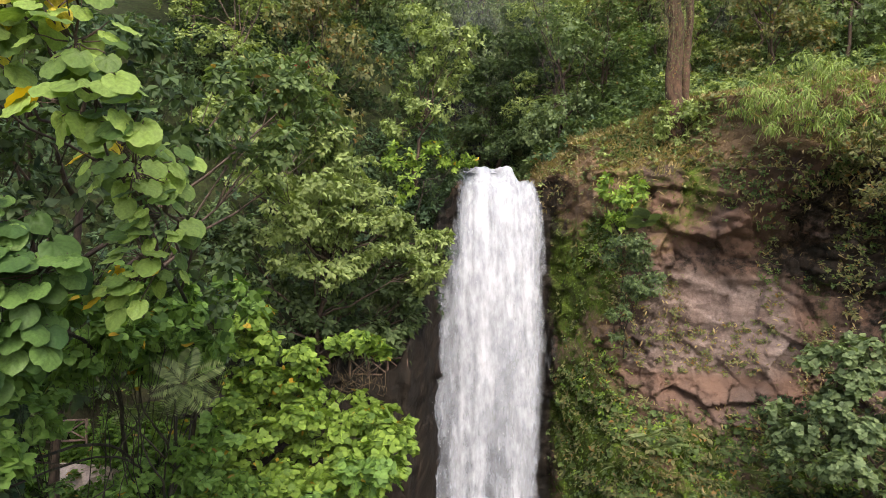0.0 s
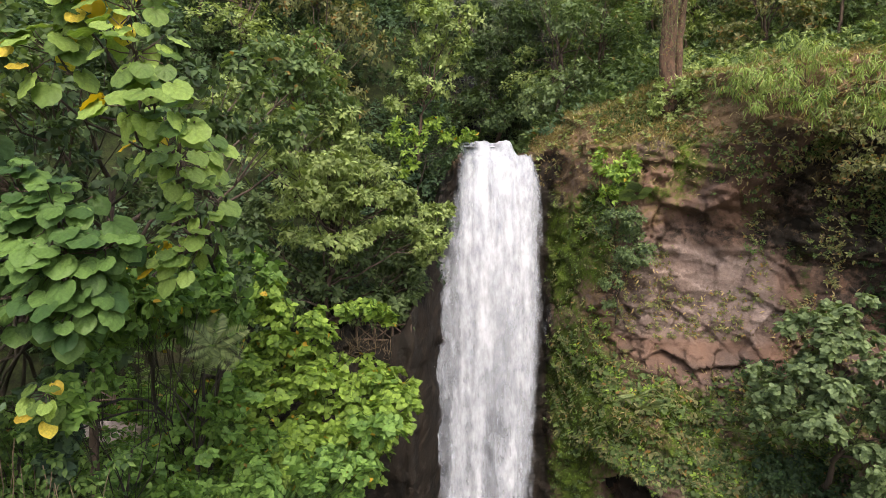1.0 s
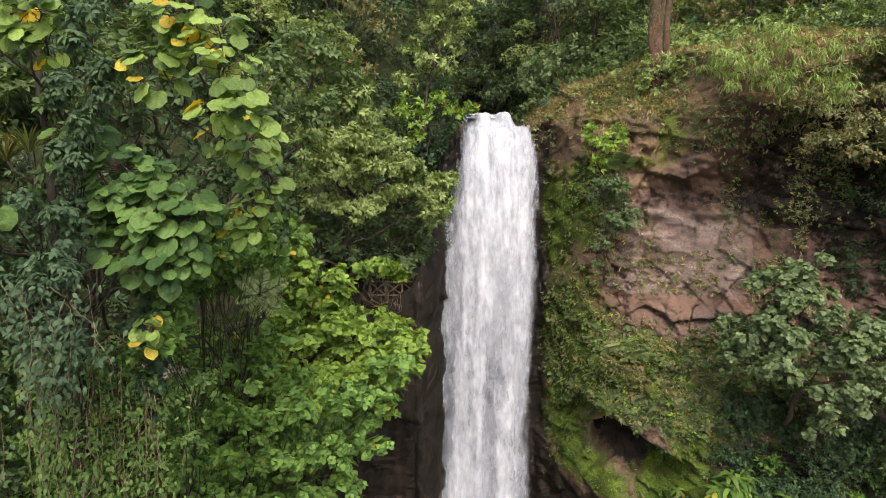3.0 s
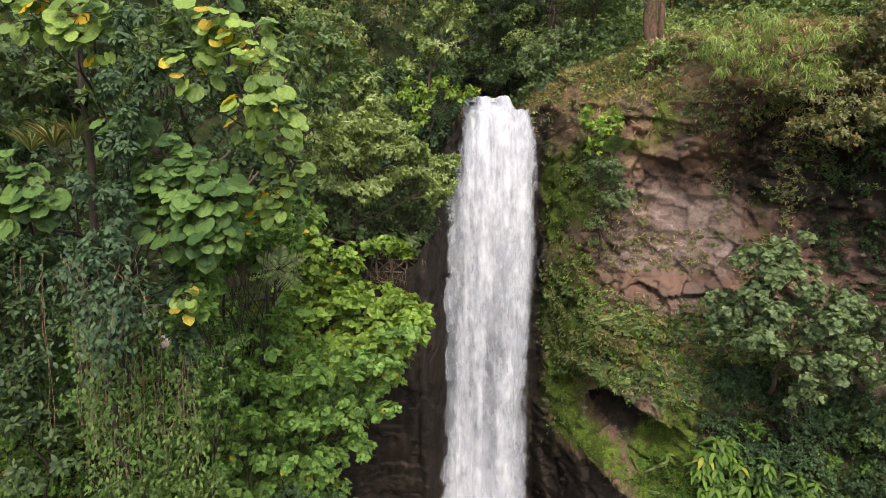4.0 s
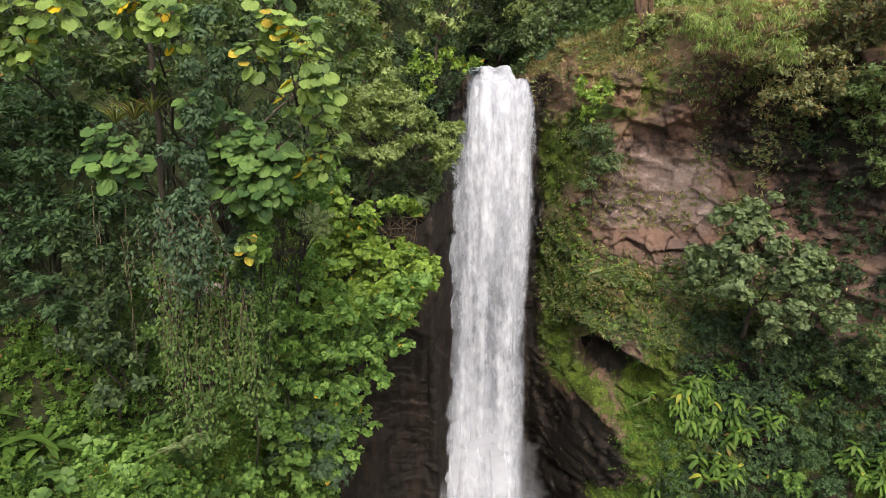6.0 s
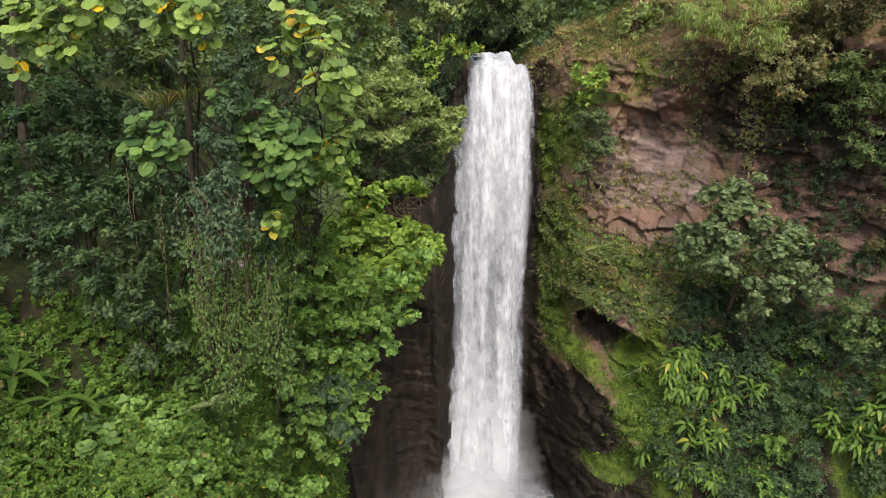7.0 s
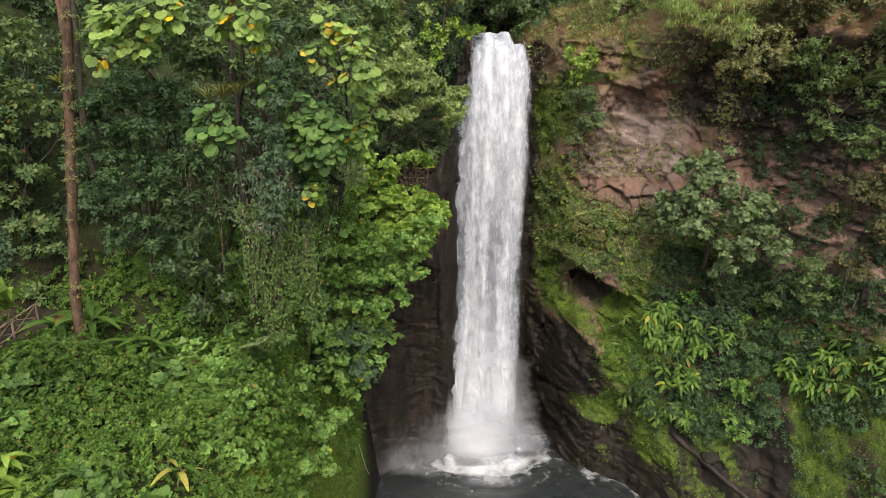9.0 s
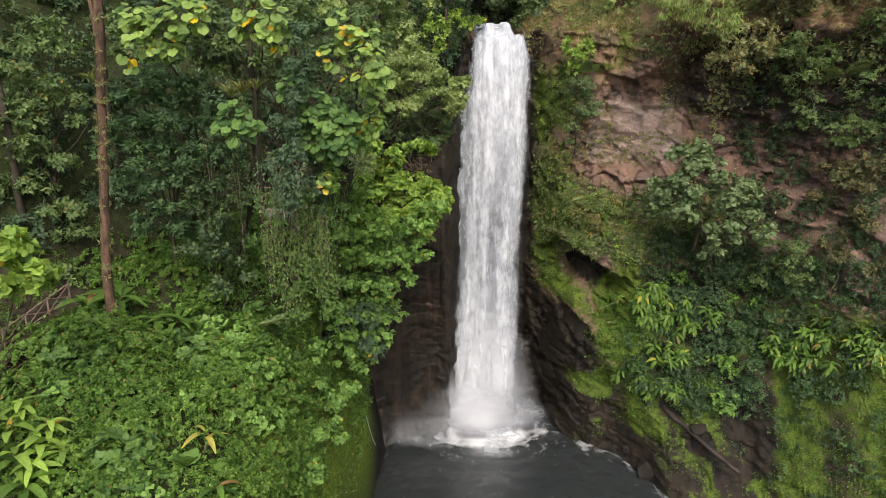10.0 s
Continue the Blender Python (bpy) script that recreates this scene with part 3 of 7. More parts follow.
def ground_z(x, y):
    """Height of the ground sheet."""
    d = y - hill_foot(x)
    terrace = np.interp(x, [-40, -25, -13, -2], [17.5, 20, 23, 25.2])
    left = np.where(d > 0, terrace + 1.5 * np.minimum(d, 13) + 0.55 * np.maximum(d - 13, 0), terrace - 0.42 * np.maximum(-d - 3.2, 0))
    left = np.maximum(left, 3)
    drop = np.maximum(x - spur_edge(y), 0)
    left = np.where(d > 1, left, left - np.where(y > 31, 14, 6.2) * drop - 1.2 * np.maximum(x - spur_edge(y) + 1.6, 0))
    back = y - cliff_line(x) - 1.2
    rim = np.interp(x, RIM_X, RIM_Z)
    valley = np.minimum(np.abs(x - 3.2 - 0.12 * (y - 42)), 30)
    plateau = rim - 0.4 + 0.28 * np.maximum(back - 1, 0) * smooth(1.5, 9, valley) + 0.16 * np.maximum(back - 6, 0) + 0.7 * np.maximum(y - 60, 0)
    lean = smooth(5.2, 6.2, x) * smooth(15.5, 12.5, x)
    plateau = plateau * (1 - lean) + lean * np.minimum(plateau, 33.9 + 0.95 * (back + 1.2))
    right = np.where(back > 0, plateau * smooth(0, 1.5, back) - 3 * (1 - smooth(0, 1.5, back)), -3.0)
    blend = smooth(-1.8, 0.4, x) * smooth(30, 34, y) + smooth(-5.5, -4, x) * (1 - smooth(30, 34, y))
    z = left * (1 - blend) + right * blend
    z = z - 22 * smooth(-9.0, -7.5, x) * smooth(1.5, 0.5, x) * smooth(31.0, 32.5, y) * smooth(20, 16, z)
    far = smooth(80, 160, np.hypot(x, y - 20))
    z = np.maximum(z, -3) * (1 - far) + far * (30 + 10 * np.sin(x * 0.02) + 8 * np.cos(y * 0.025))
    return z + 0.5 * fbm(x * 0.35, y * 0.35, 0 * x, 4, 3)


def build_ground():
    axis_x = np.concatenate([np.linspace(-420, -45, 26)[:-1], np.arange(-45, 45, 0.7), np.linspace(45, 420, 26)])
    axis_y = np.concatenate([np.linspace(-420, -40, 26)[:-1], np.arange(-40, 80, 0.7), np.linspace(80, 420, 26)])
    x, y = np.meshgrid(axis_x, axis_y)
    z = ground_z(x, y)
    me = np_mesh("ground", np.stack([x.ravel(), y.ravel(), z.ravel()], 1), grid_faces(len(axis_x), len(axis_y)), SOIL, True)
    edge = x - spur_edge(y)
    brow = smooth(36, 39, z) * smooth(4, 8, x)
    layer_on(me, "moss", (0.9 * smooth(-2.0, 0.2, edge) * smooth(4.0, 2.0, edge) * smooth(2, 5, z) * smooth(30, 26, y) + 0.25 * brow).ravel())
    slope = smooth(1.5, -0.5, y - hill_foot(x)) * smooth(0, -1.5, edge) * (1 - smooth(-20.5, -22.5, x) * smooth(6, 8, y))
    hill = smooth(0.5, 2.5, y - hill_foot(x)) * smooth(1.5, -1, x) * 0.6
    layer_on(me, "cover", (hill + slope * (0.35 + 0.4 * vnoise(x * 0.6, y * 0.6, 0 * x, 77))).ravel())
    layer_on(me, "bare", smooth(-0.6, 0.4, edge).ravel())
    tagged(new("ground", me), "dark forest soil of the gorge sides under dense jungle", "ground", kind="structure")


ARC_X = np.linspace(-14, 70, 1700)
ARC = np.concatenate([[0], np.cumsum(np.hypot(np.diff(ARC_X), np.diff(cliff_line(ARC_X))))])


def cliff_relief(x, z):
    """Relief of the broken beds, the tone of each block, and the cracks between blocks; x runs along the face."""
    warp = fbm(x * 0.3, z * 0.3, 0 * x, 2, 21)
    fault = np.floor(x * 0.33 + 0.12 * z + 0.5 * warp)
    dip = z + (0.24 * hashed(fault, 0 * fault, 0 * fault, 27) - 0.02) * x + 1.3 * hashed(fault, 0 * fault, 0 * fault, 28) + 0.25 * warp
    r1, c1, t1 = facets(x * 0.40 + 0.10 * z, z * 0.50 + 0.08 * x, 31)
    r2, c2, t2 = facets(x * 0.85 - 0.2 * z, dip * 1.35, 41)
    r3, c3, t3 = beds(x * 1.3 + 0.3 * z, (z + 0.28 * x + 0.2 * warp) * 3.4, 51)
    broken = smooth(0.42, 0.58, vnoise(x * 0.45, z * 0.5, 0 * x, 55))
    relief = 0.85 * r1 + (0.30 + 0.25 * broken) * r2 + (0.04 + 0.24 * broken) * r3 + 0.6 * fbm(x * 0.3, z * 0.3, 0 * x, 3, 61) + 0.5 * (hashed(fault, 0 * fault, 0 * fault, 29) - 0.5)
    relief = relief + 0.12 * smooth(20, 16, z) * fbm(x * 2.2, z * 2.2, 0 * x, 4, 65) + 0.06 * fbm(x * 2.6, z * 2.6, 0 * x, 4, 67)
    crack = np.maximum(0.4 * smooth(0.05, 0.0, c1), (0.2 + 0.5 * broken) * smooth(0.08, 0.0, c2))
    crack = np.maximum(crack, 0.3 * broken * smooth(0.09, 0.0, c3)) * smooth(0.35, 0.6, vnoise(x * 0.8, z * 1.1, 0 * x, 57))
    return relief + 0.3 * crack, np.clip(0.35 * t1 + 0.4 * t2 + 0.25 * t3, 0, 1), crack


def cliff_grid():
    u = np.concatenate([np.arange(-14, -2.2, 0.16), np.arange(-2.2, 1, 0.07), np.arange(1, 6, 0.3), np.arange(6, 10.4, 0.075), np.arange(10.4, 18.6, 0.085), np.arange(18.6, 23, 0.12), np.arange(23, 42, 0.24), np.linspace(42, 70, 20)])
    v = np.concatenate([np.arange(-3, 0, 0.5), np.linspace(0, 1, 390), 1 + np.linspace(0, 1, 14)[1:]])
    x, s = np.meshgrid(u, v)
    rim = np.interp(x, RIM_X, RIM_Z) + 0.5 * fbm(x * 0.6, 0 * x, 0 * x, 3, 71)
    z = np.where(s < 0, s, np.where(s > 1, rim + 0.15 * (s - 1), rim * np.clip(s, 0, 1)))
    relief, tone, crack = cliff_relief(np.interp(x, ARC_X, ARC), z)
    slope = (cliff_line(x + 0.3) - cliff_line(x - 0.3)) / 0.6
    long_ = np.hypot(slope, 1)
    soften = 1 - 0.2 * smooth(17, 12, z) * smooth(11.5, 13.5, x) - 0.5 * smooth(0.6, 1.2, x) * smooth(6.4, 5.8, x)
    wall = smooth(7.4, 5.6, x)
    streaks = 0.5 * fbm(x * 1.3, z * 0.12, 0 * x, 4, 73) + 0.25 * fbm(x * 0.5, z * 0.4, 0 * x, 4, 75)
    face = smooth(19.5, 23.5, x + 2.5 * fbm(x * 0.3, z * 0.35, 0 * x, 3, 82)) * smooth(15, 10, z)
    foot = smooth(9, 5, z) * smooth(8, 10, x)
    lumps = 0.9 * fbm(x * 0.7, z * 0.22, 0 * x, 4, 76) + 0.3 * fbm(x * 2.0, z * 1.2, 0 * x, 4, 78)
    rounded = 1.1 * fbm(x * 0.5, z * 0.6, 0 * x, 4, 72) + 0.25 * fbm(x * 1.7, z * 1.9, 0 * x, 4, 74)
    brow = smooth(34.9, 35.6, z) * smooth(5.2, 6, x) * smooth(16, 13, x)
    deep = relief * 0.92 * soften * (1 - wall) + (0.9 * streaks + 0.25 * relief + 0.2 * fbm(x * 2.2, z * 0.8, 0 * x, 4, 77)) * wall
    deep = deep * (1 - face) + lumps * face
    deep = (deep * (1 - 0.4 * foot) + rounded * 0.55 * foot) * (1 - 0.65 * brow)
    crack = crack * (1 - face) * (1 - 0.8 * foot) * (1 - brow)
    deep = deep + 0.9 * smooth(29.0, 29.5, z) * smooth(30.6, 30.0, z) * -1.0 * smooth(9.5, 11, x) * smooth(24, 20, x) * vnoise(x * 0.8, 0 * x, 0 * x, 79)
    sound = smooth(9.5, 11, x) * smooth(18, 16.5, x) * smooth(24, 25.5, z) * smooth(30, 28.5, z)
    deep, crack = deep * (1 - 0.35 * sound), crack * (1 - 0.6 * sound)
    crack, tone = crack * (1 - wall), tone * (1 - wall) + 0.4 * wall
    y = cliff_y(x, np.minimum(z, rim)) + deep / long_ + np.clip(s - 1, 0, 1) * 6
    x = x - np.clip(deep * slope / long_, -0.35, 0.35)
    z = z + np.clip(s - 1, 0, 1) * 6 * 0.16
    return x, y, z, s, tone, crack


CX, CY, CZ, CS, TONE, CRACK = cliff_grid()


def cliff_layers():
    """Where moss, dry earth, wet rock and painted shade lie on the cliff."""
    n1, n2 = fbm(CX * 0.35, CZ * 0.35, 0 * CX, 4, 81), fbm(CX * 0.9, CZ * 0.6, 0 * CX, 4, 91)
    edge = CX + 7 * (vnoise(CX * 0.22, CZ * 0.30, 0 * CX, 98) - 0.5) + 3 * n2
    low = smooth(23.5, 21, CZ) * smooth(6.8, 8, CX) * (1 - 0.6 * smooth(12.0, 10.5, CX) * smooth(14, 11, CZ))
    side = smooth(5.9, 6.6, CX) * smooth(10.0, 8.0, CX) * smooth(36, 30, CZ) * smooth(11, 17, CZ)
    bare = smooth(9.0, 10.2, CX - 0.35 * (CZ - 25)) * smooth(18.2, 16.6, CX) * smooth(24.2, 25.2, CZ + 0.6 * n1) * smooth(30.0, 28.8, CZ + 0.8 * n1)
    moss = 0.62 * low + 0.6 * side + 0.32 * smooth(29, 34, CZ) * smooth(8, 10, CX) - 0.75 * bare + 0.4 * n1 + 0.25 * n2
    moss = moss - 0.35 * smooth(12, 15, CX) * smooth(29, 31, CZ)
    moss = moss + 0.8 * np.exp(-((CX - 12.6) / 2.0) ** 2 - ((CZ - 11.0) / 3.2) ** 2) - 0.2 * smooth(11.5, 9, CX) * smooth(14, 11, CZ)
    moss = moss - 0.4 * smooth(18, 22, CX) * smooth(14, 20, CZ)
    moss = moss - 0.45 * smooth(13.5, 15.5, CX) * smooth(23.5, 21, edge) * smooth(18, 15, CZ) + 0.5 * smooth(19.5, 23.5, edge) * smooth(13, 9, CZ + 4 * n1) - 0.7 * smooth(6.0, 2.0, CZ + 2.5 * n1) * smooth(24, 19, edge) - 0.9 * np.exp(-((CX - 11.2) / 2.0) ** 2 - ((CZ - 15.4 + 0.5 * (CX - 11.2)) / 1.5) ** 2)
    dry = 0.75 * smooth(34.5, 36.5, CZ) * smooth(6, 7.5, CX) + 0.25 * smooth(28.8, 30.5, CZ) * smooth(8, 9.5, CX) * (1 - 0.9 * smooth(11, 14.5, CX) * smooth(36, 34, CZ)) + 0.4 * smooth(10.5, 9, CX) * smooth(22, 24, CZ) + 0.2 * np.exp(-((CZ - 21.5) / 3.0) ** 2) * smooth(8, 10, CX) * smooth(22, 16, CX) + 0.3 * n2
    # cave and right overhang terms paint shade; those near the water are wet rock
    wet_shade = 0.22 * smooth(29, 31, CZ) * smooth(9, 11, CX) + 0.95 * smooth(8.2, 6.6, CX + 1.2 * smooth(11, 14, CZ) * smooth(31.5, 29.5, CZ)) + 0.9 * smooth(8, 3.5, CZ) * smooth(24, 20, edge) + 0.7 * smooth(13.4, 11.8, CX) * smooth(13, 10, CZ) + 0.5 * smooth(11.5, 9.5, CX) * smooth(14, 11, CZ) + 0.2 * smooth(15, 18, CX) * smooth(27, 31, CZ) + 0.8 * np.exp(-((CX - 11.2) / 2.0) ** 2 - ((CZ - 15.4 + 0.5 * (CX - 11.2)) / 1.5) ** 2)
    wet_shade = wet_shade + 0.45 * smooth(13.5, 15.5, CX) * smooth(19, 16, CZ) * smooth(24, 21, edge) + 0.3 * n2 - 0.8 * np.exp(-((CX + 2.6 + 0.3 * vnoise(0 * CX, CZ * 0.5, 0 * CX, 93)) / 0.3) ** 2) * smooth(20, 15, CZ) * smooth(3, 6, CZ)
    # bedded brown rock above the bare face and beside it; shade under the overhang painted near-black
    brown = np.clip(0.95 - 1.0 * bare + 0.5 * n1, 0, 1)
    wet_shade = wet_shade + 0.22 * smooth(15.5, 18, CX) * smooth(24, 27, CZ) * smooth(37, 35, CZ) + 0.35 * np.exp(-((CZ - 30.2) / 0.8) ** 2) * smooth(10, 12, CX) - 0.5 * bare
    tuft = smooth(0.50, 0.66, vnoise(CX * 0.7, CZ * 0.6, 0 * CX, 83)) * smooth(8, 9, CX) * (1 - bare)
    moss = moss - 0.10 * smooth(9.6, 8.2, CX) * smooth(6.6, 7.4, CX) * smooth(19, 22, CZ) + 0.28 * tuft * smooth(22, 18, CX)
    dry = dry + 0.25 * smooth(10.0, 8.6, CX) * smooth(6.8, 7.6, CX) * smooth(19, 22, CZ)
    dry = dry + 0.3 * tuft * smooth(29, 31, CZ)
    wet_shade = wet_shade - 0.30 * smooth(7.2, 6.0, CX) * smooth(0.1, 0.35, fbm(CX * 0.8, CZ * 0.07, 0 * CX, 3, 87))
    wet_shade = wet_shade + 0.15 * smooth(16.8, 18.5, CX) * smooth(16, 18, CZ) * smooth(34, 31, CZ) * (0.6 + n1) + 0.35 * smooth(13, 14.5, CX) * smooth(20, 17, CZ)
    dry = dry + 0.25 * np.exp(-((CZ - 17.0) / 1.1) ** 2) * smooth(10, 12, CX) * smooth(17.5, 15, CX) * (0.8 + n2)
    moss = moss - 0.05 * np.exp(-((CZ - 17.0) / 1.0) ** 2) * smooth(11, 12.5, CX) * smooth(17.5, 15, CX)
    dry = dry + 0.12 * smooth(30.0, 31.2, CZ) * smooth(35.5, 34.5, CZ) * smooth(9.0, 10.5, CX) * smooth(17.5, 15, CX) * (0.7 + n1)
    moss = moss + 0.35 * smooth(16.5, 18, CX) * smooth(22, 20.5, CX) * smooth(5.5, 3, CZ) * smooth(0.45, 0.6, vnoise(CX * 0.8, CZ * 0.8, 0 * CX, 95))
    beside = smooth(6.5, 7.1, CX) * smooth(8.4, 7.4, CX) * smooth(11, 14, CZ) * smooth(31, 29, CZ)
    moss, dry = moss + 0.32 * beside, dry * (1 - 0.4 * beside)
    rust = np.exp(-((CX + 2.4 + 0.9 * vnoise(0 * CX, CZ * 0.35, 0 * CX, 93)) / 0.6) ** 2) * smooth(19, 14, CZ) * smooth(5, 8, CZ) * smooth(0.2, 0.6, vnoise(CX * 1.5, CZ * 0.3, 0 * CX, 94))
    wet_shade = wet_shade + 1.0 * smooth(2.5, 1.0, CX) * (1 - rust) + 0.4 * smooth(7, 3, CZ) * smooth(20, 16, CX)
    moss = moss - 0.75 * smooth(19, 22, edge) * smooth(12, 10, CZ) * smooth(0.56, 0.36, vnoise(CX * 0.45, CZ * 0.2, 0 * CX, 89))
    wet_shade = wet_shade + 0.35 * smooth(19, 22, CX) * smooth(12, 10, CZ)
    # olive slime on the wet bank by the pool, bare black rock right beside the fall
    moss = moss + 0.75 * smooth(8, 10, CX) * smooth(22, 19, CX) * smooth(9, 6, CZ) * smooth(0.40, 0.62, vnoise(CX * 0.6, CZ * 0.5, 0 * CX, 97))
    moss, dry = moss * (1 - 0.9 * smooth(6.8, 6.2, CX)), dry * (1 - 0.9 * smooth(7.0, 6.2, CX) * smooth(34.6, 33.8, CZ))
    wet_shade = wet_shade + 0.6 * smooth(7.6, 6.8, CX) * smooth(34.8, 34.0, CZ)
    # cave floor painted black for the shade inside, moss on its lip; darker rock far along the wall
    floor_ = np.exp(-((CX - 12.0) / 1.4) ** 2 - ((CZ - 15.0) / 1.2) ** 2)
    wet_shade, dry = wet_shade + 0.8 * floor_ + 0.22 * smooth(19.5, 22, CX) * smooth(22, 24, CZ) * smooth(33, 31, CZ), dry * (1 - 0.9 * floor_)
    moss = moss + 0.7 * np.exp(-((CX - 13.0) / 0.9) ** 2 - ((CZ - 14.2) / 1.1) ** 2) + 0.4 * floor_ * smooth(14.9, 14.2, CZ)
    wet_shade = np.clip(wet_shade, 0, 1.5) * (1 - 0.5 * rust)
    moss = moss - 0.32 * smooth(12.0, 10.2, CX + 0.4 * (CZ - 14)) * smooth(18.5, 16, CZ) * smooth(6.6, 7.4, CX)
    brow = smooth(35.0, 35.6, CZ) * smooth(5.2, 6.2, CX) * smooth(16, 13, CX)
    dry, wet_shade = np.maximum(dry, 0.75 * brow + 0.3 * n2 * brow), wet_shade * (1 - brow)
    moss = moss + 0.35 * brow * smooth(0.45, 0.6, vnoise(CX * 0.5, CZ * 0.8, 0 * CX, 85))
    return np.clip(moss, 0, 1), np.clip(dry, 0, 1), np.clip(wet_shade, 0, 1.5), np.clip(brown, 0, 1)


MOSS, DRY, WET_SHADE, BROWN = cliff_layers()


def build_cliff():
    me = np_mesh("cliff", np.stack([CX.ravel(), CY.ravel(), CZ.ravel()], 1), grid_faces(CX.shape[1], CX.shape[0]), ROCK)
    for key, values in (("moss", MOSS), ("dry", DRY), ("wet_shade", WET_SHADE), ("tone", TONE), ("crack", CRACK), ("brown", BROWN)):
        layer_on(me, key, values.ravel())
    tagged(new("cliff", me), "brown-pink bedded rock cliff with moss, ledges and a small cave", "cliff", kind="structure")


def build_pool():
    ax = np.concatenate([np.arange(-16, -8, 1.0), np.arange(-8, 18, 0.25), np.arange(18, 40, 1.0)])
    ay = np.concatenate([np.arange(-60, 18, 1.0), np.arange(18, 44, 0.25)])
    x, y = np.meshgrid(ax, ay)
    d = np.hypot((x - 2.1) / 1.0, (y - 35.0) / 0.72)
    z = 0.10 * np.exp(-((d - 5) / 4) ** 2) * np.sin(d * 2.2 + 2 * fbm(x * 0.5, y * 0.5, 0 * x, 3, 5)) + 0.06 * fbm(x * 1.2, y * 1.2, 0 * x, 3, 7)
    foam = 1.15 * smooth(6.4, 2.8, d + 1.6 * fbm(x * 0.6, y * 0.6, 0 * x, 4, 9)) + 0.35 * smooth(0.5, 0.0, np.abs(d - 5.6 + 1.2 * fbm(x * 0.5, y * 0.5, 0 * x, 3, 13)))
    swirl = np.abs(fbm(x * 0.22 + 0.3 * np.sin(y * 0.3), y * 0.30, 0 * x, 4, 19))
    foam = foam + 0.30 * smooth(0.05, 0.0, swirl) * smooth(15, 5, d) + 0.16 * smooth(12, 5, d)
    shore = smooth(2.2, 0.3, cliff_y(x, 0 * x) - y) * smooth(9, 11, x) * smooth(20, 15, x)
    foam = foam + 0.38 * shore
    me = np_mesh("water", np.stack([x.ravel(), y.ravel(), z.ravel()], 1), grid_faces(len(ax), len(ay)), POOL, True)
    layer_on(me, "foam", np.clip(foam, 0, 1.4).ravel())
    tagged(new("water", me), "dark plunge pool with white foam spreading from the fall", "pool", kind="structure")


# ---- the waterfall ----
def fall_edge(s):
    """Left edge, right edge and distance back of the falling water; s is 0 at the brink and 1 at the pool."""
    left = np.interp(s, [0, 0.06, 0.2, 0.5, 0.8, 1], [1.1, 0.8, -0.3, -1.9, -2.8, -3.1])
    right = np.interp(s, [0, 0.05, 0.2, 0.5, 0.8, 1], [5.5, 5.9, 6.0, 5.5, 5.4, 5.5])
    return left, right, 41.3 - 4.4 * np.sqrt(np.clip(s, 0, 1)) - 0.2 * s


def water_sheet(name, nu, nv, inset, front, amount, k, thin, parent, material_, label="", top=0.0, bottom=1.0):
    """One veil of the fall, rippled in depth: thick at the brink, lower down split into two white columns with thin water beside them."""
    u, s = np.meshgrid(np.linspace(0, 1, nu), np.linspace(top, bottom, nv))
    left, right, y = fall_edge(s)
    left, right = left + inset[0], right - inset[1]
    ragged = fbm(u * 7, s * 3, 0 * u, 3, k + 5)
    x = left + (right - left) * u + 0.14 * fbm(u * 6, s * 9, 0 * u, 3, k)
    brink = 35.0 + 1.0 * smooth(4.6, 4.1, x) + 0.25 * ragged
    z = brink - (brink - 0.2) * s
    bulge = np.sin(np.pi * np.clip(u, 0, 1)) ** 0.5
    y = y - front - 0.55 * bulge * (0.3 + 0.7 * s) + amount * fbm(x * 1.6, s * 6, 0 * u, 4, k + 1) + 0.4 * amount * fbm(x * 5, s * 20, 0 * u, 3, k + 2)
    y = y + 1.6 * smooth(0.05, 0.0, s) * smooth(4.8, 4.0, x)
    lanes = np.interp((x - left + inset[0]) / (right - left + inset[0] + inset[1]), [0, 0.04, 0.10, 0.26, 0.33, 0.54, 0.60, 0.68, 0.74, 0.85, 0.93, 1], [-0.55, -0.15, -0.08, -0.02, 0.45, 0.52, 0.16, 0.16, 0.45, 0.45, -0.1, -0.65])
    whole = np.interp(u, [0, 0.12, 0.2, 0.85, 0.93, 1], [-0.35, 0.3, 0.62, 0.6, 0.25, -0.4])
    w = smooth(0.10, 0.42, s)
    flow = thin + whole * (1 - w) + lanes * w + 0.22 * fbm(x * 0.9, s * 3.2, 0 * u, 3, k + 3)
    flow = flow - 0.12 * smooth(0.3, 0.55, s) + 0.5 * smooth(0.55, 0.9, s) * np.sin(np.pi * np.clip(u, 0, 1)) ** 0.35
    if top:
        flow = flow - 1.2 * smooth(top + 0.2, top, s)
    me = np_mesh(name, np.stack([x.ravel(), y.ravel(), z.ravel()], 1), grid_faces(nu, nv), material_, True)
    layer_on(me, "flow", flow.ravel())
    return part(name, me, parent, label)


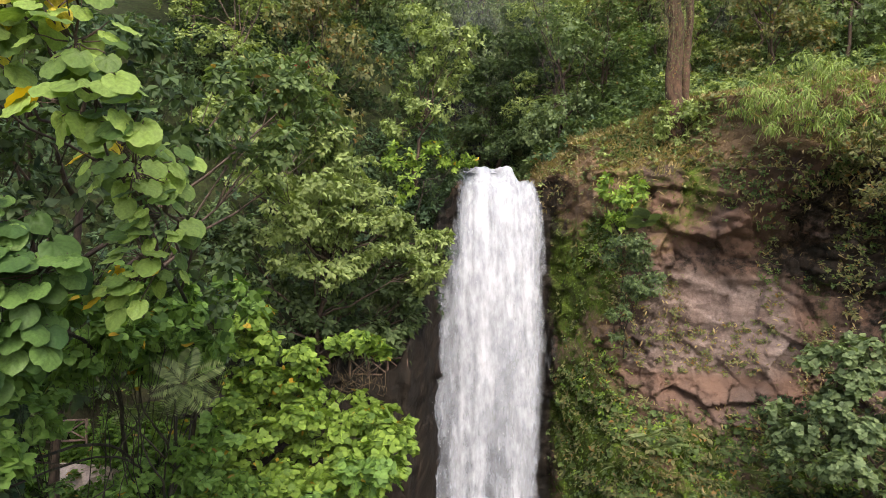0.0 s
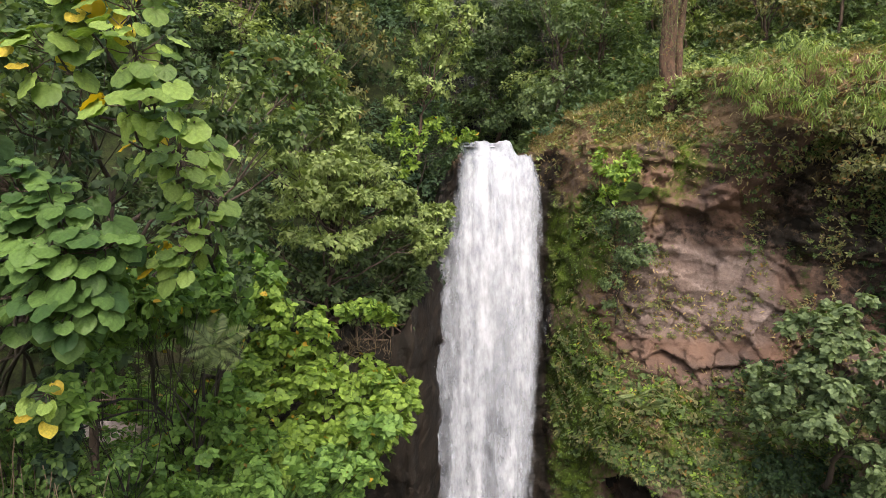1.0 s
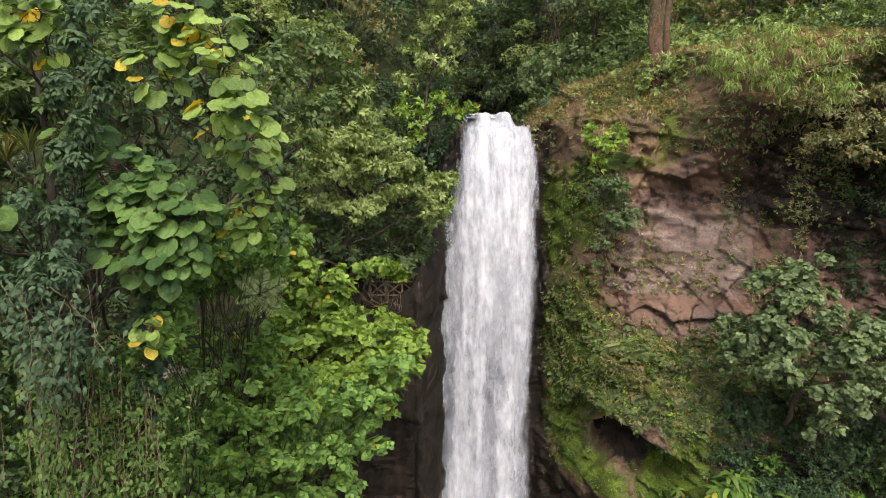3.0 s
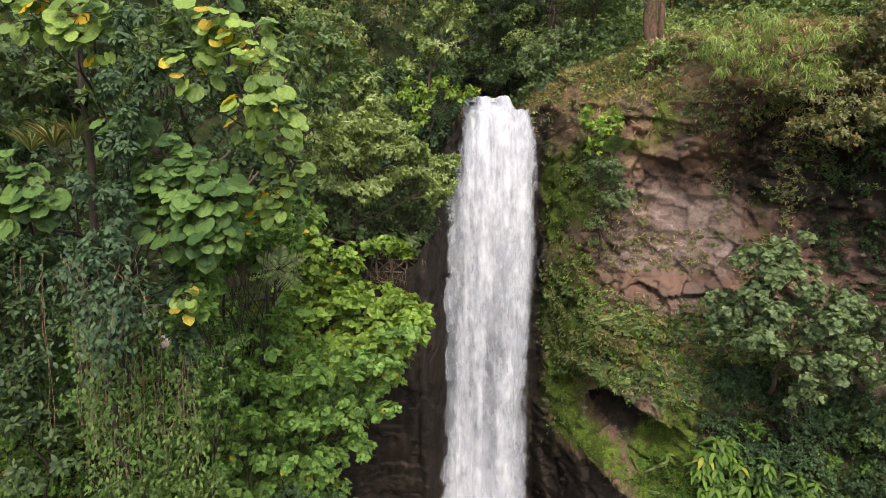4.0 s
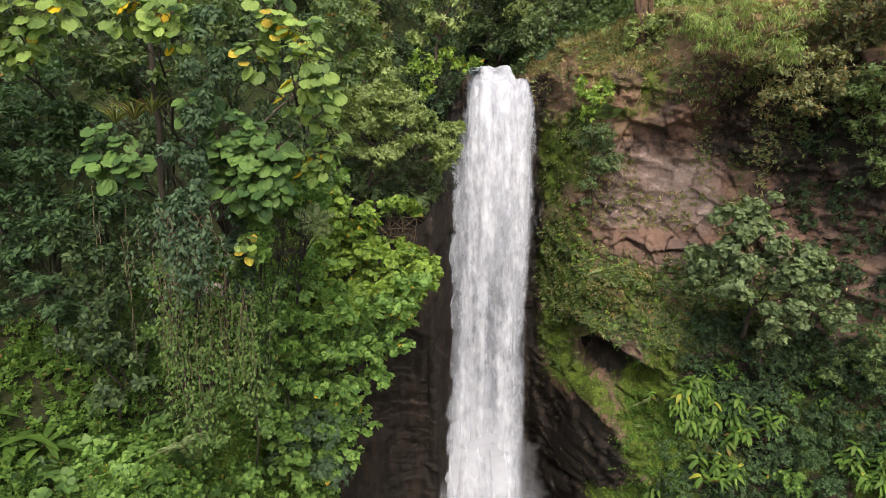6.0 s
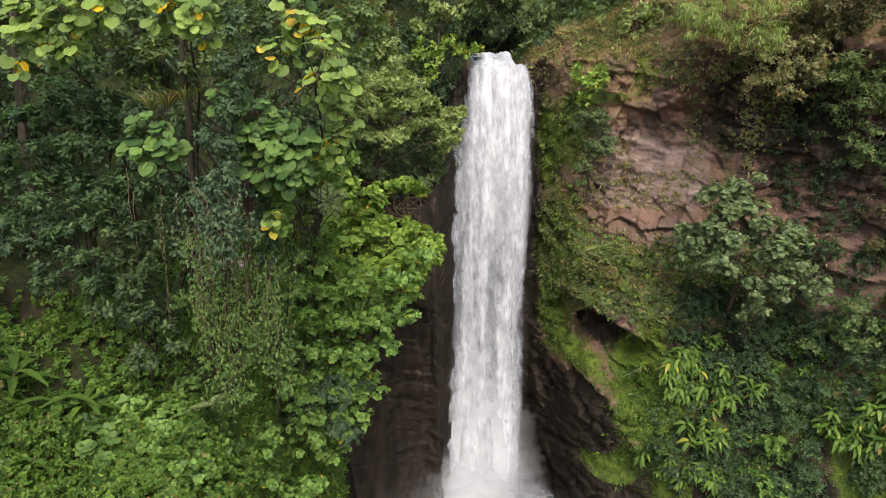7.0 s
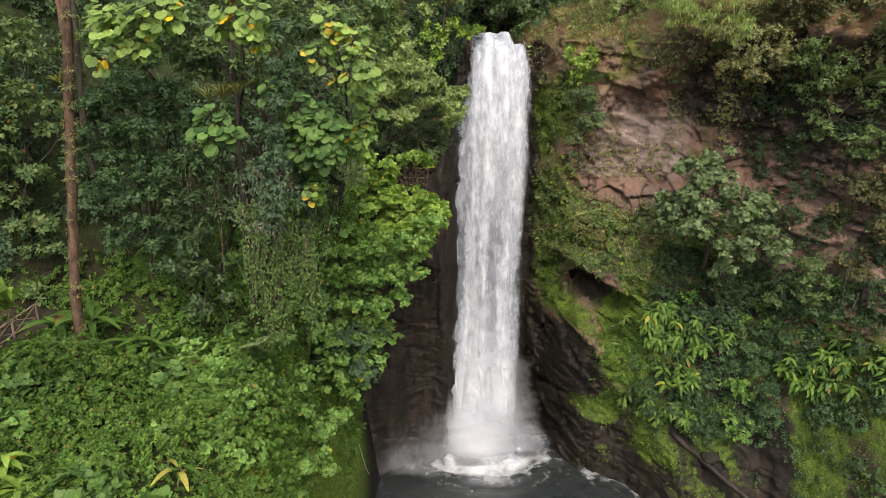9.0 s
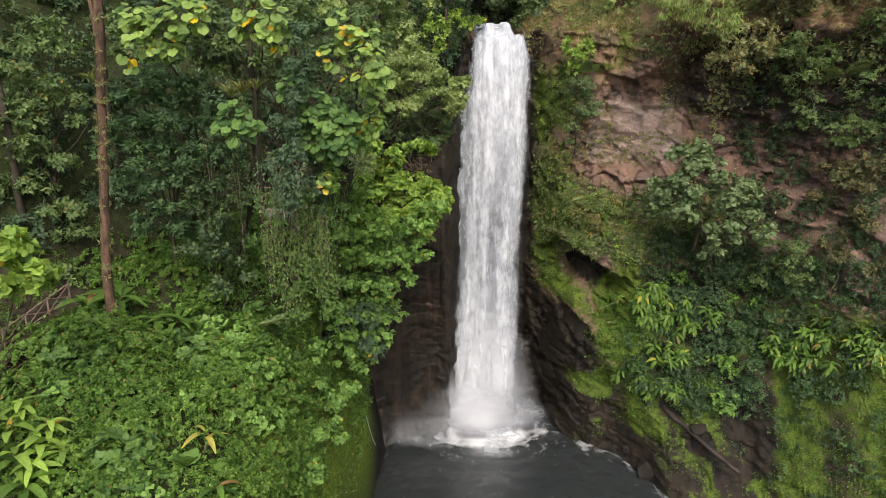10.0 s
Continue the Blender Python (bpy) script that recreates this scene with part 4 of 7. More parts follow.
def build_waterfall():
    fall = thing("waterfall", (0, 0, 0), "tall white waterfall plunging over a rock lip into a dark pool", "waterfall")
    # the stream that runs to the brink
    u, s = np.meshgrid(np.linspace(0, 1, 40), np.linspace(0, 1, 60))
    x = 1.25 + 3.0 * u + 0.5 * np.sin(s * 3.14)
    y = 60 - (60 - 41.2) * s
    z = 37.3 - 1.4 * s ** 0.6 + 0.10 * fbm(x * 1.2, y * 0.6, 0 * x, 3, 4) - 0.25 * smooth(0.93, 1, s) ** 2
    me = np_mesh("stream", np.stack([x.ravel(), y.ravel(), z.ravel()], 1), grid_faces(40, 60), POOL, True)
    layer_on(me, "foam", (0.8 * smooth(0.93, 1, s) + 0.1).ravel())
    part("stream", me, fall, "dark stream sliding to the brink")
    water_sheet("back_veil", 60, 220, (0.0, 0.0), 0.0, 0.5, 100, 0.24, fall, FALL)
    water_sheet("main_veil", 70, 240, (0.1, 0.1), 0.5, 0.45, 110, 0.34, fall, FALL)
    water_sheet("front_veil", 60, 240, (0.4, 0.3), 0.95, 0.5, 120, 0.16, fall, FALL)
    water_sheet("outer_spray", 60, 200, (-0.9, -1.0), 0.7, 0.6, 130, 0.46, fall, SPRAY, "thin spray", 0.12)
    # falling clots and drops, drawn out downwards
    rng = np.random.default_rng(5)
    n = 1100
    s = rng.random(n) ** 0.8
    left, right, y = fall_edge(s)
    u = np.where(rng.random(n) < 0.75, rng.beta(1.1, 3.6, n), 0.15 + 0.7 * rng.random(n))
    at = np.stack([left - 0.45 + (right - left + 0.7) * u, y - rng.uniform(0.2, 1.8, n), 34.9 - 34.7 * s], 1)
    along = np.stack([rng.normal(0, 0.08, n), rng.normal(0, 0.08, n), -np.ones(n)], 1)
    v, f = leaves(NARROW, at, along, np.tile([0.0, -1.0, 0.1], (n, 1)) + rng.normal(0, 0.3, (n, 3)), rng.uniform(0.04, 0.12, n) * (0.5 + 0.7 * s), rng, 0.6)
    me = np_mesh("spray", v, f, WHITE)
    tagged(part("spray", me, fall, "flying drops"), kind="stuff")
    # the splash where it strikes the pool
    u, w = np.meshgrid(np.linspace(0, 2 * np.pi, 90), np.linspace(0, 1, 26))
    rad = 0.2 + 5.6 * w
    x = 2.1 + rad * 0.95 * np.cos(u)
    y = 35.0 + rad * 0.60 * np.sin(u)
    z = 0.10 + 1.7 * (1 - w) ** 2.0 * (0.3 + 1.2 * vnoise(x * 0.8, y * 0.8, 0 * x, 14)) + 0.5 * (1 - w) * fbm(x * 1.8, y * 1.8, 0 * x, 4, 15)
    me = np_mesh("splash", np.stack([x.ravel(), y.ravel(), z.ravel()], 1), grid_faces(90, 26), SPLASH, True)
    layer_on(me, "flow", (0.95 - 1.25 * w.ravel() + 0.8 * fbm(x * 0.7, y * 0.7, 0 * x, 4, 16).ravel()))
    part("splash", me, fall, "boiling white foam at the foot")
    # mist over the foot, as loose wavering veils
    for i, (cx, y0, wide, tall, thick) in enumerate([(1.5, 35.6, 6.2, 17.0, 0.95), (1.5, 34.2, 7.5, 9.0, 0.85), (1.8, 32.4, 7.5, 8.0, 1.0), (-3.6, 30.4, 5.6, 5.0, 0.5), (5.4, 33.6, 3.6, 6.0, 0.32), (2.6, 29.0, 3.4, 3.6, 0.62)]):
        u, w = np.meshgrid(np.linspace(-1, 1, 40), np.linspace(0, 1, 30))
        x = cx + u * wide + 0.5 * fbm(u * 3, w * 3, 0 * u + i, 3, 200 + i)
        y = y0 + 0.5 * fbm(u * 2, w * 2, 0 * u + i, 3, 210 + i)
        z = 0.05 + w * tall
        flow = thick * smooth(1.0, 0.0, np.hypot(u, np.abs(w - 0.2) / 0.8)) * smooth(0.0, 0.2, w) + 0.12 * fbm(u * 3, w * 3, 0 * u + i, 3, 220 + i) * smooth(0.9, 0.4, np.hypot(u, np.abs(w - 0.2) / 0.8))
        me = np_mesh("mist", np.stack([x.ravel(), y.ravel(), z.ravel()], 1), grid_faces(40, 30), MIST, True)
        layer_on(me, "flow", flow.ravel() - 0.13)
        part("mist", me, fall, "drifting mist")

    # thin haze of spray that hangs over the stream and the pool
    for cx, y0, z0, wide, tall, k in [(4, 58, 38, 34, 26, 2), (0, 31.0, 0.3, 8, 5, 4)]:
        u, w = np.meshgrid(np.linspace(-1, 1, 40), np.linspace(0, 1, 30))
        x = cx + u * wide
        y = y0 + 1.2 * fbm(u * 3, w * 3, 0 * u + k, 3, 300 + k)
        z = z0 + w * tall
        flow = 0.45 * smooth(1, 0.35, np.abs(u)) * smooth(1, 0.5, w) * smooth(0, 0.12, w)
        me = np_mesh("haze", np.stack([x.ravel(), y.ravel(), z.ravel()], 1), grid_faces(40, 30), HAZE, True)
        layer_on(me, "flow", flow.ravel())
        part("haze", me, fall, "thin drifting haze")


HAZE = falling_water("thin_haze", 0.0, 1.0, 0.13, (0.3, 1.0), (0.9, 1.0), (0.04, 0.02), (0.6, 0.7))
WHITE = solid_material("white_drops", (0.85, 0.87, 0.88), (0.92, 0.93, 0.94), 2.0, 0.5, 0.1)
SPLASH = falling_water("splash_foam", 0.0, 0.85, 0.97, (0.9, 1.0), (2.2, 1.0), (0.3, 0.4), (0.58, 0.80))
build_ground()
build_cliff()
build_pool()
build_waterfall()

# ---- plants: makers ----


def limb_mesh(name, lines, material_, sides=7):
    return np_mesh(name, *joined([tube(p, r, sides, 0.35) for p, r in lines]), material_, True)


def lobed_tree(name, base, lobes, template, size, material_, label, category="tree", group="", seed=0, trunk=0.16, bark=None, twigs=4, sub=5, **how):
    """A tree or bush: a trunk or several stems, limbs to each lobe of its crown, and the leafy crown."""
    rng = np.random.default_rng(seed + 100)
    base = np.asarray(base, float)
    local = [(x - base[0], y - base[1], z - base[2], r) for x, y, z, r in lobes]
    ob = thing(name, base, label, category, group)
    bark = bark or (DARK_BARK if category != "tree" else BARK)
    centre = np.mean([q[:3] for q in local], 0)
    fork = centre * 0.8 + np.array([0, 0.2, -0.3])
    stem = wander((0, 0, -0.6), fork, 9, 0.35, rng)
    part("trunk", limb_mesh("trunk", [(stem, np.linspace(trunk, trunk * 0.6, 9))], bark, 8), ob)
    lines = []
    for x, y, z, r in local:
        line = wander(stem[int(rng.integers(4, 9))], (x, y, z - 0.2 * r), 8, 0.45, rng)
        lines.append((line, np.linspace(trunk * 0.45, trunk * 0.1, 8)))
        for _ in range(twigs):
            tip = np.array([x, y, z]) + ball_points(rng, 1)[0] * r * 0.85
            lines.append((wander(line[5], tip, 5, 0.15, rng), np.linspace(trunk * 0.14, trunk * 0.04, 5)))
    part("bough", limb_mesh("bough", lines, bark, 5 if twigs else 3), ob)
    part("crown", np_mesh("crown", *crown(local, template, size, rng, sub=sub, **how), material_), ob)
    return ob


def single_leaf_meshes(name, template, material_, bend, count=4, seed=0):
    """A few shapes of one large leaf, with a finer outline, for leaves that stand alone."""
    rng = np.random.default_rng(seed)
    made = []
    for i in range(count):
        v = template[0].copy()
        v[:, 2] += bend * rng.normal(0, 1, len(v)) * 0.5 - bend * v[:, 1] ** 2
        v[:, 0] *= rng.uniform(0.85, 1.1)
        made.append(np_mesh(name, v, template[1], material_, True))
    return made


def turn_matrix(at, along, facing, size):
    along = Vector(along).normalized()
    side = along.cross(Vector(facing)).normalized()
    up = side.cross(along)
    m = Matrix((side, along, up)).transposed().to_4x4()
    return Matrix.Translation(at) @ m @ Matrix.Diagonal((size, size, size, 1))


def big_heart(notch=0.1, points=22):
    """A broad heart-shaped leaf with a rippled rim and sunken ribs."""
    out, mid = [], []
    for i in range(points):
        a = 2 * math.pi * i / points - math.pi / 2
        r = 0.5 * (1 + 0.08 * math.sin(a)) * (1 - 0.55 * math.exp(-((a + math.pi / 2) / 0.28) ** 2) - 0.55 * math.exp(-((a - 1.5 * math.pi) / 0.28) ** 2) * 1.0)
        r *= 1 + 0.16 * math.exp(-((a - math.pi / 2) / 0.22) ** 2)
        x, y = r * math.cos(a), 0.42 + r * math.sin(a)
        out.append((x, y, 0.03 * math.sin(i * 2.3) - 0.10 * x * x))
        mid.append((x * 0.55, 0.16 + (y - 0.16) * 0.55, 0.035 if i % 3 else 0.0))
    v = np.array([*out, *mid, (0, 0.16, -0.03)], float)
    f = []
    for i in range(points):
        j = (i + 1) % points
        f += [(i, j, points + j), (i, points + j, points + i), (points + i, points + j, 2 * points)]
    return v, np.array(f)


BIG_HEART = big_heart()


def round_leaf_tree(name, base, lobes, leaf_size, material_, label, per_lobe, seed, group="", trunk=0.12, yellow=0):
    """A tree with large heart-shaped leaves on long stalks; every leaf is a piece of its own."""
    rng = np.random.default_rng(seed + 300)
    base = np.asarray(base, float)
    ob = thing(name, base, label, "tree", group)
    local = [np.array([x, y, z]) - base for x, y, z, r in lobes]
    centre = np.mean(local, 0)
    fork = centre * 0.94 + np.array([0, 0.5, -0.4])
    bend = np.array([fork[0] * 0.4, fork[1] * 0.05, fork[2] * 0.85])
    t = np.linspace(0, 1, 14)[:, None]
    arch = (1 - t) ** 2 * np.array([0, 0, -0.6]) + 2 * t * (1 - t) * bend + t ** 2 * fork
    arch = arch + rng.normal(0, 0.03, (14, 3))
    part("trunk", limb_mesh("trunk", [(arch, np.linspace(trunk, trunk * 0.55, 14))], DARK_BARK, 8), ob)
    shapes = single_leaf_meshes("leaf", BIG_HEART, material_, 0.05, 4, seed)
    gold = single_leaf_meshes("leaf", BIG_HEART, LEAF_YELLOW, 0.08, 2, seed)
    lines, stalks, made = [], [], 0
    for c, (x, y, z, r) in zip(local, lobes):
        twig = wander(arch[int(rng.integers(11, 14))], c, 7, 0.3, rng)
        lines.append((twig, np.linspace(trunk * 0.4, 0.02, 7)))
        for i in range(max(3, int(per_lobe * (r / 0.6) ** 2))):
            d = ball_points(rng, 1, 0.1)[0]
            d[1] -= 0.25
            at = c + d * r * rng.uniform(0.55, 1.05)
            out = np.array([d[0] * 0.7, d[1] * 0.7 - 0.25, -0.75 + 0.5 * d[2]]) + rng.normal(0, 0.2, 3)
            face = np.array([0.35 * d[0], -0.45 + 0.3 * d[1], 0.8]) + rng.normal(0, 0.22, 3)
            size = leaf_size * rng.uniform(0.6, 1.1)
            mesh = gold[i % 2] if made < yellow and i in (2, 5) else shapes[int(rng.integers(4))]
            made += mesh in gold
            if mesh in gold:
                face, at, size = np.array([0.1, -0.9, 0.5]), at + (0, -0.2, 0), 0.7 * leaf_size
            part("leaf", mesh, ob, "yellowed leaf" if mesh in gold else "", turn_matrix(at, out, face, size))
            stalks.append((wander(c + (at - c) * 0.2 + (0, 0, -0.05), at, 4, 0.05, rng), np.linspace(0.012, 0.007, 4)))
    part("bough", limb_mesh("bough", lines + stalks, BARK, 5), ob)
    return ob

# ---- plants: the left bank ----
PALE_TREE = [(-7.6, 29, 38.5, 1.08), (-5.9, 29, 38, 1.21), (-6.4, 29, 36.8, 1.21), (-8.5, 29, 35.8, 1.21), (-9.6, 28.5, 36.4, 1.14), (-6.8, 29, 35.1, 1.45), (-5.1, 30, 34.5, 1.49), (-3.8, 30, 34.5, 1.05), (-5.5, 29.5, 33.2, 1.47), (-3.6, 30, 32.5, 1.37), (-2.4, 30.5, 32, 1.22), (-1.6, 31, 31.3, 1.08), (-1, 31, 30.4, 0.93), (-4.6, 30, 32, 1.29), (-6.8, 29, 32, 1.33), (-6.4, 29, 30.3, 1.21), (-7.9, 28.5, 33.6, 1.42), (-0.3, 31.5, 31.3, 0.8), (-0.4, 31.5, 30.3, 0.8), (-0.9, 31.5, 29.4, 0.8)]
UNDER_TREE = [(-3.7, 31, 30, 1.34), (-4.7, 31, 28.4, 1.42), (-2.5, 31.5, 28.7, 1.31), (-5.6, 30, 29, 1.37), (-2.2, 32, 27, 1.2), (-6.1, 30, 27, 1.37), (-7.3, 29, 28.6, 1.45), (-8.2, 28, 30.3, 1.4), (-8.5, 28, 32, 1.17), (-3.8, 31.5, 26.8, 1.31), (-7.5, 28, 26.8, 1.28), (-8.3, 26, 28.4, 1.3), (-1.3, 32.5, 29.4, 1.1), (-1.5, 32.5, 28, 1.1), (-1.9, 32.5, 26.6, 0.9)]
ROUND_A = [(-5.6, 9.2, 35, 0.69), (-6, 9.2, 34.5, 0.5), (-6.2, 9.2, 33.8, 0.51), (-6.6, 9.2, 33.5, 0.25), (-4.8, 8.8, 34.4, 0.58), (-4.7, 8.7, 33.7, 0.54), (-4.4, 8.6, 33, 0.46), (-4.8, 8.6, 32.9, 0.36), (-4.2, 9, 32.7, 0.39)]
ROUND_A2 = [(-4.9, 10.8, 32.3, 0.66), (-4.5, 11, 31.6, 0.57), (-4.6, 11, 30.8, 0.64), (-5, 11, 30.5, 0.48), (-5.7, 12, 32.7, 0.66), (-4.9, 12, 32.5, 0.49)]
BIG_C = [(-8.3, 10, 32.3, 0.6), (-7.4, 10, 31.7, 0.68), (-6.7, 10, 31.3, 0.68), (-7.9, 10.2, 31.1, 0.53), (-6.6, 10, 30.6, 0.72), (-6.4, 10, 29.8, 0.64), (-7.2, 10.2, 29.9, 0.64), (-5.9, 10, 30.7, 0.53), (-8.1, 10.3, 30.4, 0.54)]
BIG_C2 = [(-10.9, 9.4, 31.3, 0.61), (-10.2, 9.4, 31.1, 0.52), (-10.8, 9.4, 30.6, 0.53), (-11.5, 9.4, 30.6, 0.38), (-9.9, 9.4, 30.6, 0.38), (-10.6, 9.5, 30.1, 0.29)]
ROUND_B1 = [(-14.3, 11, 35, 1.09), (-15.2, 11, 34.7, 0.94), (-13.2, 11, 35.5, 1.03), (-14.1, 11, 34, 0.57), (-15.5, 11.2, 35.4, 0.78), (-16.2, 11, 33.4, 0.37)]
ROUND_B2 = [(-9.1, 9.6, 35.1, 0.84), (-9.7, 9.6, 35.7, 0.74), (-8.8, 9.6, 34.4, 0.55), (-10.3, 9.8, 35, 0.55)]
LEFT_TREE = [(-15.8, 15, 32.9, 1.52), (-17.5, 15, 32.3, 1.29), (-14.5, 15, 32.2, 1.18), (-17.9, 14.5, 30.8, 1.4), (-15.8, 14.5, 30.6, 1.64), (-14.1, 15, 30.5, 1.07), (-18.9, 14.5, 29.4, 1.3), (-17, 14.5, 28.7, 1.54), (-14.9, 14.5, 28.7, 1.3), (-18.9, 15, 26.9, 1.46), (-16.3, 14.5, 26.5, 1.45), (-14.5, 15, 26.7, 1.1), (-18, 15, 24.9, 1.24), (-15.5, 15, 24.7, 1.36), (-13.9, 16, 28.3, 1)]
FAR_LEFT_TREE = [(-25.2, 18, 33.6, 1.91), (-23.3, 17, 31.2, 1.74), (-25.4, 17, 29.6, 1.92), (-24.3, 17, 27.4, 1.95), (-26.5, 17, 25.4, 1.98), (-24.3, 17, 24.4, 1.83), (-27.3, 17, 22.6, 1.68), (-23.4, 18, 34.8, 1.57), (-26.2, 18, 31.8, 1.61), (-19.5, 19, 34.8, 1.94), (-23.8, 17, 21.6, 1.36)]
LIME_BUSH = [(-6.9, 24, 27.9, 1.32), (-7.0, 24, 26.3, 1.0), (-5.6, 24, 26.9, 1.33), (-6.2, 23.5, 25.4, 1.51), (-8.1, 23, 24.9, 1.5), (-4.4, 23.5, 24.7, 1.46), (-2.6, 23.5, 24.6, 1.14), (-2, 23, 23.9, 0.94), (-3.2, 22.5, 23.4, 1.43), (-6.2, 22.5, 23.4, 1.62), (-4.4, 22, 22.2, 1.54), (-7.9, 22, 23.2, 1.53), (-3.0, 26, 27.4, 0.7), (-2.5, 27, 27.0, 0.45), (-3.9, 26, 27.3, 0.55)]
LIME_LOW = [(-3.6, 21, 21.5, 1.09), (-6.6, 21, 21.4, 1.57), (-5.1, 20.5, 20.8, 1.5), (-8.3, 20.5, 21.4, 1.49), (-6, 20, 19.4, 1.43), (-7.6, 19.5, 19.6, 1.52), (-9.1, 18.5, 20.8, 1.36), (-8.6, 18.5, 18.7, 1.37), (-6.7, 19, 18.2, 1.34)]
FILL_BUSH = [(-7.1, 24, 25.6, 0.9), (-5.4, 24.5, 25.9, 1.12), (-2.6, 25, 24.6, 0.9), (-1.8, 25, 24.3, 0.8), (-3.4, 27, 24.6, 0.8), (-2.6, 27.5, 24.3, 0.7), (-4.4, 26.5, 24.9, 0.85), (-1.8, 27.8, 23.9, 0.7), (-5.2, 26.5, 25.4, 0.7), (-4.5, 24, 24.6, 1.2), (-5.9, 23.5, 24.4, 1.17), (-2.9, 24, 24, 1.2), (-7.2, 22.5, 24.1, 0.9), (-5.3, 22.5, 23.3, 1.12), (-3.7, 23, 23.4, 1.15), (-2.2, 24, 23.6, 1.1), (-7.4, 22, 23.1, 1), (-6.1, 22, 22.6, 1.1), (-4.4, 22.5, 22.2, 1.12), (-2.9, 23, 22.4, 1.1)]
HEART_BUSH = [(-8.3, 17, 29.3, 0.56), (-7.6, 17.5, 28.8, 0.61), (-8.0, 17, 28.2, 0.59), (-8.4, 16.5, 28.8, 0.49), (-7.3, 18.5, 29.2, 0.65), (-6.9, 19, 29.3, 0.63), (-7.2, 19, 28.5, 0.57), (-8.7, 16.5, 28.0, 0.47), (-7.7, 17.5, 29.9, 0.61), (-6.7, 20, 29.7, 0.7), (-7.3, 19, 29.9, 0.66), (-8.4, 19, 24.6, 0.8), (-7.6, 19.5, 25.2, 0.7), (-7.2, 20, 24.2, 0.8), (-8.0, 19, 23.4, 0.8), (-6.8, 20.5, 25.1, 0.65), (-9.2, 19, 23.6, 0.7), (-9.6, 20.5, 27.2, 0.7), (-7.0, 21, 25.6, 0.6), (-8.6, 21, 28.0, 0.7)]
IVY_TOP = [(-7.9, 12, 27.4, 0.38), (-7.8, 12, 28.2, 0.36), (-7.8, 12, 26.8, 0.38), (-8.2, 12.5, 28.7, 0.36), (-7.8, 11.7, 26.2, 0.36), (-8.2, 12, 27.8, 0.4), (-8.0, 12, 25.6, 0.34)]
MANTLE = [(x, y, z, 0.95) for x, y, z in [(-8.8, 17.5, 23.8), (-7.2, 17.5, 23.8), (-5.6, 17.5, 23.5), (-4.1, 18.4, 23.5), (-3.1, 19.3, 23.6), (-2.4, 19.9, 24.1), (-8.6, 17.5, 22.1), (-7, 17.5, 22.1), (-5.5, 17.9, 21.7), (-4.2, 19, 21.5), (-3.4, 19.8, 21.7), (-8.5, 17.5, 20.4), (-6.9, 17.5, 20.1), (-5.4, 18.6, 19.7), (-4.3, 19.6, 19.6), (-8.3, 17.5, 18.4), (-7, 17.9, 18.2), (-5.8, 19, 17.4), (-5, 19.7, 17.6), (-8, 17.7, 16.8), (-6.6, 18.9, 16), (-5.7, 19.6, 16), (-8.1, 18, 15.3), (-6.9, 19.1, 14.4)]]
IVY_CLUMP = [(-6.5, 19, 16.6, 1.29), (-7.3, 18.5, 17.5, 1.38), (-6.5, 19, 15.4, 1.01), (-8, 18.5, 16.3, 1.05), (-5.7, 19.5, 17.4, 0.89), (-9.2, 19, 21.6, 1.03), (-9.7, 19, 22.7, 0.85)]
GREY_BUSH = [(17.8, 27.5, 26.7, 1.38), (15.7, 27.5, 26.4, 1.25), (18.8, 27, 24.7, 1.79), (16.9, 27.5, 24.6, 1.68), (15.5, 28, 23.5, 1.49), (16.5, 27, 22.6, 1.53), (19.4, 26.5, 23, 1.65), (20.9, 26.5, 22, 1.31), (21.7, 26, 21, 0.96), (18.8, 27, 20.8, 1.47), (18.4, 27, 19.1, 1.06), (14.4, 28.5, 22.6, 1.08), (20.3, 26.5, 23.7, 1.16), (14.3, 29, 24, 0.65)]
CLIFF_IVY = [(9.2, 33.2, 30.3, 1.16), (8.9, 33.2, 29, 1.01), (9.9, 33.2, 29.3, 0.93), (8.6, 33.4, 27.6, 0.63), (9, 33.4, 31.4, 0.92), (8.6, 33.6, 26.6, 0.4)]
CLIFF_LIME = [(8.9, 33.4, 33.3, 0.84), (8.6, 33.6, 32.2, 0.77), (8.4, 34, 34.3, 0.62), (9.6, 34, 34.1, 0.54)]
BAMBOO = [(14.2, 28, 36.6, 1.34), (15.4, 27.5, 37.5, 1.61), (14.4, 31, 37.7, 1.45), (16.1, 26.5, 36.2, 1.29), (17.5, 26, 36.9, 1.54), (17, 25.5, 35.5, 0.98), (15.5, 30, 38.8, 1.53)]
RIM_BUSH = [(17.5, 25.5, 33.7, 1.26), (19, 25.5, 34.7, 1.26), (16.7, 26.5, 35.4, 1.12), (18.4, 25.5, 32.6, 0.83), (20.2, 25.5, 33.9, 1.1), (16.8, 26.5, 33, 0.74)]
RIGHT_TREES = [(23.3, 29, 33.4, 1.62), (24.5, 28, 34.8, 1.97), (27.1, 27, 32.1, 1.96), (24.6, 29, 29.5, 1.49), (27, 27, 28.3, 1.8), (24.1, 30, 30.8, 1.5), (27.3, 26, 34.7, 1.89), (21.5, 30, 34.8, 1.47), (24.9, 28, 32.1, 1.6), (28.2, 26, 29.5, 1.79)]
RIGHT_SCRUB = [(27.1, 26, 24.4, 1.6), (28, 24.5, 21.9, 1.82), (26.4, 28, 25.3, 1.25), (25.4, 27, 22.9, 1.07), (26.1, 25, 19.7, 1.21), (27.8, 25, 25.8, 1.56), (28.1, 23.5, 18.9, 1.18)]
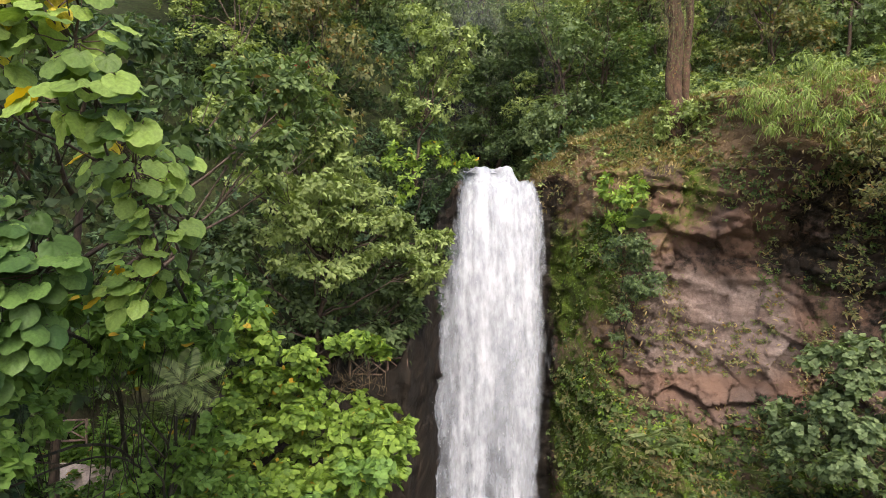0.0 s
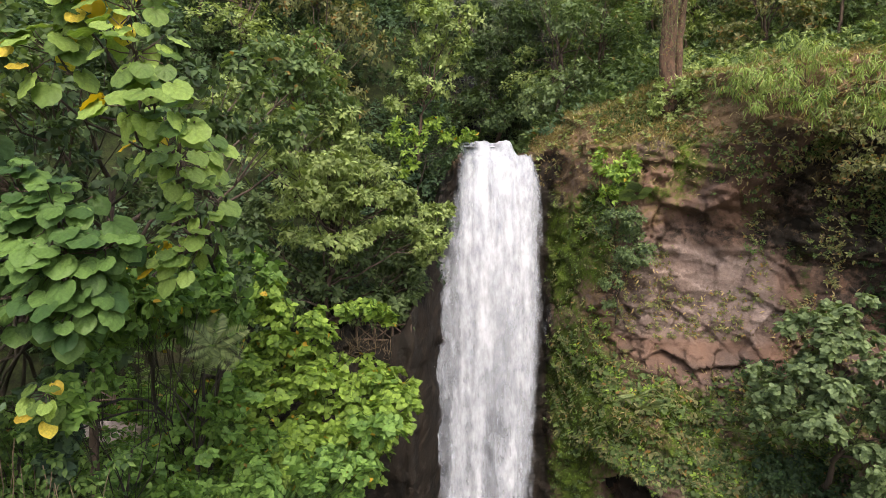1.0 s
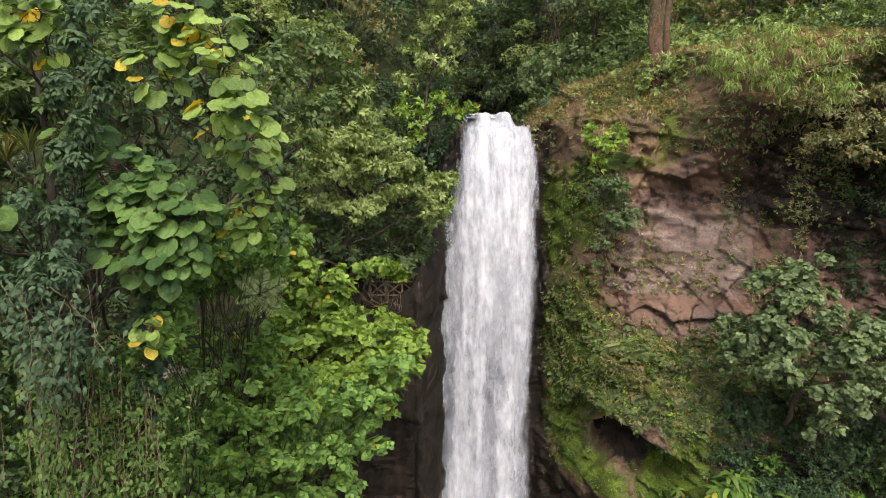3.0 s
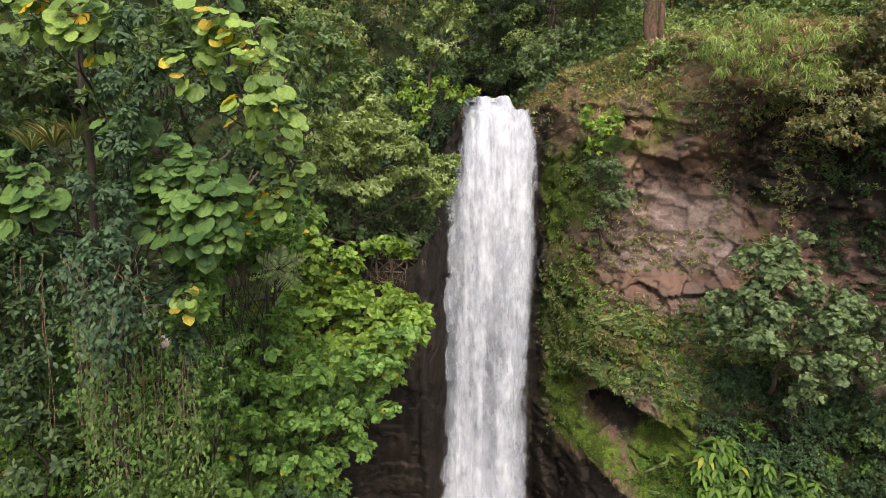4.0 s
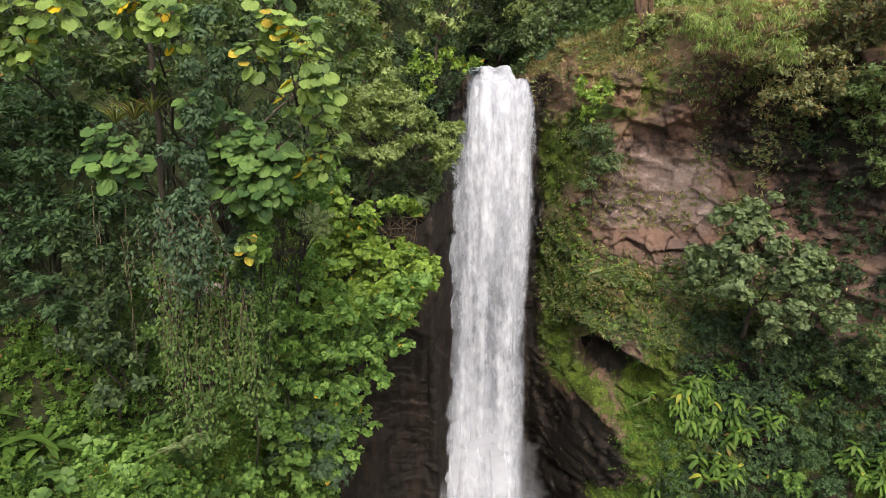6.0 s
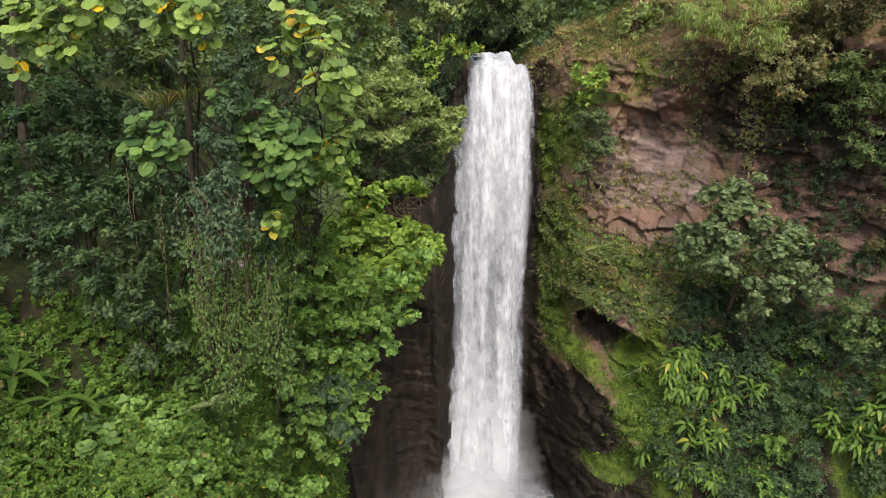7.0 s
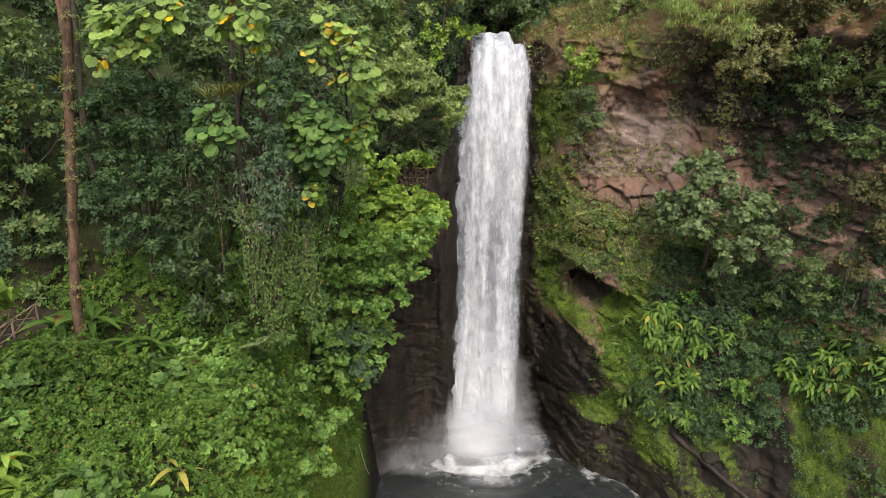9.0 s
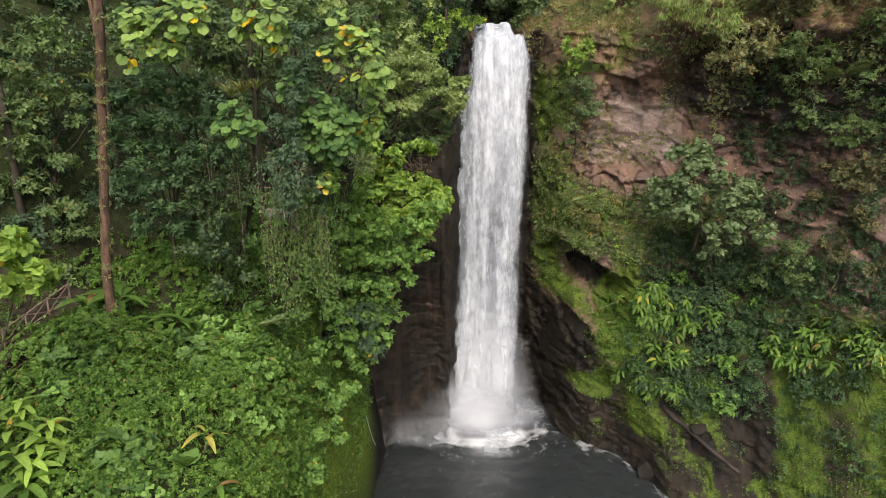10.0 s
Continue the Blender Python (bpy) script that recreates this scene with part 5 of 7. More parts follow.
LIP_TREE = [(-0.4, 37, 42.7, 1.23), (0.2, 37, 41.5, 1.29), (-0.7, 37, 40.6, 1.11), (0.5, 37, 40, 0.92), (-1.4, 37.5, 43.5, 1.12), (1.1, 37.5, 42.9, 0.94), (-1.7, 37, 39.3, 0.99), (-2.6, 37, 37.5, 0.92), (-0.7, 37.5, 38.5, 1.06)]
LIP_SHRUB = [(0.5, 38.5, 35.8, 0.77), (-1.4, 37, 35.6, 0.8), (-2.2, 36, 35.2, 0.72), (1.5, 40, 36.2, 0.47), (-1.9, 36, 34, 0.66), (-2.8, 36, 36.1, 0.78), (-0.4, 38, 36.4, 0.7)]
VEIL_TREE = [(-9.3, 11.5, 27.1, 1.03), (-8.1, 11.7, 26.8, 1.04), (-7.1, 12.2, 26.2, 0.84), (-9.9, 11.5, 25.5, 0.92), (-8.5, 11.5, 25.3, 1.05), (-7.4, 12, 24.8, 0.94), (-9.8, 11.6, 23.9, 0.93), (-8.5, 11.6, 23.6, 1.02), (-9.2, 11.6, 22.2, 0.94), (-8.1, 12, 21.9, 0.87), (-10.7, 12, 26.8, 0.75), (-11.1, 12.2, 24.7, 0.77), (-10.6, 12, 23.1, 0.77), (-9, 11.4, 20.9, 0.77), (-10, 11.6, 21.6, 0.68)]
IVY_COLUMN = [(-7.5, 9, 34.6, 0.66), (-7.7, 9, 33.7, 0.66), (-7.9, 9, 32.8, 0.67), (-8.2, 9, 31.9, 0.63), (-8.4, 9, 31, 0.68), (-8.7, 8.7, 29.9, 0.75), (-8.4, 8.7, 29.2, 0.76), (-8.8, 8.7, 28.7, 0.68), (-8.5, 8.8, 28, 0.57), (-9.3, 8.9, 29.1, 0.57), (-8.5, 8.9, 27.2, 0.43), (-7.3, 9.2, 33.9, 0.44)]
BACK_FILL = [(-11.4, 15, 35.1, 1.33), (-13.1, 16, 33.8, 1.39), (-8.5, 14, 33.7, 1.16), (-8.3, 14.5, 31.9, 1.16), (-13.9, 17, 35.1, 1.23), (-11.7, 16, 33.3, 1.11), (-7.5, 15, 34.8, 1.29), (-6.4, 16, 34, 1.2), (-8.9, 14, 30.3, 1.01), (-12.5, 15, 31, 1.04), (-6.3, 15, 31.7, 1.04), (-6, 17, 30.2, 1.07), (-8.4, 14, 28.3, 0.98), (-12.8, 15, 26.9, 1.17), (-14, 15, 25.2, 1.09), (-13.2, 14.5, 23.5, 0.98)]
BACK_TOP = [(-6.5, 25, 37.1, 1.6), (-5.2, 27, 38, 1.69), (-6.5, 20, 35.2, 1.14), (-5.8, 22, 34.5, 1.23), (-9.2, 14, 34.8, 0.79), (-10, 14, 35.3, 0.78), (-10, 14, 33.7, 0.72), (-13.4, 14, 35.3, 1.07), (-12.4, 14, 34.4, 0.9), (-14.2, 14.5, 33.8, 0.92), (-9.1, 15, 36, 0.93), (-5.2, 27, 35.8, 1.43), (-13.1, 14, 32.8, 0.65), (-10.6, 13, 33.6, 0.55)]
SHADE_BUSH = [(-6.8, 17, 28.9, 0.78), (-7.5, 17, 28.2, 0.73), (-6.5, 18, 29.2, 0.75), (-7.5, 16, 29.2, 0.67), (-8.2, 16, 28.4, 0.61), (-6.4, 19, 28.2, 0.71), (-6.1, 20, 29.4, 0.83)]
CREAM_TREE = [(-4.7, 27, 34.7, 1.26), (-3.3, 28, 33.6, 1.24), (-5.1, 26, 33.2, 1.34), (-4.1, 27, 32.1, 1.39), (-5.6, 25, 32.1, 1.09), (-2.5, 29, 32.4, 1.16), (-1.6, 30, 31.2, 1.07), (-3.4, 28, 31, 1.2), (-4.4, 26, 30.1, 1.02), (-6.4, 24, 33.6, 1), (-1, 30, 30, 0.76)]
NEAR_BUSH = [(-18.2, 4, 26.2, 0.99), (-19, 4, 25.3, 0.9), (-17.6, 4, 25.5, 0.68), (-18.7, 4.2, 26.6, 0.67)]
EDGE_PLANTS = [(-9.1, 15, 16.2, 1.47), (-9.7, 14, 14.5, 1.39), (-8.4, 16, 13.8, 1.25), (-9, 13, 12.9, 1.18), (-10.1, 12, 12.8, 1.21), (-8.4, 15, 11.6, 0.9), (-9.3, 11, 11.6, 1.07), (-11.4, 13, 15.1, 1.29), (-11, 14.5, 16.4, 1.45), (-11.9, 11, 14.1, 1.23)]
HEART_PATCH = [(-13.6, 13, 18.9, 1.56), (-15.4, 13.5, 18.7, 1.39), (-12.1, 13, 18.2, 1.44), (-14.3, 12, 17.7, 1.23), (-12.4, 11.5, 16.9, 1.34), (-10.7, 14, 18.4, 1.16), (-11.8, 14.5, 19.3, 1.17)]
RIGHT_LOW = [(20.6, 30, 12.7, 1.75), (19.2, 31, 13.8, 1.6), (21.6, 28, 11.8, 1.7), (18.2, 30, 10.9, 1.5), (23.1, 28, 14, 1.42), (19.7, 27, 9.9, 1.68), (21.8, 26, 10, 1.48), (15, 31, 9.9, 1.54), (18, 27.5, 8.3, 1.54), (20.4, 26, 7.7, 1.33)]
RIGHT_MID = [(23.4, 26, 19.8, 1.33), (23, 27, 17.5, 1.13), (23.8, 25, 18.5, 1.16), (22.7, 28, 20.1, 0.97)]
LOW_FILL = [(-6.8, 13, 29.7, 0.55), (-6.3, 13.5, 29.1, 0.6), (-7.1, 13, 28.7, 0.55), (-7.5, 12.5, 28, 0.49), (-5.9, 15, 29.4, 0.62), (-6, 13.5, 30.4, 0.48), (-7.7, 12, 29, 0.44), (-5.8, 16, 29.9, 0.58), (-7.1, 11, 28.9, 0.5), (-7.0, 11.2, 28.3, 0.5), (-7.1, 11, 27.7, 0.5)]
LOW_FILL_B = [(-6.8, 18, 25.3, 0.8), (-8.3, 15, 24, 0.66), (-7.1, 16, 24, 0.73), (-6.2, 18, 23.7, 0.76), (-7.5, 15, 22.8, 0.7), (-6.6, 17, 22.3, 0.77), (-5.7, 20, 24.1, 0.75), (-5.6, 18.5, 22.3, 0.78)]
LEFT_LOW = [(-14.5, 14, 27.7, 0.94), (-15, 14, 26.2, 0.94), (-13.8, 14, 26.5, 0.83), (-14.4, 14, 24.6, 0.95), (-15, 13.5, 23.2, 0.94), (-13.1, 13.5, 25.1, 0.74), (-13.6, 13.5, 23.2, 0.83), (-14, 13, 21.8, 0.82), (-12.2, 12.5, 22.8, 0.72)]
lobed_tree("bush", (-14, 15.5, 19), LEFT_LOW, OVAL, 0.32, LEAF_DEEP_SHADE, "shrubs under the trees, leaf colour darkened for shade", "bush", seed=33, trunk=0.07)
STREAM_BUSH = [(3.3, 52, 40.1, 1.94), (5.2, 54, 42.7, 2.25), (3, 54, 44.1, 2.25), (6.7, 52, 41, 1.94), (8, 55, 43.9, 2.29), (3.6, 50, 38.2, 1), (5.9, 50, 38.9, 1.25), (9.7, 54, 43.2, 2.02), (10.6, 50, 41.4, 1.46), (5.5, 57, 46.7, 2.37), (2.7, 57, 47.6, 2.37), (8.5, 58, 47.9, 2.41), (11.2, 57, 46.7, 2.37), (12.4, 54, 44.5, 1.8), (5.8, 60, 51, 2.99), (10.8, 60, 51, 2.99)]
lobed_tree("tree", (4.5, 58, 38), STREAM_BUSH, DIAMOND, 0.32, LEAF_DEEP_SHADE, "dark trees closing the stream valley above the fall", seed=34, trunk=0.18)
lobed_tree("tree", (-6.5, 32.5, 27), PALE_TREE, OVAL, 0.30, LEAF_PALE, "pale green broadleaf tree leaning beside the waterfall", seed=1, trunk=0.2, flat=0.5, cover=0.75, sub=8)
lobed_tree("tree", (-5.5, 33, 25), UNDER_TREE, OVAL, 0.36, LEAF_DARK, "dark green shaded tree on the bank by the fall", seed=2, trunk=0.16)
lobed_tree("tree", (-17.5, 17, 21), LEFT_TREE, OVAL, 0.30, LEAF_TIER, "dense green tree with layered whorls of leaves", seed=3, trunk=0.12, bark=DARK_BARK, flat=0.4, cover=0.62, sub=9, rise=0.9)
lobed_tree("tree", (-25, 19, 20), FAR_LEFT_TREE, OVAL, 0.34, LEAF_MID, "tall mid green tree on the hillside", seed=4, trunk=0.14, bark=DARK_BARK, flat=0.45, cover=0.65, sub=7)
lobed_tree("bush", (-7.5, 25, 21), LIME_BUSH, HEART_MID, 0.27, LEAF_LIME, "lime green broad-leaved bush hanging over the gorge edge", "bush", seed=5, trunk=0.06, droop=0.12, sub=10, cover=0.55, flat=0.5, rise=0.75, open_=1.3)
lobed_tree("bush", (-9.4, 22, 15.2), LIME_LOW, HEART_MID, 0.26, LEAF_MANTLE, "mid green leafy bush on the gorge edge", "bush", seed=6, trunk=0.05, droop=0.15, sub=9, cover=0.55, flat=0.55, rise=0.7, open_=1.3)
lobed_tree("bush", (-10.2, 27, 22), FILL_BUSH, HEART_MID, 0.25, LEAF_LIME, "bright green broad-leaved bush crowding the gorge edge", "bush", seed=42, trunk=0.05, droop=0.15, sub=8, cover=0.45, flat=0.5, rise=0.7, open_=1.3)
lobed_tree("bush", (-9.4, 19.5, 15.2), HEART_BUSH, HEART_MID, 0.26, LEAF_MANTLE, "leafy heart-leaved bush over a dark hollow in the bank", "bush", seed=44, trunk=0.05, droop=0.2, sub=6, cover=0.6, flat=0.6, rise=0.65, open_=1.3)
lobed_tree("climber", (-10.4, 14, 20), IVY_TOP, HEART_MID, 0.24, LEAF_IVY, "grey-green heart-leaved climber hanging over the bank", "climber", seed=43, trunk=0.04, droop=0.6)
lobed_tree("bush", (-9.4, 20, 15.2), MANTLE, HEART_MID, 0.24, LEAF_MANTLE, "dense broad-leaved climber covering the bank above the gorge", "bush", seed=41, trunk=0.05, droop=0.15, sub=9, cover=0.5, flat=0.55, rise=0.65, open_=1.3)
lobed_tree("bush", (-9.8, 20.5, 15), IVY_CLUMP, DIAMOND, 0.26, LEAF_IVY, "blue-green ivy clump hanging from the bank", "bush", seed=7, trunk=0.07, droop=0.6)
lobed_tree("tree", (-1.5, 38.5, 35), LIP_TREE, OVAL, 0.30, LEAF_PALE, "slender pale tree above the brink of the fall", seed=8, trunk=0.12)
lobed_tree("shrub", (-1.5, 38, 33), LIP_SHRUB, OVAL, 0.34, LEAF_LIME, "light green shrubs at the brink of the fall", "shrub", seed=9, trunk=0.06)
round_leaf_tree("round_leaf_tree", (-8.0, 22.5, 21), ROUND_A, 0.48, LEAF_ROUND, "tree with large bright heart-shaped leaves, some yellow", 20, 1, trunk=0.07, yellow=9)
round_leaf_tree("round_leaf_tree", (-8.6, 22.0, 21), ROUND_A2, 0.42, LEAF_ROUND, "tree with heart-shaped green leaves and open branches", 24, 2, trunk=0.07, yellow=1)
round_leaf_tree("round_leaf_tree", (-10.5, 22.0, 21), BIG_C, 0.5, LEAF_BIG, "tree with very large dull green round leaves", 26, 3, trunk=0.07)
round_leaf_tree("round_leaf_tree", (-13.6, 21.4, 21), BIG_C2, 0.52, LEAF_BIG, "tree with very large dull green round leaves below epiphytes", 20, 4, trunk=0.07)
round_leaf_tree("round_leaf_tree", (-16.8, 20.4, 21), ROUND_B1, 0.5, LEAF_ROUND, "tall tree with bright heart-shaped leaves and a yellow one", 18, 5, trunk=0.07, yellow=2)
round_leaf_tree("round_leaf_tree", (-14.8, 21.0, 21), ROUND_B2, 0.5, LEAF_ROUND, "tall tree with bright heart-shaped leaves", 18, 6, trunk=0.07)

lobed_tree("tree", (-11.2, 16.5, 20), VEIL_TREE, DIAMOND, 0.18, LEAF_VEIL, "small tree veiled in fine green creepers", seed=20, trunk=0.06, droop=0.7, cover=0.5, bark=DARK_BARK)
lobed_tree("ivy", (-10.6, 14.0, 19.4), IVY_COLUMN, OVAL, 0.19, LEAF_IVY, "grey-green ivy wrapping and hanging from a slender trunk", "climber", seed=21, trunk=0.06, droop=0.8)
lobed_tree("tree", (-14.6, 17.5, 21), BACK_FILL, OVAL, 0.34, LEAF_DEEP_SHADE, "green tree behind the round-leaved ones, leaf colour darkened for shade", seed=22, trunk=0.12, bark=DARK_BARK, flat=0.5, cover=0.7, sub=7)
lobed_tree("tree", (-11, 19, 22), BACK_TOP, OVAL, 0.32, LEAF_MID, "mid green tree crowns high on the bank", seed=23, trunk=0.16)
lobed_tree("bush", (-7.5, 19, 20), SHADE_BUSH, HEART_MID, 0.34, LEAF_MANTLE, "shaded heart-leaved bush on the bank", "bush", seed=24, cover=1.1, trunk=0.08)
lobed_tree("bush", (-9.4, 16.5, 14.6), LOW_FILL, HEART_MID, 0.22, LEAF_MANTLE, "leafy heart-leaved bush under the round-leaved trees", "bush", seed=31, trunk=0.04, droop=0.5)
lobed_tree("bush", (-9.4, 18.5, 15.0), LOW_FILL_B, OVAL, 0.28, LEAF_COVER, "green bush on the bank above the gorge", "bush", seed=32, trunk=0.04, droop=0.4)
lobed_tree("tree", (-6, 31.5, 26), CREAM_TREE, OVAL, 0.29, LEAF_PALE, "pale olive-green tree drooping beside the fall", seed=25, trunk=0.12, droop=0.45, flat=0.5, cover=0.75, sub=8)
lobed_tree("bush", (-23.0, 4.2, 16), NEAR_BUSH, HEART_MID, 0.44, LEAF_LIME, "bright lime-green bush standing up from the slope", "bush", seed=26, trunk=0.05, sub=7, droop=0.1, cover=0.7)
lobed_tree("bush", (-10.5, 13, 13), EDGE_PLANTS, HEART_SMALL, 0.24, LEAF_MANTLE, "heart-leaved climber spilling down the gorge edge", "bush", seed=27, trunk=0.06, droop=0.5)
lobed_tree("bush", (-12.5, 13, 17.5), HEART_PATCH, HEART, 0.40, LEAF_BIG, "broad heart-leaved plants on the slope", "bush", seed=28, trunk=0.05, droop=0.1, open_=1.25)

round_leaf_tree("round_leaf_tree", (-9.6, 21.5, 21), [(-7.2, 10.4, 28.1, 0.42)], 0.40, LEAF_ROUND, "sapling with bright and yellow heart-shaped leaves", 22, 7, yellow=1, trunk=0.05)
round_leaf_tree("round_leaf_tree", (-9.2, 21.9, 21), [(-7.35, 10.4, 27.7, 0.25)], 0.36, LEAF_YELLOW, "sapling with yellow heart-shaped leaves", 22, 8, trunk=0.04)

# ---- plants: the right bank ----
lobed_tree("bush", (18.5, 32, 10), RIGHT_LOW[::2], OVAL, 0.24, LEAF_TIER, "green leafy bush on the lower bank, leaf colour darkened for shade", "bush", seed=29, trunk=0.07)
lobed_tree("bush", (18.9, 31, 9), RIGHT_LOW[1::2], HEART_MID, 0.26, LEAF_MANTLE, "broad-leaved green bush on the lower bank", "bush", seed=47, trunk=0.06, cover=0.6, rise=0.7)
lobed_tree("bush", (24, 28.5, 15), RIGHT_MID, OVAL, 0.28, LEAF_MID, "light green sprays hanging on the gorge wall", "bush", seed=30, trunk=0.06, droop=0.5)
lobed_tree("bush", (18, 30, 19), GREY_BUSH, HEART_MID, 0.26, LEAF_GREY, "grey-green broad-leaved tree growing from the cliff ledge", "tree", seed=10, trunk=0.14, droop=0.35, count=6, cover=0.75, flat=0.55, rise=0.8, sub=7)
lobed_tree("climber", (9.3, 35, 26), CLIFF_IVY, OVAL, 0.24, LEAF_DARK, "dark green climber on the cliff face", "climber", seed=11, trunk=0.05)
lobed_tree("shrub", (9, 35, 31), CLIFF_LIME, OVAL, 0.36, LEAF_LIME, "lime green shrub growing on the cliff face", "shrub", seed=12, trunk=0.05)
lobed_tree("bamboo", (16, 31.5, 37), BAMBOO, BLADE, 0.46, LEAF_BAMBOO, "feathery light green bamboo drooping over the cliff rim", "bamboo", seed=13, trunk=0.06, count=7, droop=0.85, cover=1.0, open_=0.75, sub=7)
lobed_tree("shrub", (12.8, 36.8, 36.7), [(11.8, 36.6, 37.5, 0.8), (12.6, 36.4, 37.5, 0.9), (13.4, 36.3, 37.6, 0.9), (12.9, 36.5, 38.4, 0.7), (12.2, 36.6, 38.4, 0.6), (14.2, 36.0, 37.7, 0.9), (13.8, 36.2, 38.5, 0.7)], OVAL, 0.26, LEAF_PALE, "light green shrubs round the foot of a thick trunk", "shrub", seed=45, trunk=0.05, cover=0.7)
lobed_tree("bush", (17.5, 29, 34), RIM_BUSH, OVAL, 0.24, LEAF_OLIVE, "olive bush hanging from the overhanging rim", "bush", seed=14, trunk=0.07, cover=0.55, sub=7, flat=0.5)
lobed_tree("tree", (22.5, 31, 36), [(20.3, 27, 36.8, 1.2), (22, 27.2, 35.8, 1.4), (21.4, 27, 38.4, 1.4), (23.4, 27, 37.8, 1.6), (25, 27, 37, 1.5), (22.6, 27, 40, 1.6)], OVAL, 0.27, LEAF_BROWNISH, "dull brownish-green tree shading the rim of the gorge wall", seed=46, trunk=0.14, bark=DARK_BARK, cover=0.7)
lobed_tree("tree", (26, 31, 26), RIGHT_TREES, OVAL, 0.24, LEAF_MID, "mid green trees rooted on the gorge wall", seed=15, trunk=0.1, cover=0.42, sub=8, flat=0.45)
lobed_tree("shrub", (28, 28, 17), RIGHT_SCRUB, OVAL, 0.24, LEAF_BROWNISH, "brownish scrub on the gorge wall", "shrub", seed=16, trunk=0.07)

# ---- forest above the fall ----


def forest_tree(seed, height, spread, template, size, material_, label):
    rng = np.random.default_rng(seed + 500)
    lobes = []
    for i in range(15):
        a, h = rng.uniform(0, 6.28), rng.uniform(0.12, 1.0)
        r = spread * (1.1 - 0.75 * abs(h - 0.6)) * rng.uniform(0.35, 1.0)
        lobes.append((r * math.cos(a), r * math.sin(a), height * h, rng.uniform(0.9, 1.5) * spread * 0.32))
    return lobed_tree("forest_tree", (0, 0, 0), lobes, template, size, material_, label, group="forest above the fall", seed=seed, trunk=0.13, flat=0.7, cover=0.46, twigs=0, sub=0)


kinds = [forest_tree(1, 12, 3.6, DIAMOND, 0.34, LEAF_MID, "mid green forest tree above the fall"),
         forest_tree(2, 14, 3.2, DIAMOND, 0.32, LEAF_PALE, "light green forest tree above the fall"),
         forest_tree(3, 10, 3.4, DIAMOND, 0.32, LEAF_OLIVE, "olive green forest tree above the fall"),
         forest_tree(4, 13, 3.8, DIAMOND, 0.34, LEAF_GREY, "grey-green forest tree above the fall")]
spot_rng = np.random.default_rng(77)
spots = []
for row in range(5):
    for col in range(12):
        x, y = -16 + 4.6 * col + spot_rng.uniform(-1.6, 1.6), 46 + 5.5 * row + spot_rng.uniform(-2, 2)
        if x < 0:
            y -= 6
        if -5 < x < 0.5 and y < 47:
            continue
        if abs(x - 3.2 - 0.12 * (y - 42)) < (3.4 if y < 58 else 0) or (x > 6 and y < 44):
            continue
        spots.append((x, y))
for i, (x, y) in enumerate(spots):
    z = float(ground_z(np.array([x]), np.array([y]))[0])
    m = Matrix.Translation((x, y, z)) @ Matrix.Rotation(spot_rng.uniform(0, 6.28), 4, "Z") @ Matrix.Diagonal((1, 1, spot_rng.uniform(0.8, 1.2), 1))
    k = kinds[i % 4]
    if i < 4:
        k.matrix_basis = m
    else:
        copy_thing(k, m)

# ---- cover: undergrowth on the banks ----


def hummocks(points, radius, rng, template, size, **how):
    """Leafy hummocks resting on points: verts and triangles."""
    lobes = [(p[0], p[1], p[2] + 0.25 * r, r) for p, r in zip(points, radius)]
    return crown(lobes, template, size, rng, **how)


def ground_spots(x0, x1, y0, y1, step, rng):
    gx, gy = np.meshgrid(np.arange(x0, x1, step), np.arange(y0, y1, step))
    x = gx.ravel() + rng.uniform(-0.5, 0.5, gx.size) * step
    y = gy.ravel() + rng.uniform(-0.5, 0.5, gx.size) * step
    return x, y, ground_z(x, y)


def stuff(name, shape, material_, label, category):
    return tagged(new(name, np_mesh(name, *shape, material_)), label, category, kind="stuff")


def build_hillside():
    """Thickets, their leaf colour darkened for shade, over the steep left hillside and the ground between its trees."""
    rng = np.random.default_rng(41)
    x, y, z = ground_spots(-36, 2, 8, 62, 1.25, rng)
    d = y - hill_foot(x)
    keep = (d > 1.0) & (d < 17)
    strip = (x + 24.9) - 0.42 * (y - 9)
    keep &= ~((strip > -1.2) & (strip < 2.4) & (y > 3) & (y < 16))
    p = np.stack([x, y, z], 1)[keep]
    kind = vnoise(p[:, 0] * 0.22, p[:, 1] * 0.22, p[:, 2] * 0.22, 17) + rng.normal(0, 0.12, len(p))
    r = rng.uniform(0.9, 1.7, len(p))
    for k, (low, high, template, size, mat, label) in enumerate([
            (-9, 0.44, DIAMOND, 0.34, LEAF_PAINTED_SHADE, "green thicket covering the steep bank, leaf colour darkest for shade"),
            (0.44, 0.60, DIAMOND, 0.34, LEAF_DEEP_SHADE, "green thicket covering the steep bank, leaf colour darkened for shade"),
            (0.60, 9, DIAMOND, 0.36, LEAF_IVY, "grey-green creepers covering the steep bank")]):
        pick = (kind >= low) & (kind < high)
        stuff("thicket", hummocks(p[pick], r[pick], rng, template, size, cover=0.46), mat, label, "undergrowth")


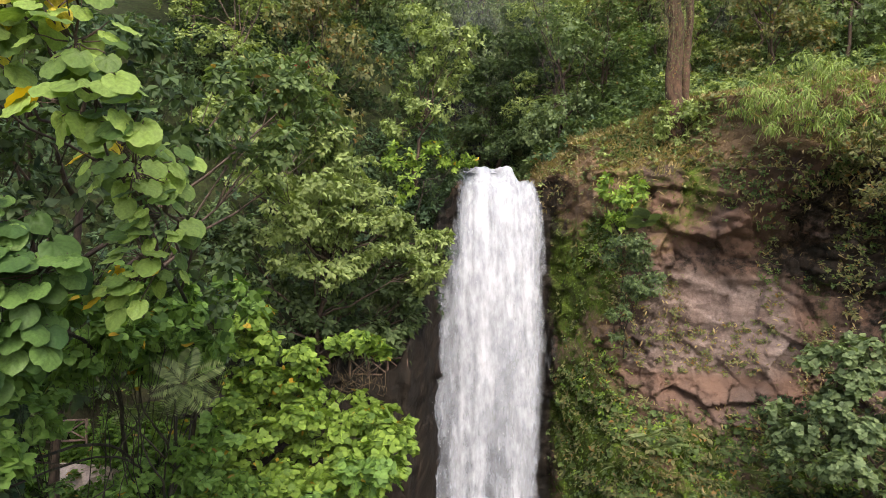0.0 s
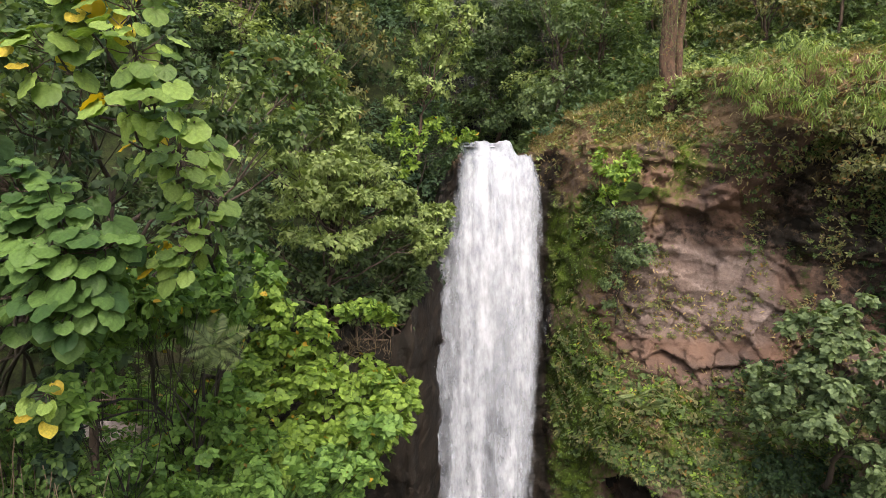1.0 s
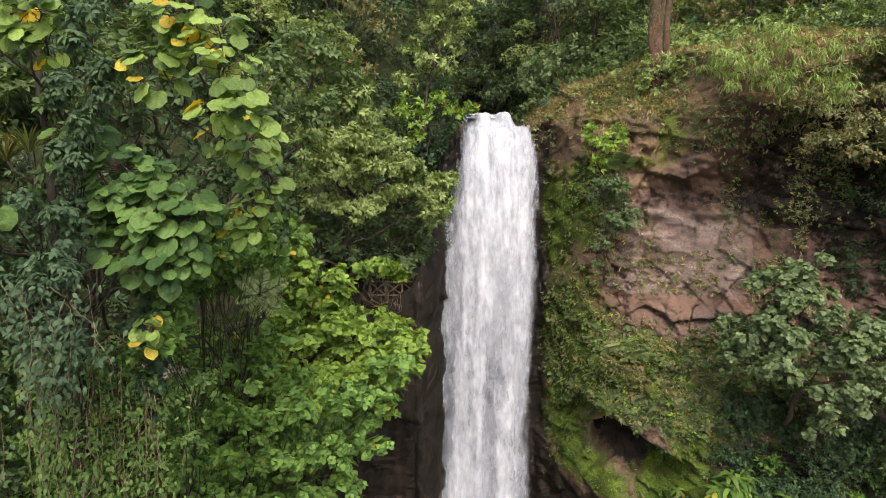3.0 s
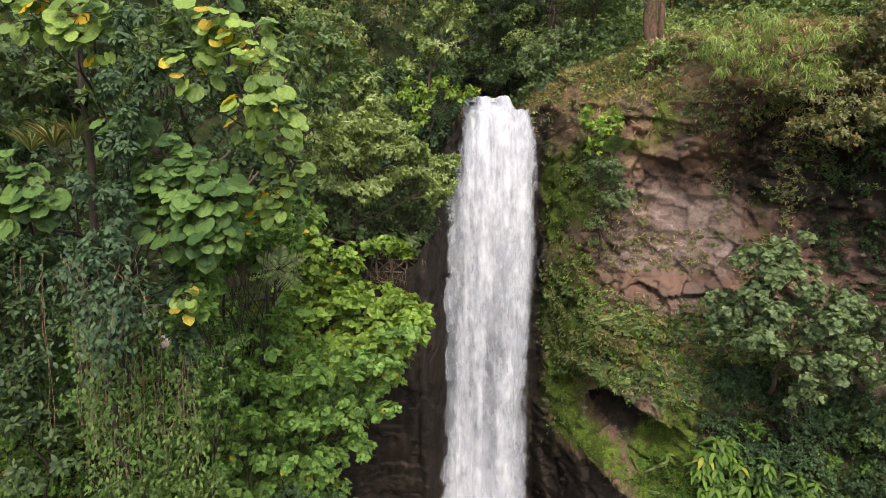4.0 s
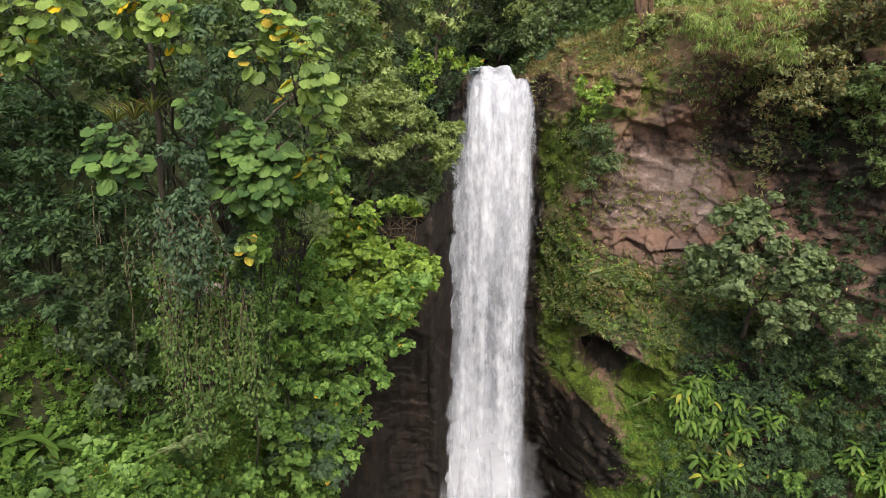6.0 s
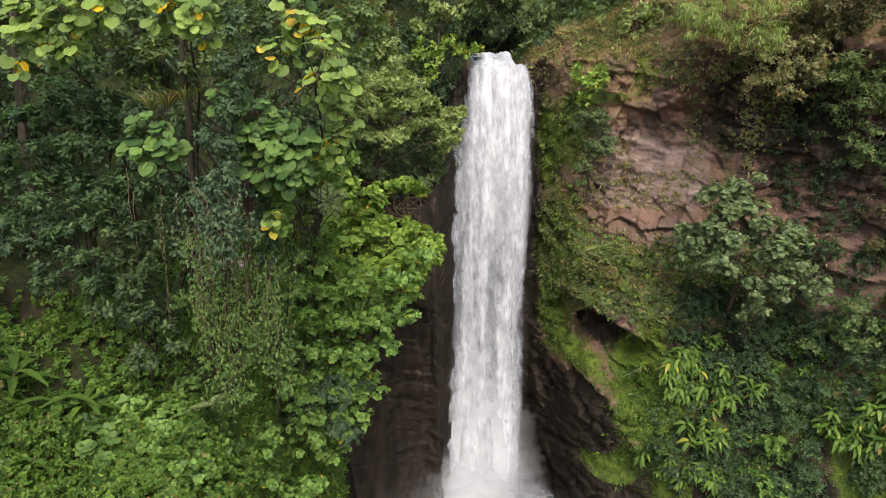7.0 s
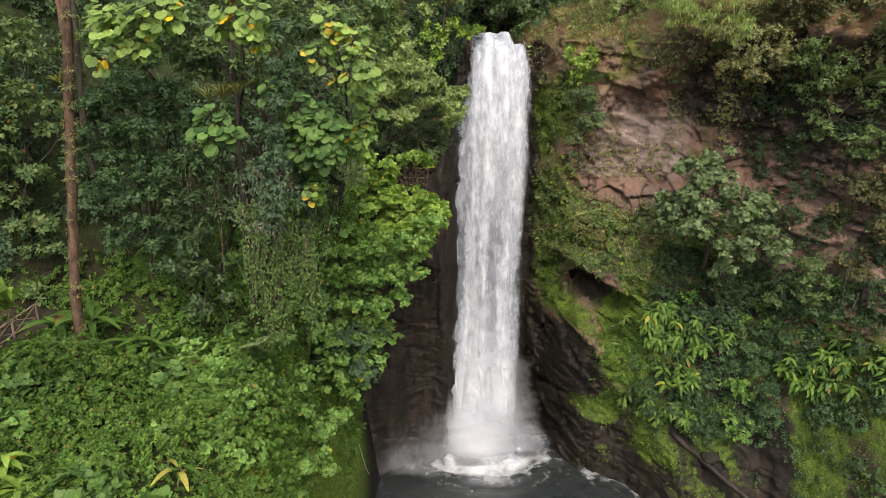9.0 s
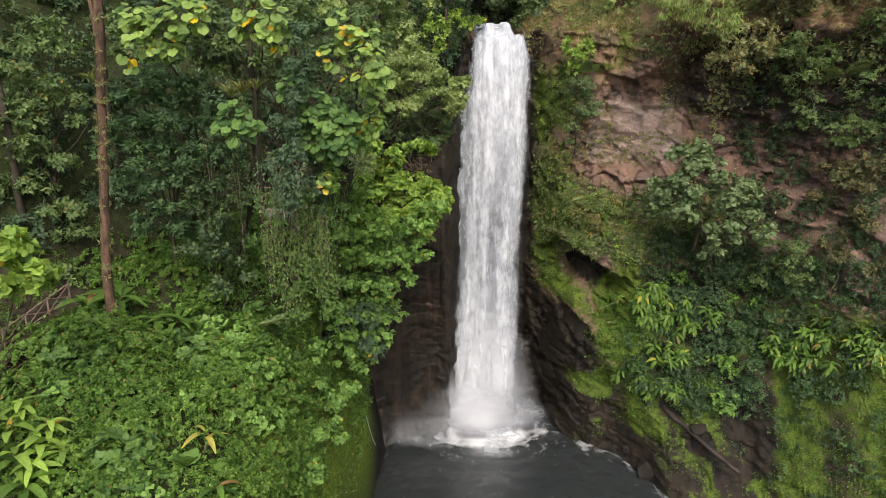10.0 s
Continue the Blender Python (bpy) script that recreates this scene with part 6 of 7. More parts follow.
def build_slope():
    """Bright ground cover on the open slope of the left bank, in patches of different leaves."""
    rng = np.random.default_rng(42)
    x, y, z = ground_spots(-27, -4, 2, 33, 0.8, rng)
    d, e = y - hill_foot(x), x - spur_edge(y)
    keep = (d < 1.2) & (e < 0.1) & ~((np.abs(d + 1.6) < 1.2) & (x < -22))
    keep &= ~((np.abs((x + 24.9) - 0.42 * (y - 9)) < 1.2) & (y > 6) & (y < 16))
    p = np.stack([x, y, z], 1)[keep]
    kind = vnoise(p[:, 0] * 0.2, p[:, 1] * 0.2, 0 * p[:, 0], 23) + rng.normal(0, 0.05, len(p)) + 0.22 * smooth(9, 4, p[:, 1]) * smooth(-13, -17, p[:, 0])
    r = rng.uniform(0.45, 1.05, len(p)) * (1 + 1.2 * (vnoise(p[:, 0] * 0.45, p[:, 1] * 0.45, 0 * p[:, 0], 24) - 0.4))
    for low, high, template, size, mat, label in [
            (-9, 0.54, DIAMOND, 0.18, LEAF_COVER, "bright green small-leaved ground cover on the slope"),
            (0.54, 0.63, HEART_SMALL, 0.22, LEAF_COVER, "heart-leaved plants covering the slope"),
            (0.63, 0.78, DIAMOND, 0.28, LEAF_COVER, "oval-leaved green plants covering the slope"),
            (0.78, 9, HEART_MID, 0.34, LEAF_BIG, "dull heart-leaved climbers covering the slope")]:
        pick = (kind >= low) & (kind < high)
        stuff("ground_cover", hummocks(p[pick], r[pick], rng, template, size, cover=0.42, inside=0.02), mat, label, "ground cover")
    mx, my = rng.uniform(-22, -10.5, 90), rng.uniform(1.5, 14, 90)
    clear = (mx + 24.9) - 0.42 * (my - 9) > 4.2
    mx, my = mx[clear], my[clear]
    mz, mr = ground_z(mx, my), rng.uniform(0.6, 1.5, len(mx))
    patch = vnoise(mx * 0.25, my * 0.25, 0 * mx, 27) + 0.25 * smooth(9, 4, my) * smooth(-12, -16, mx) + rng.normal(0, 0.08, len(mx))
    order = np.argsort(patch)
    for share, (template, size, mat, label) in zip(np.array_split(order, 4), [
            (DIAMOND, 0.17, LEAF_COVER, "mounded bright green ground cover on the slope"), (OVAL, 0.20, LEAF_FRESH, "mounded fresh green plants on the slope"),
            (HEART_MID, 0.28, LEAF_MANTLE, "mounded heart-leaved plants on the slope"), (HEART_MID, 0.40, LEAF_BIG, "mounds of dull broad hearts trailing over the slope")]):
        big = np.stack([mx, my, mz + 0.1 * mr], 1)[share]
        stuff("ground_cover", hummocks(big, mr[share], rng, template, size, cover=0.55, inside=0.02), mat, label, "ground cover")
    clump = [(-19.7, 10.4, 20.0), (-18.5, 10.3, 20.0), (-20.9, 10.2, 19.8), (-17.3, 10.3, 19.6), (-16.2, 10.5, 19.4)]
    stuff("ground_cover", hummocks(clump, [1.3, 1.25, 1.2, 1.1, 1.0], rng, DIAMOND, 0.19, cover=0.6), LEAF_COVER, "lush ground cover round the foot of a trunk", "ground cover")
    # creepers that hang down the steep face above the pool
    y = rng.uniform(2, 28, 560)
    drop = rng.random(560) ** 1.3
    x = spur_edge(y) + 0.1 + 1.9 * drop
    z = ground_z(x, y)
    keep = (vnoise(y * 0.3, z * 0.2, 0 * y, 31) > 0.24 + 0.30 * drop)
    p = np.stack([x, y, z], 1)[keep]
    ey = rng.uniform(5, 25, 70)
    ex = spur_edge(ey) + rng.uniform(0.0, 1.0, 70)
    p = np.concatenate([p, np.stack([ex, ey, ground_z(ex, ey)], 1)])
    q = np.stack([rng.uniform(-0.2, 2.0, 7000), rng.uniform(6, 31.5, 7000)], 1)
    q = np.stack([spur_edge(q[:, 1]) + q[:, 0], q[:, 1], ground_z(spur_edge(q[:, 1]) + q[:, 0], q[:, 1])], 1)
    stuff("moss", leaves(DIAMOND, q, rng.normal(0, 0.5, (7000, 3)) + np.array([0.6, -0.3, 0.2]), rng.normal(0, 0.3, (7000, 3)) + np.array([0.6, -0.2, 0.7]), rng.uniform(0.08, 0.22, 7000), rng), LEAF_MOSS, "bright moss on the bank above the pool", "moss")
    stuff("creeper", hummocks(p, rng.uniform(0.4, 0.9, len(p)), rng, DIAMOND, 0.24, cover=0.5), LEAF_COVER, "green creepers hanging down the bank above the pool", "creeper")


CN = np.stack([np.gradient(CY, axis=1) / (np.gradient(CX, axis=1) + 1e-6), -np.ones_like(CY), np.gradient(CY, axis=0) / (np.gradient(CZ, axis=0) + 1e-6)], -1)
CN = unit(np.clip(CN, -3, 3))
AREA = np.abs(np.gradient(CX, axis=1)) * np.hypot(np.gradient(CZ, axis=0), 0.5 * np.gradient(CY, axis=0)) * (CS > 0)
TOP = (CS > 0.985) * 1.0


def cliff_spots(n, weight, rng):
    """Spots on the cliff face, drawn by weight: places and the way that the face looks there."""
    w = (np.clip(weight, 0, None) * AREA).ravel()
    i = rng.choice(w.size, n, p=w / w.sum())
    p = np.stack([CX.ravel()[i], CY.ravel()[i], CZ.ravel()[i]], 1)
    p[:, 0] += rng.uniform(-0.1, 0.1, n)
    return p, CN.reshape(-1, 3)[i]


def build_cliff_plants():
    rng = np.random.default_rng(43)
    region = smooth(6.2, 7.2, CX) * smooth(34, 30, CX)
    clump = smooth(0.42, 0.62, vnoise(CX * 0.55, CZ * 0.55, 0 * CX, 35))
    tuft = smooth(0.58, 0.7, vnoise(CX * 0.6, CZ * 0.35, 0 * CX, 36)) * smooth(22.5, 24, CZ) * smooth(31, 29.5, CZ) * smooth(8.5, 10, CX) * smooth(24, 21, CX)
    cave = np.clip(1 - 1.3 * np.exp(-((CX - 11.2) / 2.0) ** 2 - ((CZ - 15.4 + 0.5 * (CX - 11.2)) / 1.5) ** 2), 0, 1)
    # small rosettes over the mossy ledges
    ledge = smooth(16.5, 18.5, CZ) * smooth(23.6, 22.2, CZ) * region * smooth(22, 17, CX)
    top = smooth(30, 33, CZ) * region * 0.35
    sidewall = smooth(6.3, 7.0, CX) * smooth(10.4, 8.8, CX) * smooth(16, 20, CZ) * 0.7
    for n, weight, template, size, count, mat, label in [
            (2700, (1.1 * smooth(28.5, 31, CZ) * smooth(8.5, 10, CX) * smooth(30, 26, CX) * (0.1 + clump) + ledge + 0.5 * top + sidewall) * (0.2 + clump) * (0.3 + MOSS), OVAL, 0.21, 6, LEAF_OLIVE, "small olive plants on the cliff ledges"),
            (2900, (1.4 * smooth(28.5, 31, CZ) * smooth(8.5, 10, CX) * smooth(30, 26, CX) * clump + ledge + 0.4 * top + sidewall) * (0.1 + clump) * (0.3 + MOSS), OVAL, 0.20, 6, LEAF_MID, "small green plants on the cliff ledges"),
            (420, tuft, OVAL, 0.2, 6, LEAF_OLIVE, "small olive tufts in the cracks of the bare rock"),
            (260, ledge * (0.3 + clump), HEART_MID, 0.34, 5, LEAF_MID, "broad-leaved green plants on the cliff ledges"),
            (170, ledge * (0.3 + clump), OVAL, 0.42, 6, LEAF_OLIVE, "long-leaved olive plants on the cliff ledges"),
            (420, (TOP + 0.5 * smooth(35.0, 35.6, CZ) * smooth(16, 13, CX)) * region * smooth(26, 22, CX), OVAL, 0.30, 6, LEAF_OLIVE, "low olive plants on the brow of the cliff"),
            (500, (TOP + 0.8 * smooth(35.0, 35.6, CZ) * smooth(16, 13, CX)) * smooth(5.4, 6.4, CX) * smooth(26, 22, CX), OVAL, 0.28, 6, LEAF_PALE, "low light green plants on the brow of the cliff"),
            (330, (ledge + sidewall) * clump * MOSS, OVAL, 0.27, 6, LEAF_LIME, "lime green seedlings on the cliff ledges"),
            (800, np.exp(-((CX - 13.0) / 1.8) ** 2 - ((CZ - 11.2) / 3.2) ** 2) * MOSS * (0.2 + clump), OVAL, 0.17, 6, LEAF_COVER, "bright small plants on the mossy mound"),
            (900, smooth(13, 15, CZ) * smooth(23, 21, CZ) * region * cave * (0.2 + clump), DIAMOND, 0.2, 7, LEAF_DARK, "dark creeping plants on the cliff")]:
        p, nrm = cliff_spots(n, weight, rng)
        stuff("cliff_plant", whorls(template, p + nrm * 0.08, nrm + np.array([0, 0, 0.7]), count, size, rng, 1.0, 0.3), mat, label, "cliff plant")
    # moss tufts
    p, nrm = cliff_spots(30000, MOSS * cave * region * (0.15 + smooth(25, 21, CZ) + 0.6 * smooth(9.5, 8, CX) + 0.8 * smooth(20.5, 23.5, CX + 4 * (clump - 0.5)) * smooth(13, 10, CZ)), rng)
    stuff("moss", leaves(DIAMOND, p, nrm * 0.6 + np.array([0, 0, -0.5]) + rng.normal(0, 0.35, (len(p), 3)), nrm + np.array([0, 0, 0.6]), rng.uniform(0.07, 0.2, len(p)), rng), LEAF_MOSS, "yellow-green moss on the rock", "moss")
    # dry grass hanging from the ledges and lying on the rim
    edge = smooth(0.5, 0.9, CN[..., 2]) + 0.25
    brow = smooth(35.0, 35.6, CZ) * smooth(5.2, 6.2, CX) * smooth(16, 13, CX)
    p, nrm = cliff_spots(22000, np.maximum(region, smooth(5.2, 6.2, CX) * smooth(12, 10, CX)) * edge * (0.6 * tuft + 1.3 * TOP + 1.0 * brow + 0.8 * smooth(29.5, 31, CZ) * smooth(9, 10.5, CX) * smooth(21, 18, CX) * clump + smooth(32, 35, CZ) * smooth(24, 18, CX) + 0.5 * ledge + 0.25 * smooth(20, 23, CZ) * smooth(28, 24, CZ) * smooth(15, 19, CX)), rng)
    stuff("dry_grass", leaves(NARROW, p, nrm * 0.7 + np.array([0, 0, -0.15]) + rng.normal(0, 0.4, (len(p), 3)), nrm + np.array([0, 0, 1.0]), rng.uniform(0.12, 0.42, len(p)), rng), LEAF_DRY, "dry grass hanging from the ledges", "grass")
    # thick growth over the lower right bank
    low = smooth(13.0, 14.4, CX - 0.18 * (CZ - 8)) * smooth(19.5, 17.5, CZ) * smooth(5.4, 6.8, CZ) * smooth(40, 36, CX) * (1 - 0.8 * smooth(21.0, 25.0, CX + 7 * (vnoise(CX * 0.22, CZ * 0.30, 0 * CX, 98) - 0.5)) * smooth(12, 9, CZ + 3 * (clump - 0.5)))
    low = np.maximum(low, 0.10 * smooth(20.5, 22.5, CX) * smooth(20, 18, CZ) * smooth(1, 3, CZ) * smooth(40, 36, CX))
    # the first two leaf tones carry the gorge shade in their colour
    for n, share, template, size, mat, label in [
            (250, 1.0, DIAMOND, 0.25, LEAF_PAINTED_SHADE, "green shrubs covering the lower bank, leaf colour darkened for gorge shade"),
            (170, 1.0, DIAMOND, 0.22, LEAF_TIER, "mid green shrubs covering the lower bank"),
            (50, 0.7, DIAMOND, 0.30, LEAF_COVER, "bright green plants covering the lower bank"),
            (40, 0.7, DIAMOND, 0.22, LEAF_IVY, "grey-green creepers covering the lower bank")]:
        p, nrm = cliff_spots(n, low, rng)
        stuff("bank_shrub", hummocks(p, rng.uniform(0.5, 1.15, n), rng, template, size, cover=0.42), mat, label, "shrub")
    # growth under the broad-leaved tree and beneath the overhang, its shade put into the leaf colour
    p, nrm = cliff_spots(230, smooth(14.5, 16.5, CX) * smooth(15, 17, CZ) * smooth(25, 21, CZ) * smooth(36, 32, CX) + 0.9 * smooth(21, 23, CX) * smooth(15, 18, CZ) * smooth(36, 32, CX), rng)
    stuff("bank_shrub", hummocks(p, rng.uniform(0.5, 1.1, len(p)), rng, DIAMOND, 0.28, cover=0.6), LEAF_PAINTED_SHADE, "shrubs under the gorge wall, shade put into the leaf colour", "shrub")
    # hanging mats below the rim
    p, nrm = cliff_spots(120, smooth(31, 34, CZ) * smooth(16, 18.5, CX) * smooth(40, 34, CX), rng)
    stuff("bank_shrub", hummocks(p, rng.uniform(0.5, 1.0, len(p)), rng, DIAMOND, 0.26, cover=0.7), LEAF_OLIVE, "olive scrub hanging under the rim", "shrub")


def build_rim():
    """Scrub, grass and saplings on the brow above the cliff."""
    rng = np.random.default_rng(44)
    x, y, z = ground_spots(5.5, 34, 24, 58, 1.05, rng)
    back = y - cliff_line(x) - 1.2
    depth = back - 1.2 * smooth(12, 6, x) * 4
    p = np.stack([x, y, z], 1)
    dense = (depth > 1.4) & (back < 12)
    kind = vnoise(x * 0.25, y * 0.25, 0 * x, 51) + rng.normal(0, 0.12, len(x))
    r = rng.uniform(0.5, 1.15, len(x)) * (1 + 0.4 * smooth(2, 8, back))
    for low, high, size, mat, label in [(-9, 0.36, 0.30, LEAF_OLIVE, "olive scrub on the brow of the cliff"), (0.36, 0.58, 0.32, LEAF_PALE, "pale green scrub on the brow of the cliff"),
                                        (0.58, 9, 0.32, LEAF_MID, "green scrub on the brow of the cliff")]:
        pick = dense & (kind >= low) & (kind < high)
        stuff("scrub", hummocks(p[pick], r[pick], rng, DIAMOND, size, cover=0.48), mat, label, "scrub")
    gx, gy = rng.uniform(5.8, 24, 26000), rng.uniform(24, 50, 26000)
    back = gy - cliff_line(gx) - 0.6
    keep = (back > 0) & (back < 7)
    q = np.stack([gx, gy, np.maximum(ground_z(gx, gy), 0)], 1)[keep]
    q[:, 2] += 0.05
    half = rng.random(len(q)) < 0.55
    for pick, mat, label in ((half, LEAF_DRY, "dead grass on the brow beside the fall"), (~half, LEAF_BAMBOO, "low yellow-green grass on the brow beside the fall")):
        n = int(pick.sum())
        stuff("grass", leaves(NARROW, q[pick], np.stack([rng.normal(0, 0.7, n), rng.normal(-0.5, 0.5, n), rng.uniform(0.3, 1.0, n)], 1), rng.normal(0, 0.4, (n, 3)) + np.array([0, -0.3, 1.0]), rng.uniform(0.15, 0.4, n), rng), mat, label, "grass")


def build_forest_floor():
    """Understorey of the forest behind the brink."""
    rng = np.random.default_rng(45)
    x, y, z = ground_spots(-10, 40, 43, 66, 1.9, rng)
    stream = np.abs(x - 3.2)
    back = y - cliff_line(x) - 1.2
    keep = (back > 3) & ((stream > 2.6) | (y > 56)) & ((x > 0.5) | (y > 50))
    p = np.stack([x, y, z], 1)[keep]
    kind = rng.random(len(p))
    for low, high, mat, label in [(0, 0.5, LEAF_DARK, "dark understorey of the forest above the fall"), (0.5, 0.8, LEAF_MID, "green understorey of the forest above the fall"), (0.8, 1.1, LEAF_IVY, "grey-green understorey of the forest above the fall")]:
        pick = (kind >= low) & (kind < high)
        stuff("understorey", hummocks(p[pick], rng.uniform(1.2, 2.2, int(pick.sum())), rng, DIAMOND, 0.38, cover=0.3), mat, label, "undergrowth")


build_forest_floor()
build_hillside()
build_slope()
build_cliff_plants()
build_rim()

# ---- hanging plants and trunks on the left bank ----


def ivy_curtain(name, top_line, length, strands, template, size, material_, label, seed, step=0.17, sway=0.25, ragged=0.5):
    """A curtain of creepers: leafy strands that hang from a line."""
    rng = np.random.default_rng(seed + 700)
    a, b = np.asarray(top_line[0], float), np.asarray(top_line[1], float)
    base = (a + b) / 2
    ob = thing(name, base, label, "creeper")
    pieces, lines = [], []
    for i in range(strands):
        s = rng.random()
        start = a + (b - a) * s - base + rng.normal(0, 0.35, 3) * np.array([1, 1, 0.5])
        long_ = length * rng.uniform(1 - ragged, 1.0)
        line = wander(start, start + np.array([rng.normal(0, 0.3), rng.normal(0, 0.2), -long_]), 12, sway, rng)
        lines.append((line, np.linspace(0.009, 0.004, 12)))
        n = int(long_ / step)
        t = np.linspace(0, 11, n)
        at = np.stack([np.interp(t, np.arange(12), line[:, k]) for k in range(3)], 1) + rng.normal(0, 0.2, (n, 3))
        along = np.stack([rng.normal(0, 0.6, n), rng.normal(-0.35, 0.4, n), rng.uniform(-1.1, -0.2, n)], 1)
        pieces.append(leaves(template, at, along, np.stack([rng.normal(0, 0.35, n), -0.8 + rng.normal(0, 0.3, n), rng.uniform(0.3, 0.9, n)], 1), size * rng.uniform(0.6, 1.15, n), rng))
    part("vine", limb_mesh("vine", lines, VINE_BARK, 4), ob)
    tagged(part("foliage", np_mesh("foliage", *joined(pieces), material_), ob), kind="stuff")
    return ob


ivy_curtain("ivy_curtain", ((-8.2, 8.6, 29.4), (-9.3, 8.7, 29.0)), 2.8, 34, OVAL, 0.20, LEAF_IVY, "grey-green ivy curtain below the round-leaved tree", 2, 0.11)
ivy_curtain("creeper_curtain", ((-10.6, 10.6, 27.6), (-8.6, 10.7, 27.0)), 7.5, 19, OVAL, 0.19, LEAF_VEIL, "fine bright green creepers hanging in a curtain", 3, 0.15, 0.3, 0.6)
ivy_curtain("creeper_curtain", ((-8.6, 10.9, 26.6), (-7.2, 11.4, 25.8)), 6.0, 16, OVAL, 0.18, LEAF_VEIL, "fine green creepers and dry strands hanging in a curtain", 4, 0.11, 0.3, 0.6)
ivy_curtain("dead_creeper", ((11.9, 36.7, 47), (13.4, 36.7, 47)), 8.0, 34, NARROW, 0.22, LEAF_BROWNISH, "dead brown creepers hanging on the thick trunk", 9, 0.16)


def hanging_root(a, length, seed, width=0.012):
    rng = np.random.default_rng(seed + 800)
    ob = new("hanging_root", limb_mesh("hanging_root", [(wander((0, 0, 0), (rng.normal(0, 0.15), rng.normal(0, 0.1), -length), 12, 0.12, rng), np.linspace(width, width * 0.5, 12))], VINE_BARK, 5))
    ob.location = a
    tagged(ob, "thin dry aerial root hanging from the trees", "root", "aerial roots")


for i, (x, y, z, l) in enumerate([(-10.2, 10.8, 27.6, 4.2), (-10.4, 10.9, 27.2, 3.6), (-10.0, 10.8, 27.0, 2.6), (-8.7, 10.9, 26.8, 4.0), (-8.5, 11, 26.6, 3.4), (-11.6, 11.5, 29.0, 5.4), (-12.0, 11.8, 28.0, 4.5),
                                   (-7.8, 11.2, 26.4, 3.6), (-8.2, 11, 27.0, 4.4), (-9.4, 11, 26.4, 4.0), (-14.0, 14.0, 29.5, 5.2), (-13.8, 14.0, 28.5, 4.4)]):
    hanging_root((x, y, z), l, i)


def tall_trunk():
    """The straight reddish trunk on the slope, forked high up, with small epiphytes."""
    rng = np.random.default_rng(61)
    ob = thing("tall_tree", (-19.1, 11.5, 19.5), "tall straight reddish trunk with moss and small epiphytes", "tree")
    line = np.array([(0, 0, -0.6), (0.1, 0, 1.3), (0.35, -0.1, 4.5), (0.8, -0.2, 8.0), (1.3, -0.4, 11.5), (1.9, -0.6, 15.5), (2.3, -0.8, 20.0)])
    t = np.linspace(0, 6, 34)
    line = np.stack([np.interp(t, np.arange(7), line[:, k]) for k in range(3)], 1) + rng.normal(0, 0.02, (34, 3))
    part("trunk", limb_mesh("trunk", [(line, np.linspace(0.25, 0.19, 34) * rng.uniform(0.93, 1.07, 34))], RED_BARK, 12), ob)
    fork = line[26]
    part("fork", limb_mesh("fork", [(wander(fork, fork + (-0.4, 0.2, 4.5), 9, 0.12, rng), np.linspace(0.11, 0.08, 9))], RED_BARK, 9), ob)
    n = 170
    i = np.concatenate([rng.integers(20, 29, n // 2), rng.integers(4, 31, n - n // 2)])
    d = unit(rng.normal(0, 1, (n, 3)) * np.array([1, 1, 0.3]))
    at = line[i] + d * 0.27
    tagged(part("epiphyte", np_mesh("epiphyte", *whorls(NARROW, at, d + (0, 0, 0.3), 7, 0.22, rng, 0.9, 0.45), LEAF_OLIVE), ob, "small tufted epiphytes"), kind="stuff")


tall_trunk()


def mossy_trunk(base, top, radius, seed, label, material_=None):
    rng = np.random.default_rng(seed + 850)
    base = np.asarray(base, float)
    ob = thing("bare_tree", base, label, "tree")
    line = wander((0, 0, -0.5), np.asarray(top, float) - base, 22, 0.25, rng)
    part("trunk", limb_mesh("trunk", [(line, np.linspace(radius, radius * 0.65, 22) * rng.uniform(0.92, 1.08, 22))], material_ or BARK, 11), ob)
    return ob


mossy_trunk((-11.4, 15.4, 20.5), (-10.3, 11.6, 40), 0.14, 1, "dark brown tree trunk carrying epiphytes", DARK_BARK)
mossy_trunk((-26.5, 17, 19), (-26, 17, 42), 0.24, 3, "dark trunk in the shade of the hillside", DARK_BARK)
mossy_trunk((-22.5, 21, 22), (-22, 21, 44), 0.22, 4, "dark trunk in the shade of the hillside", DARK_BARK)
mossy_trunk((12.7, 37.2, 37.5), (12.5, 37.2, 52), 0.5, 5, "thick reddish-brown tree trunk hung with dead creepers", RED_BARK)
mossy_trunk((13.5, 37.6, 37.5), (13.9, 37.6, 52), 0.24, 6, "slender reddish trunk beside the thick one", RED_BARK)


# ---- rosette plants, each leaf a piece of its own ----
def leaf_piece(name, template, material_):
    return np_mesh(name, *template, material_, True)


def rosette(name, label, category, group, pieces, count, size, lean, seed, stem=0.0, tall=0.0, facing=1.0):
    """A plant of long leaves that spring from one base or from a leafy stem."""
    rng = np.random.default_rng(seed + 900)
    ob = thing(name, (0, 0, 0), label, category, group)
    if tall:
        part("stem", limb_mesh("stem", [(wander((0, 0, -0.4), (0.1, -0.1, tall), 6, 0.1, rng), np.linspace(stem, stem * 0.5, 6))], VINE_BARK, 6), ob)
    for i in range(count):
        a = i * 2.4 + rng.normal(0, 0.25)
        up = math.sin(lean + rng.normal(0, 0.18))
        out = math.cos(lean)
        d = (math.cos(a) * out, math.sin(a) * out, up)
        at = (0.05 * d[0], 0.05 * d[1], tall * (0.35 + 0.65 * (i + 1) / count) if tall else 0.0)
        face = (-d[0] * up, -d[1] * up, out + 0.2)
        part("leaf" if "fern" not in name and "palm" not in name else "frond", pieces[i % len(pieces)], ob, "", turn_matrix(at, d, face, size * rng.uniform(0.75, 1.1)))
    return ob


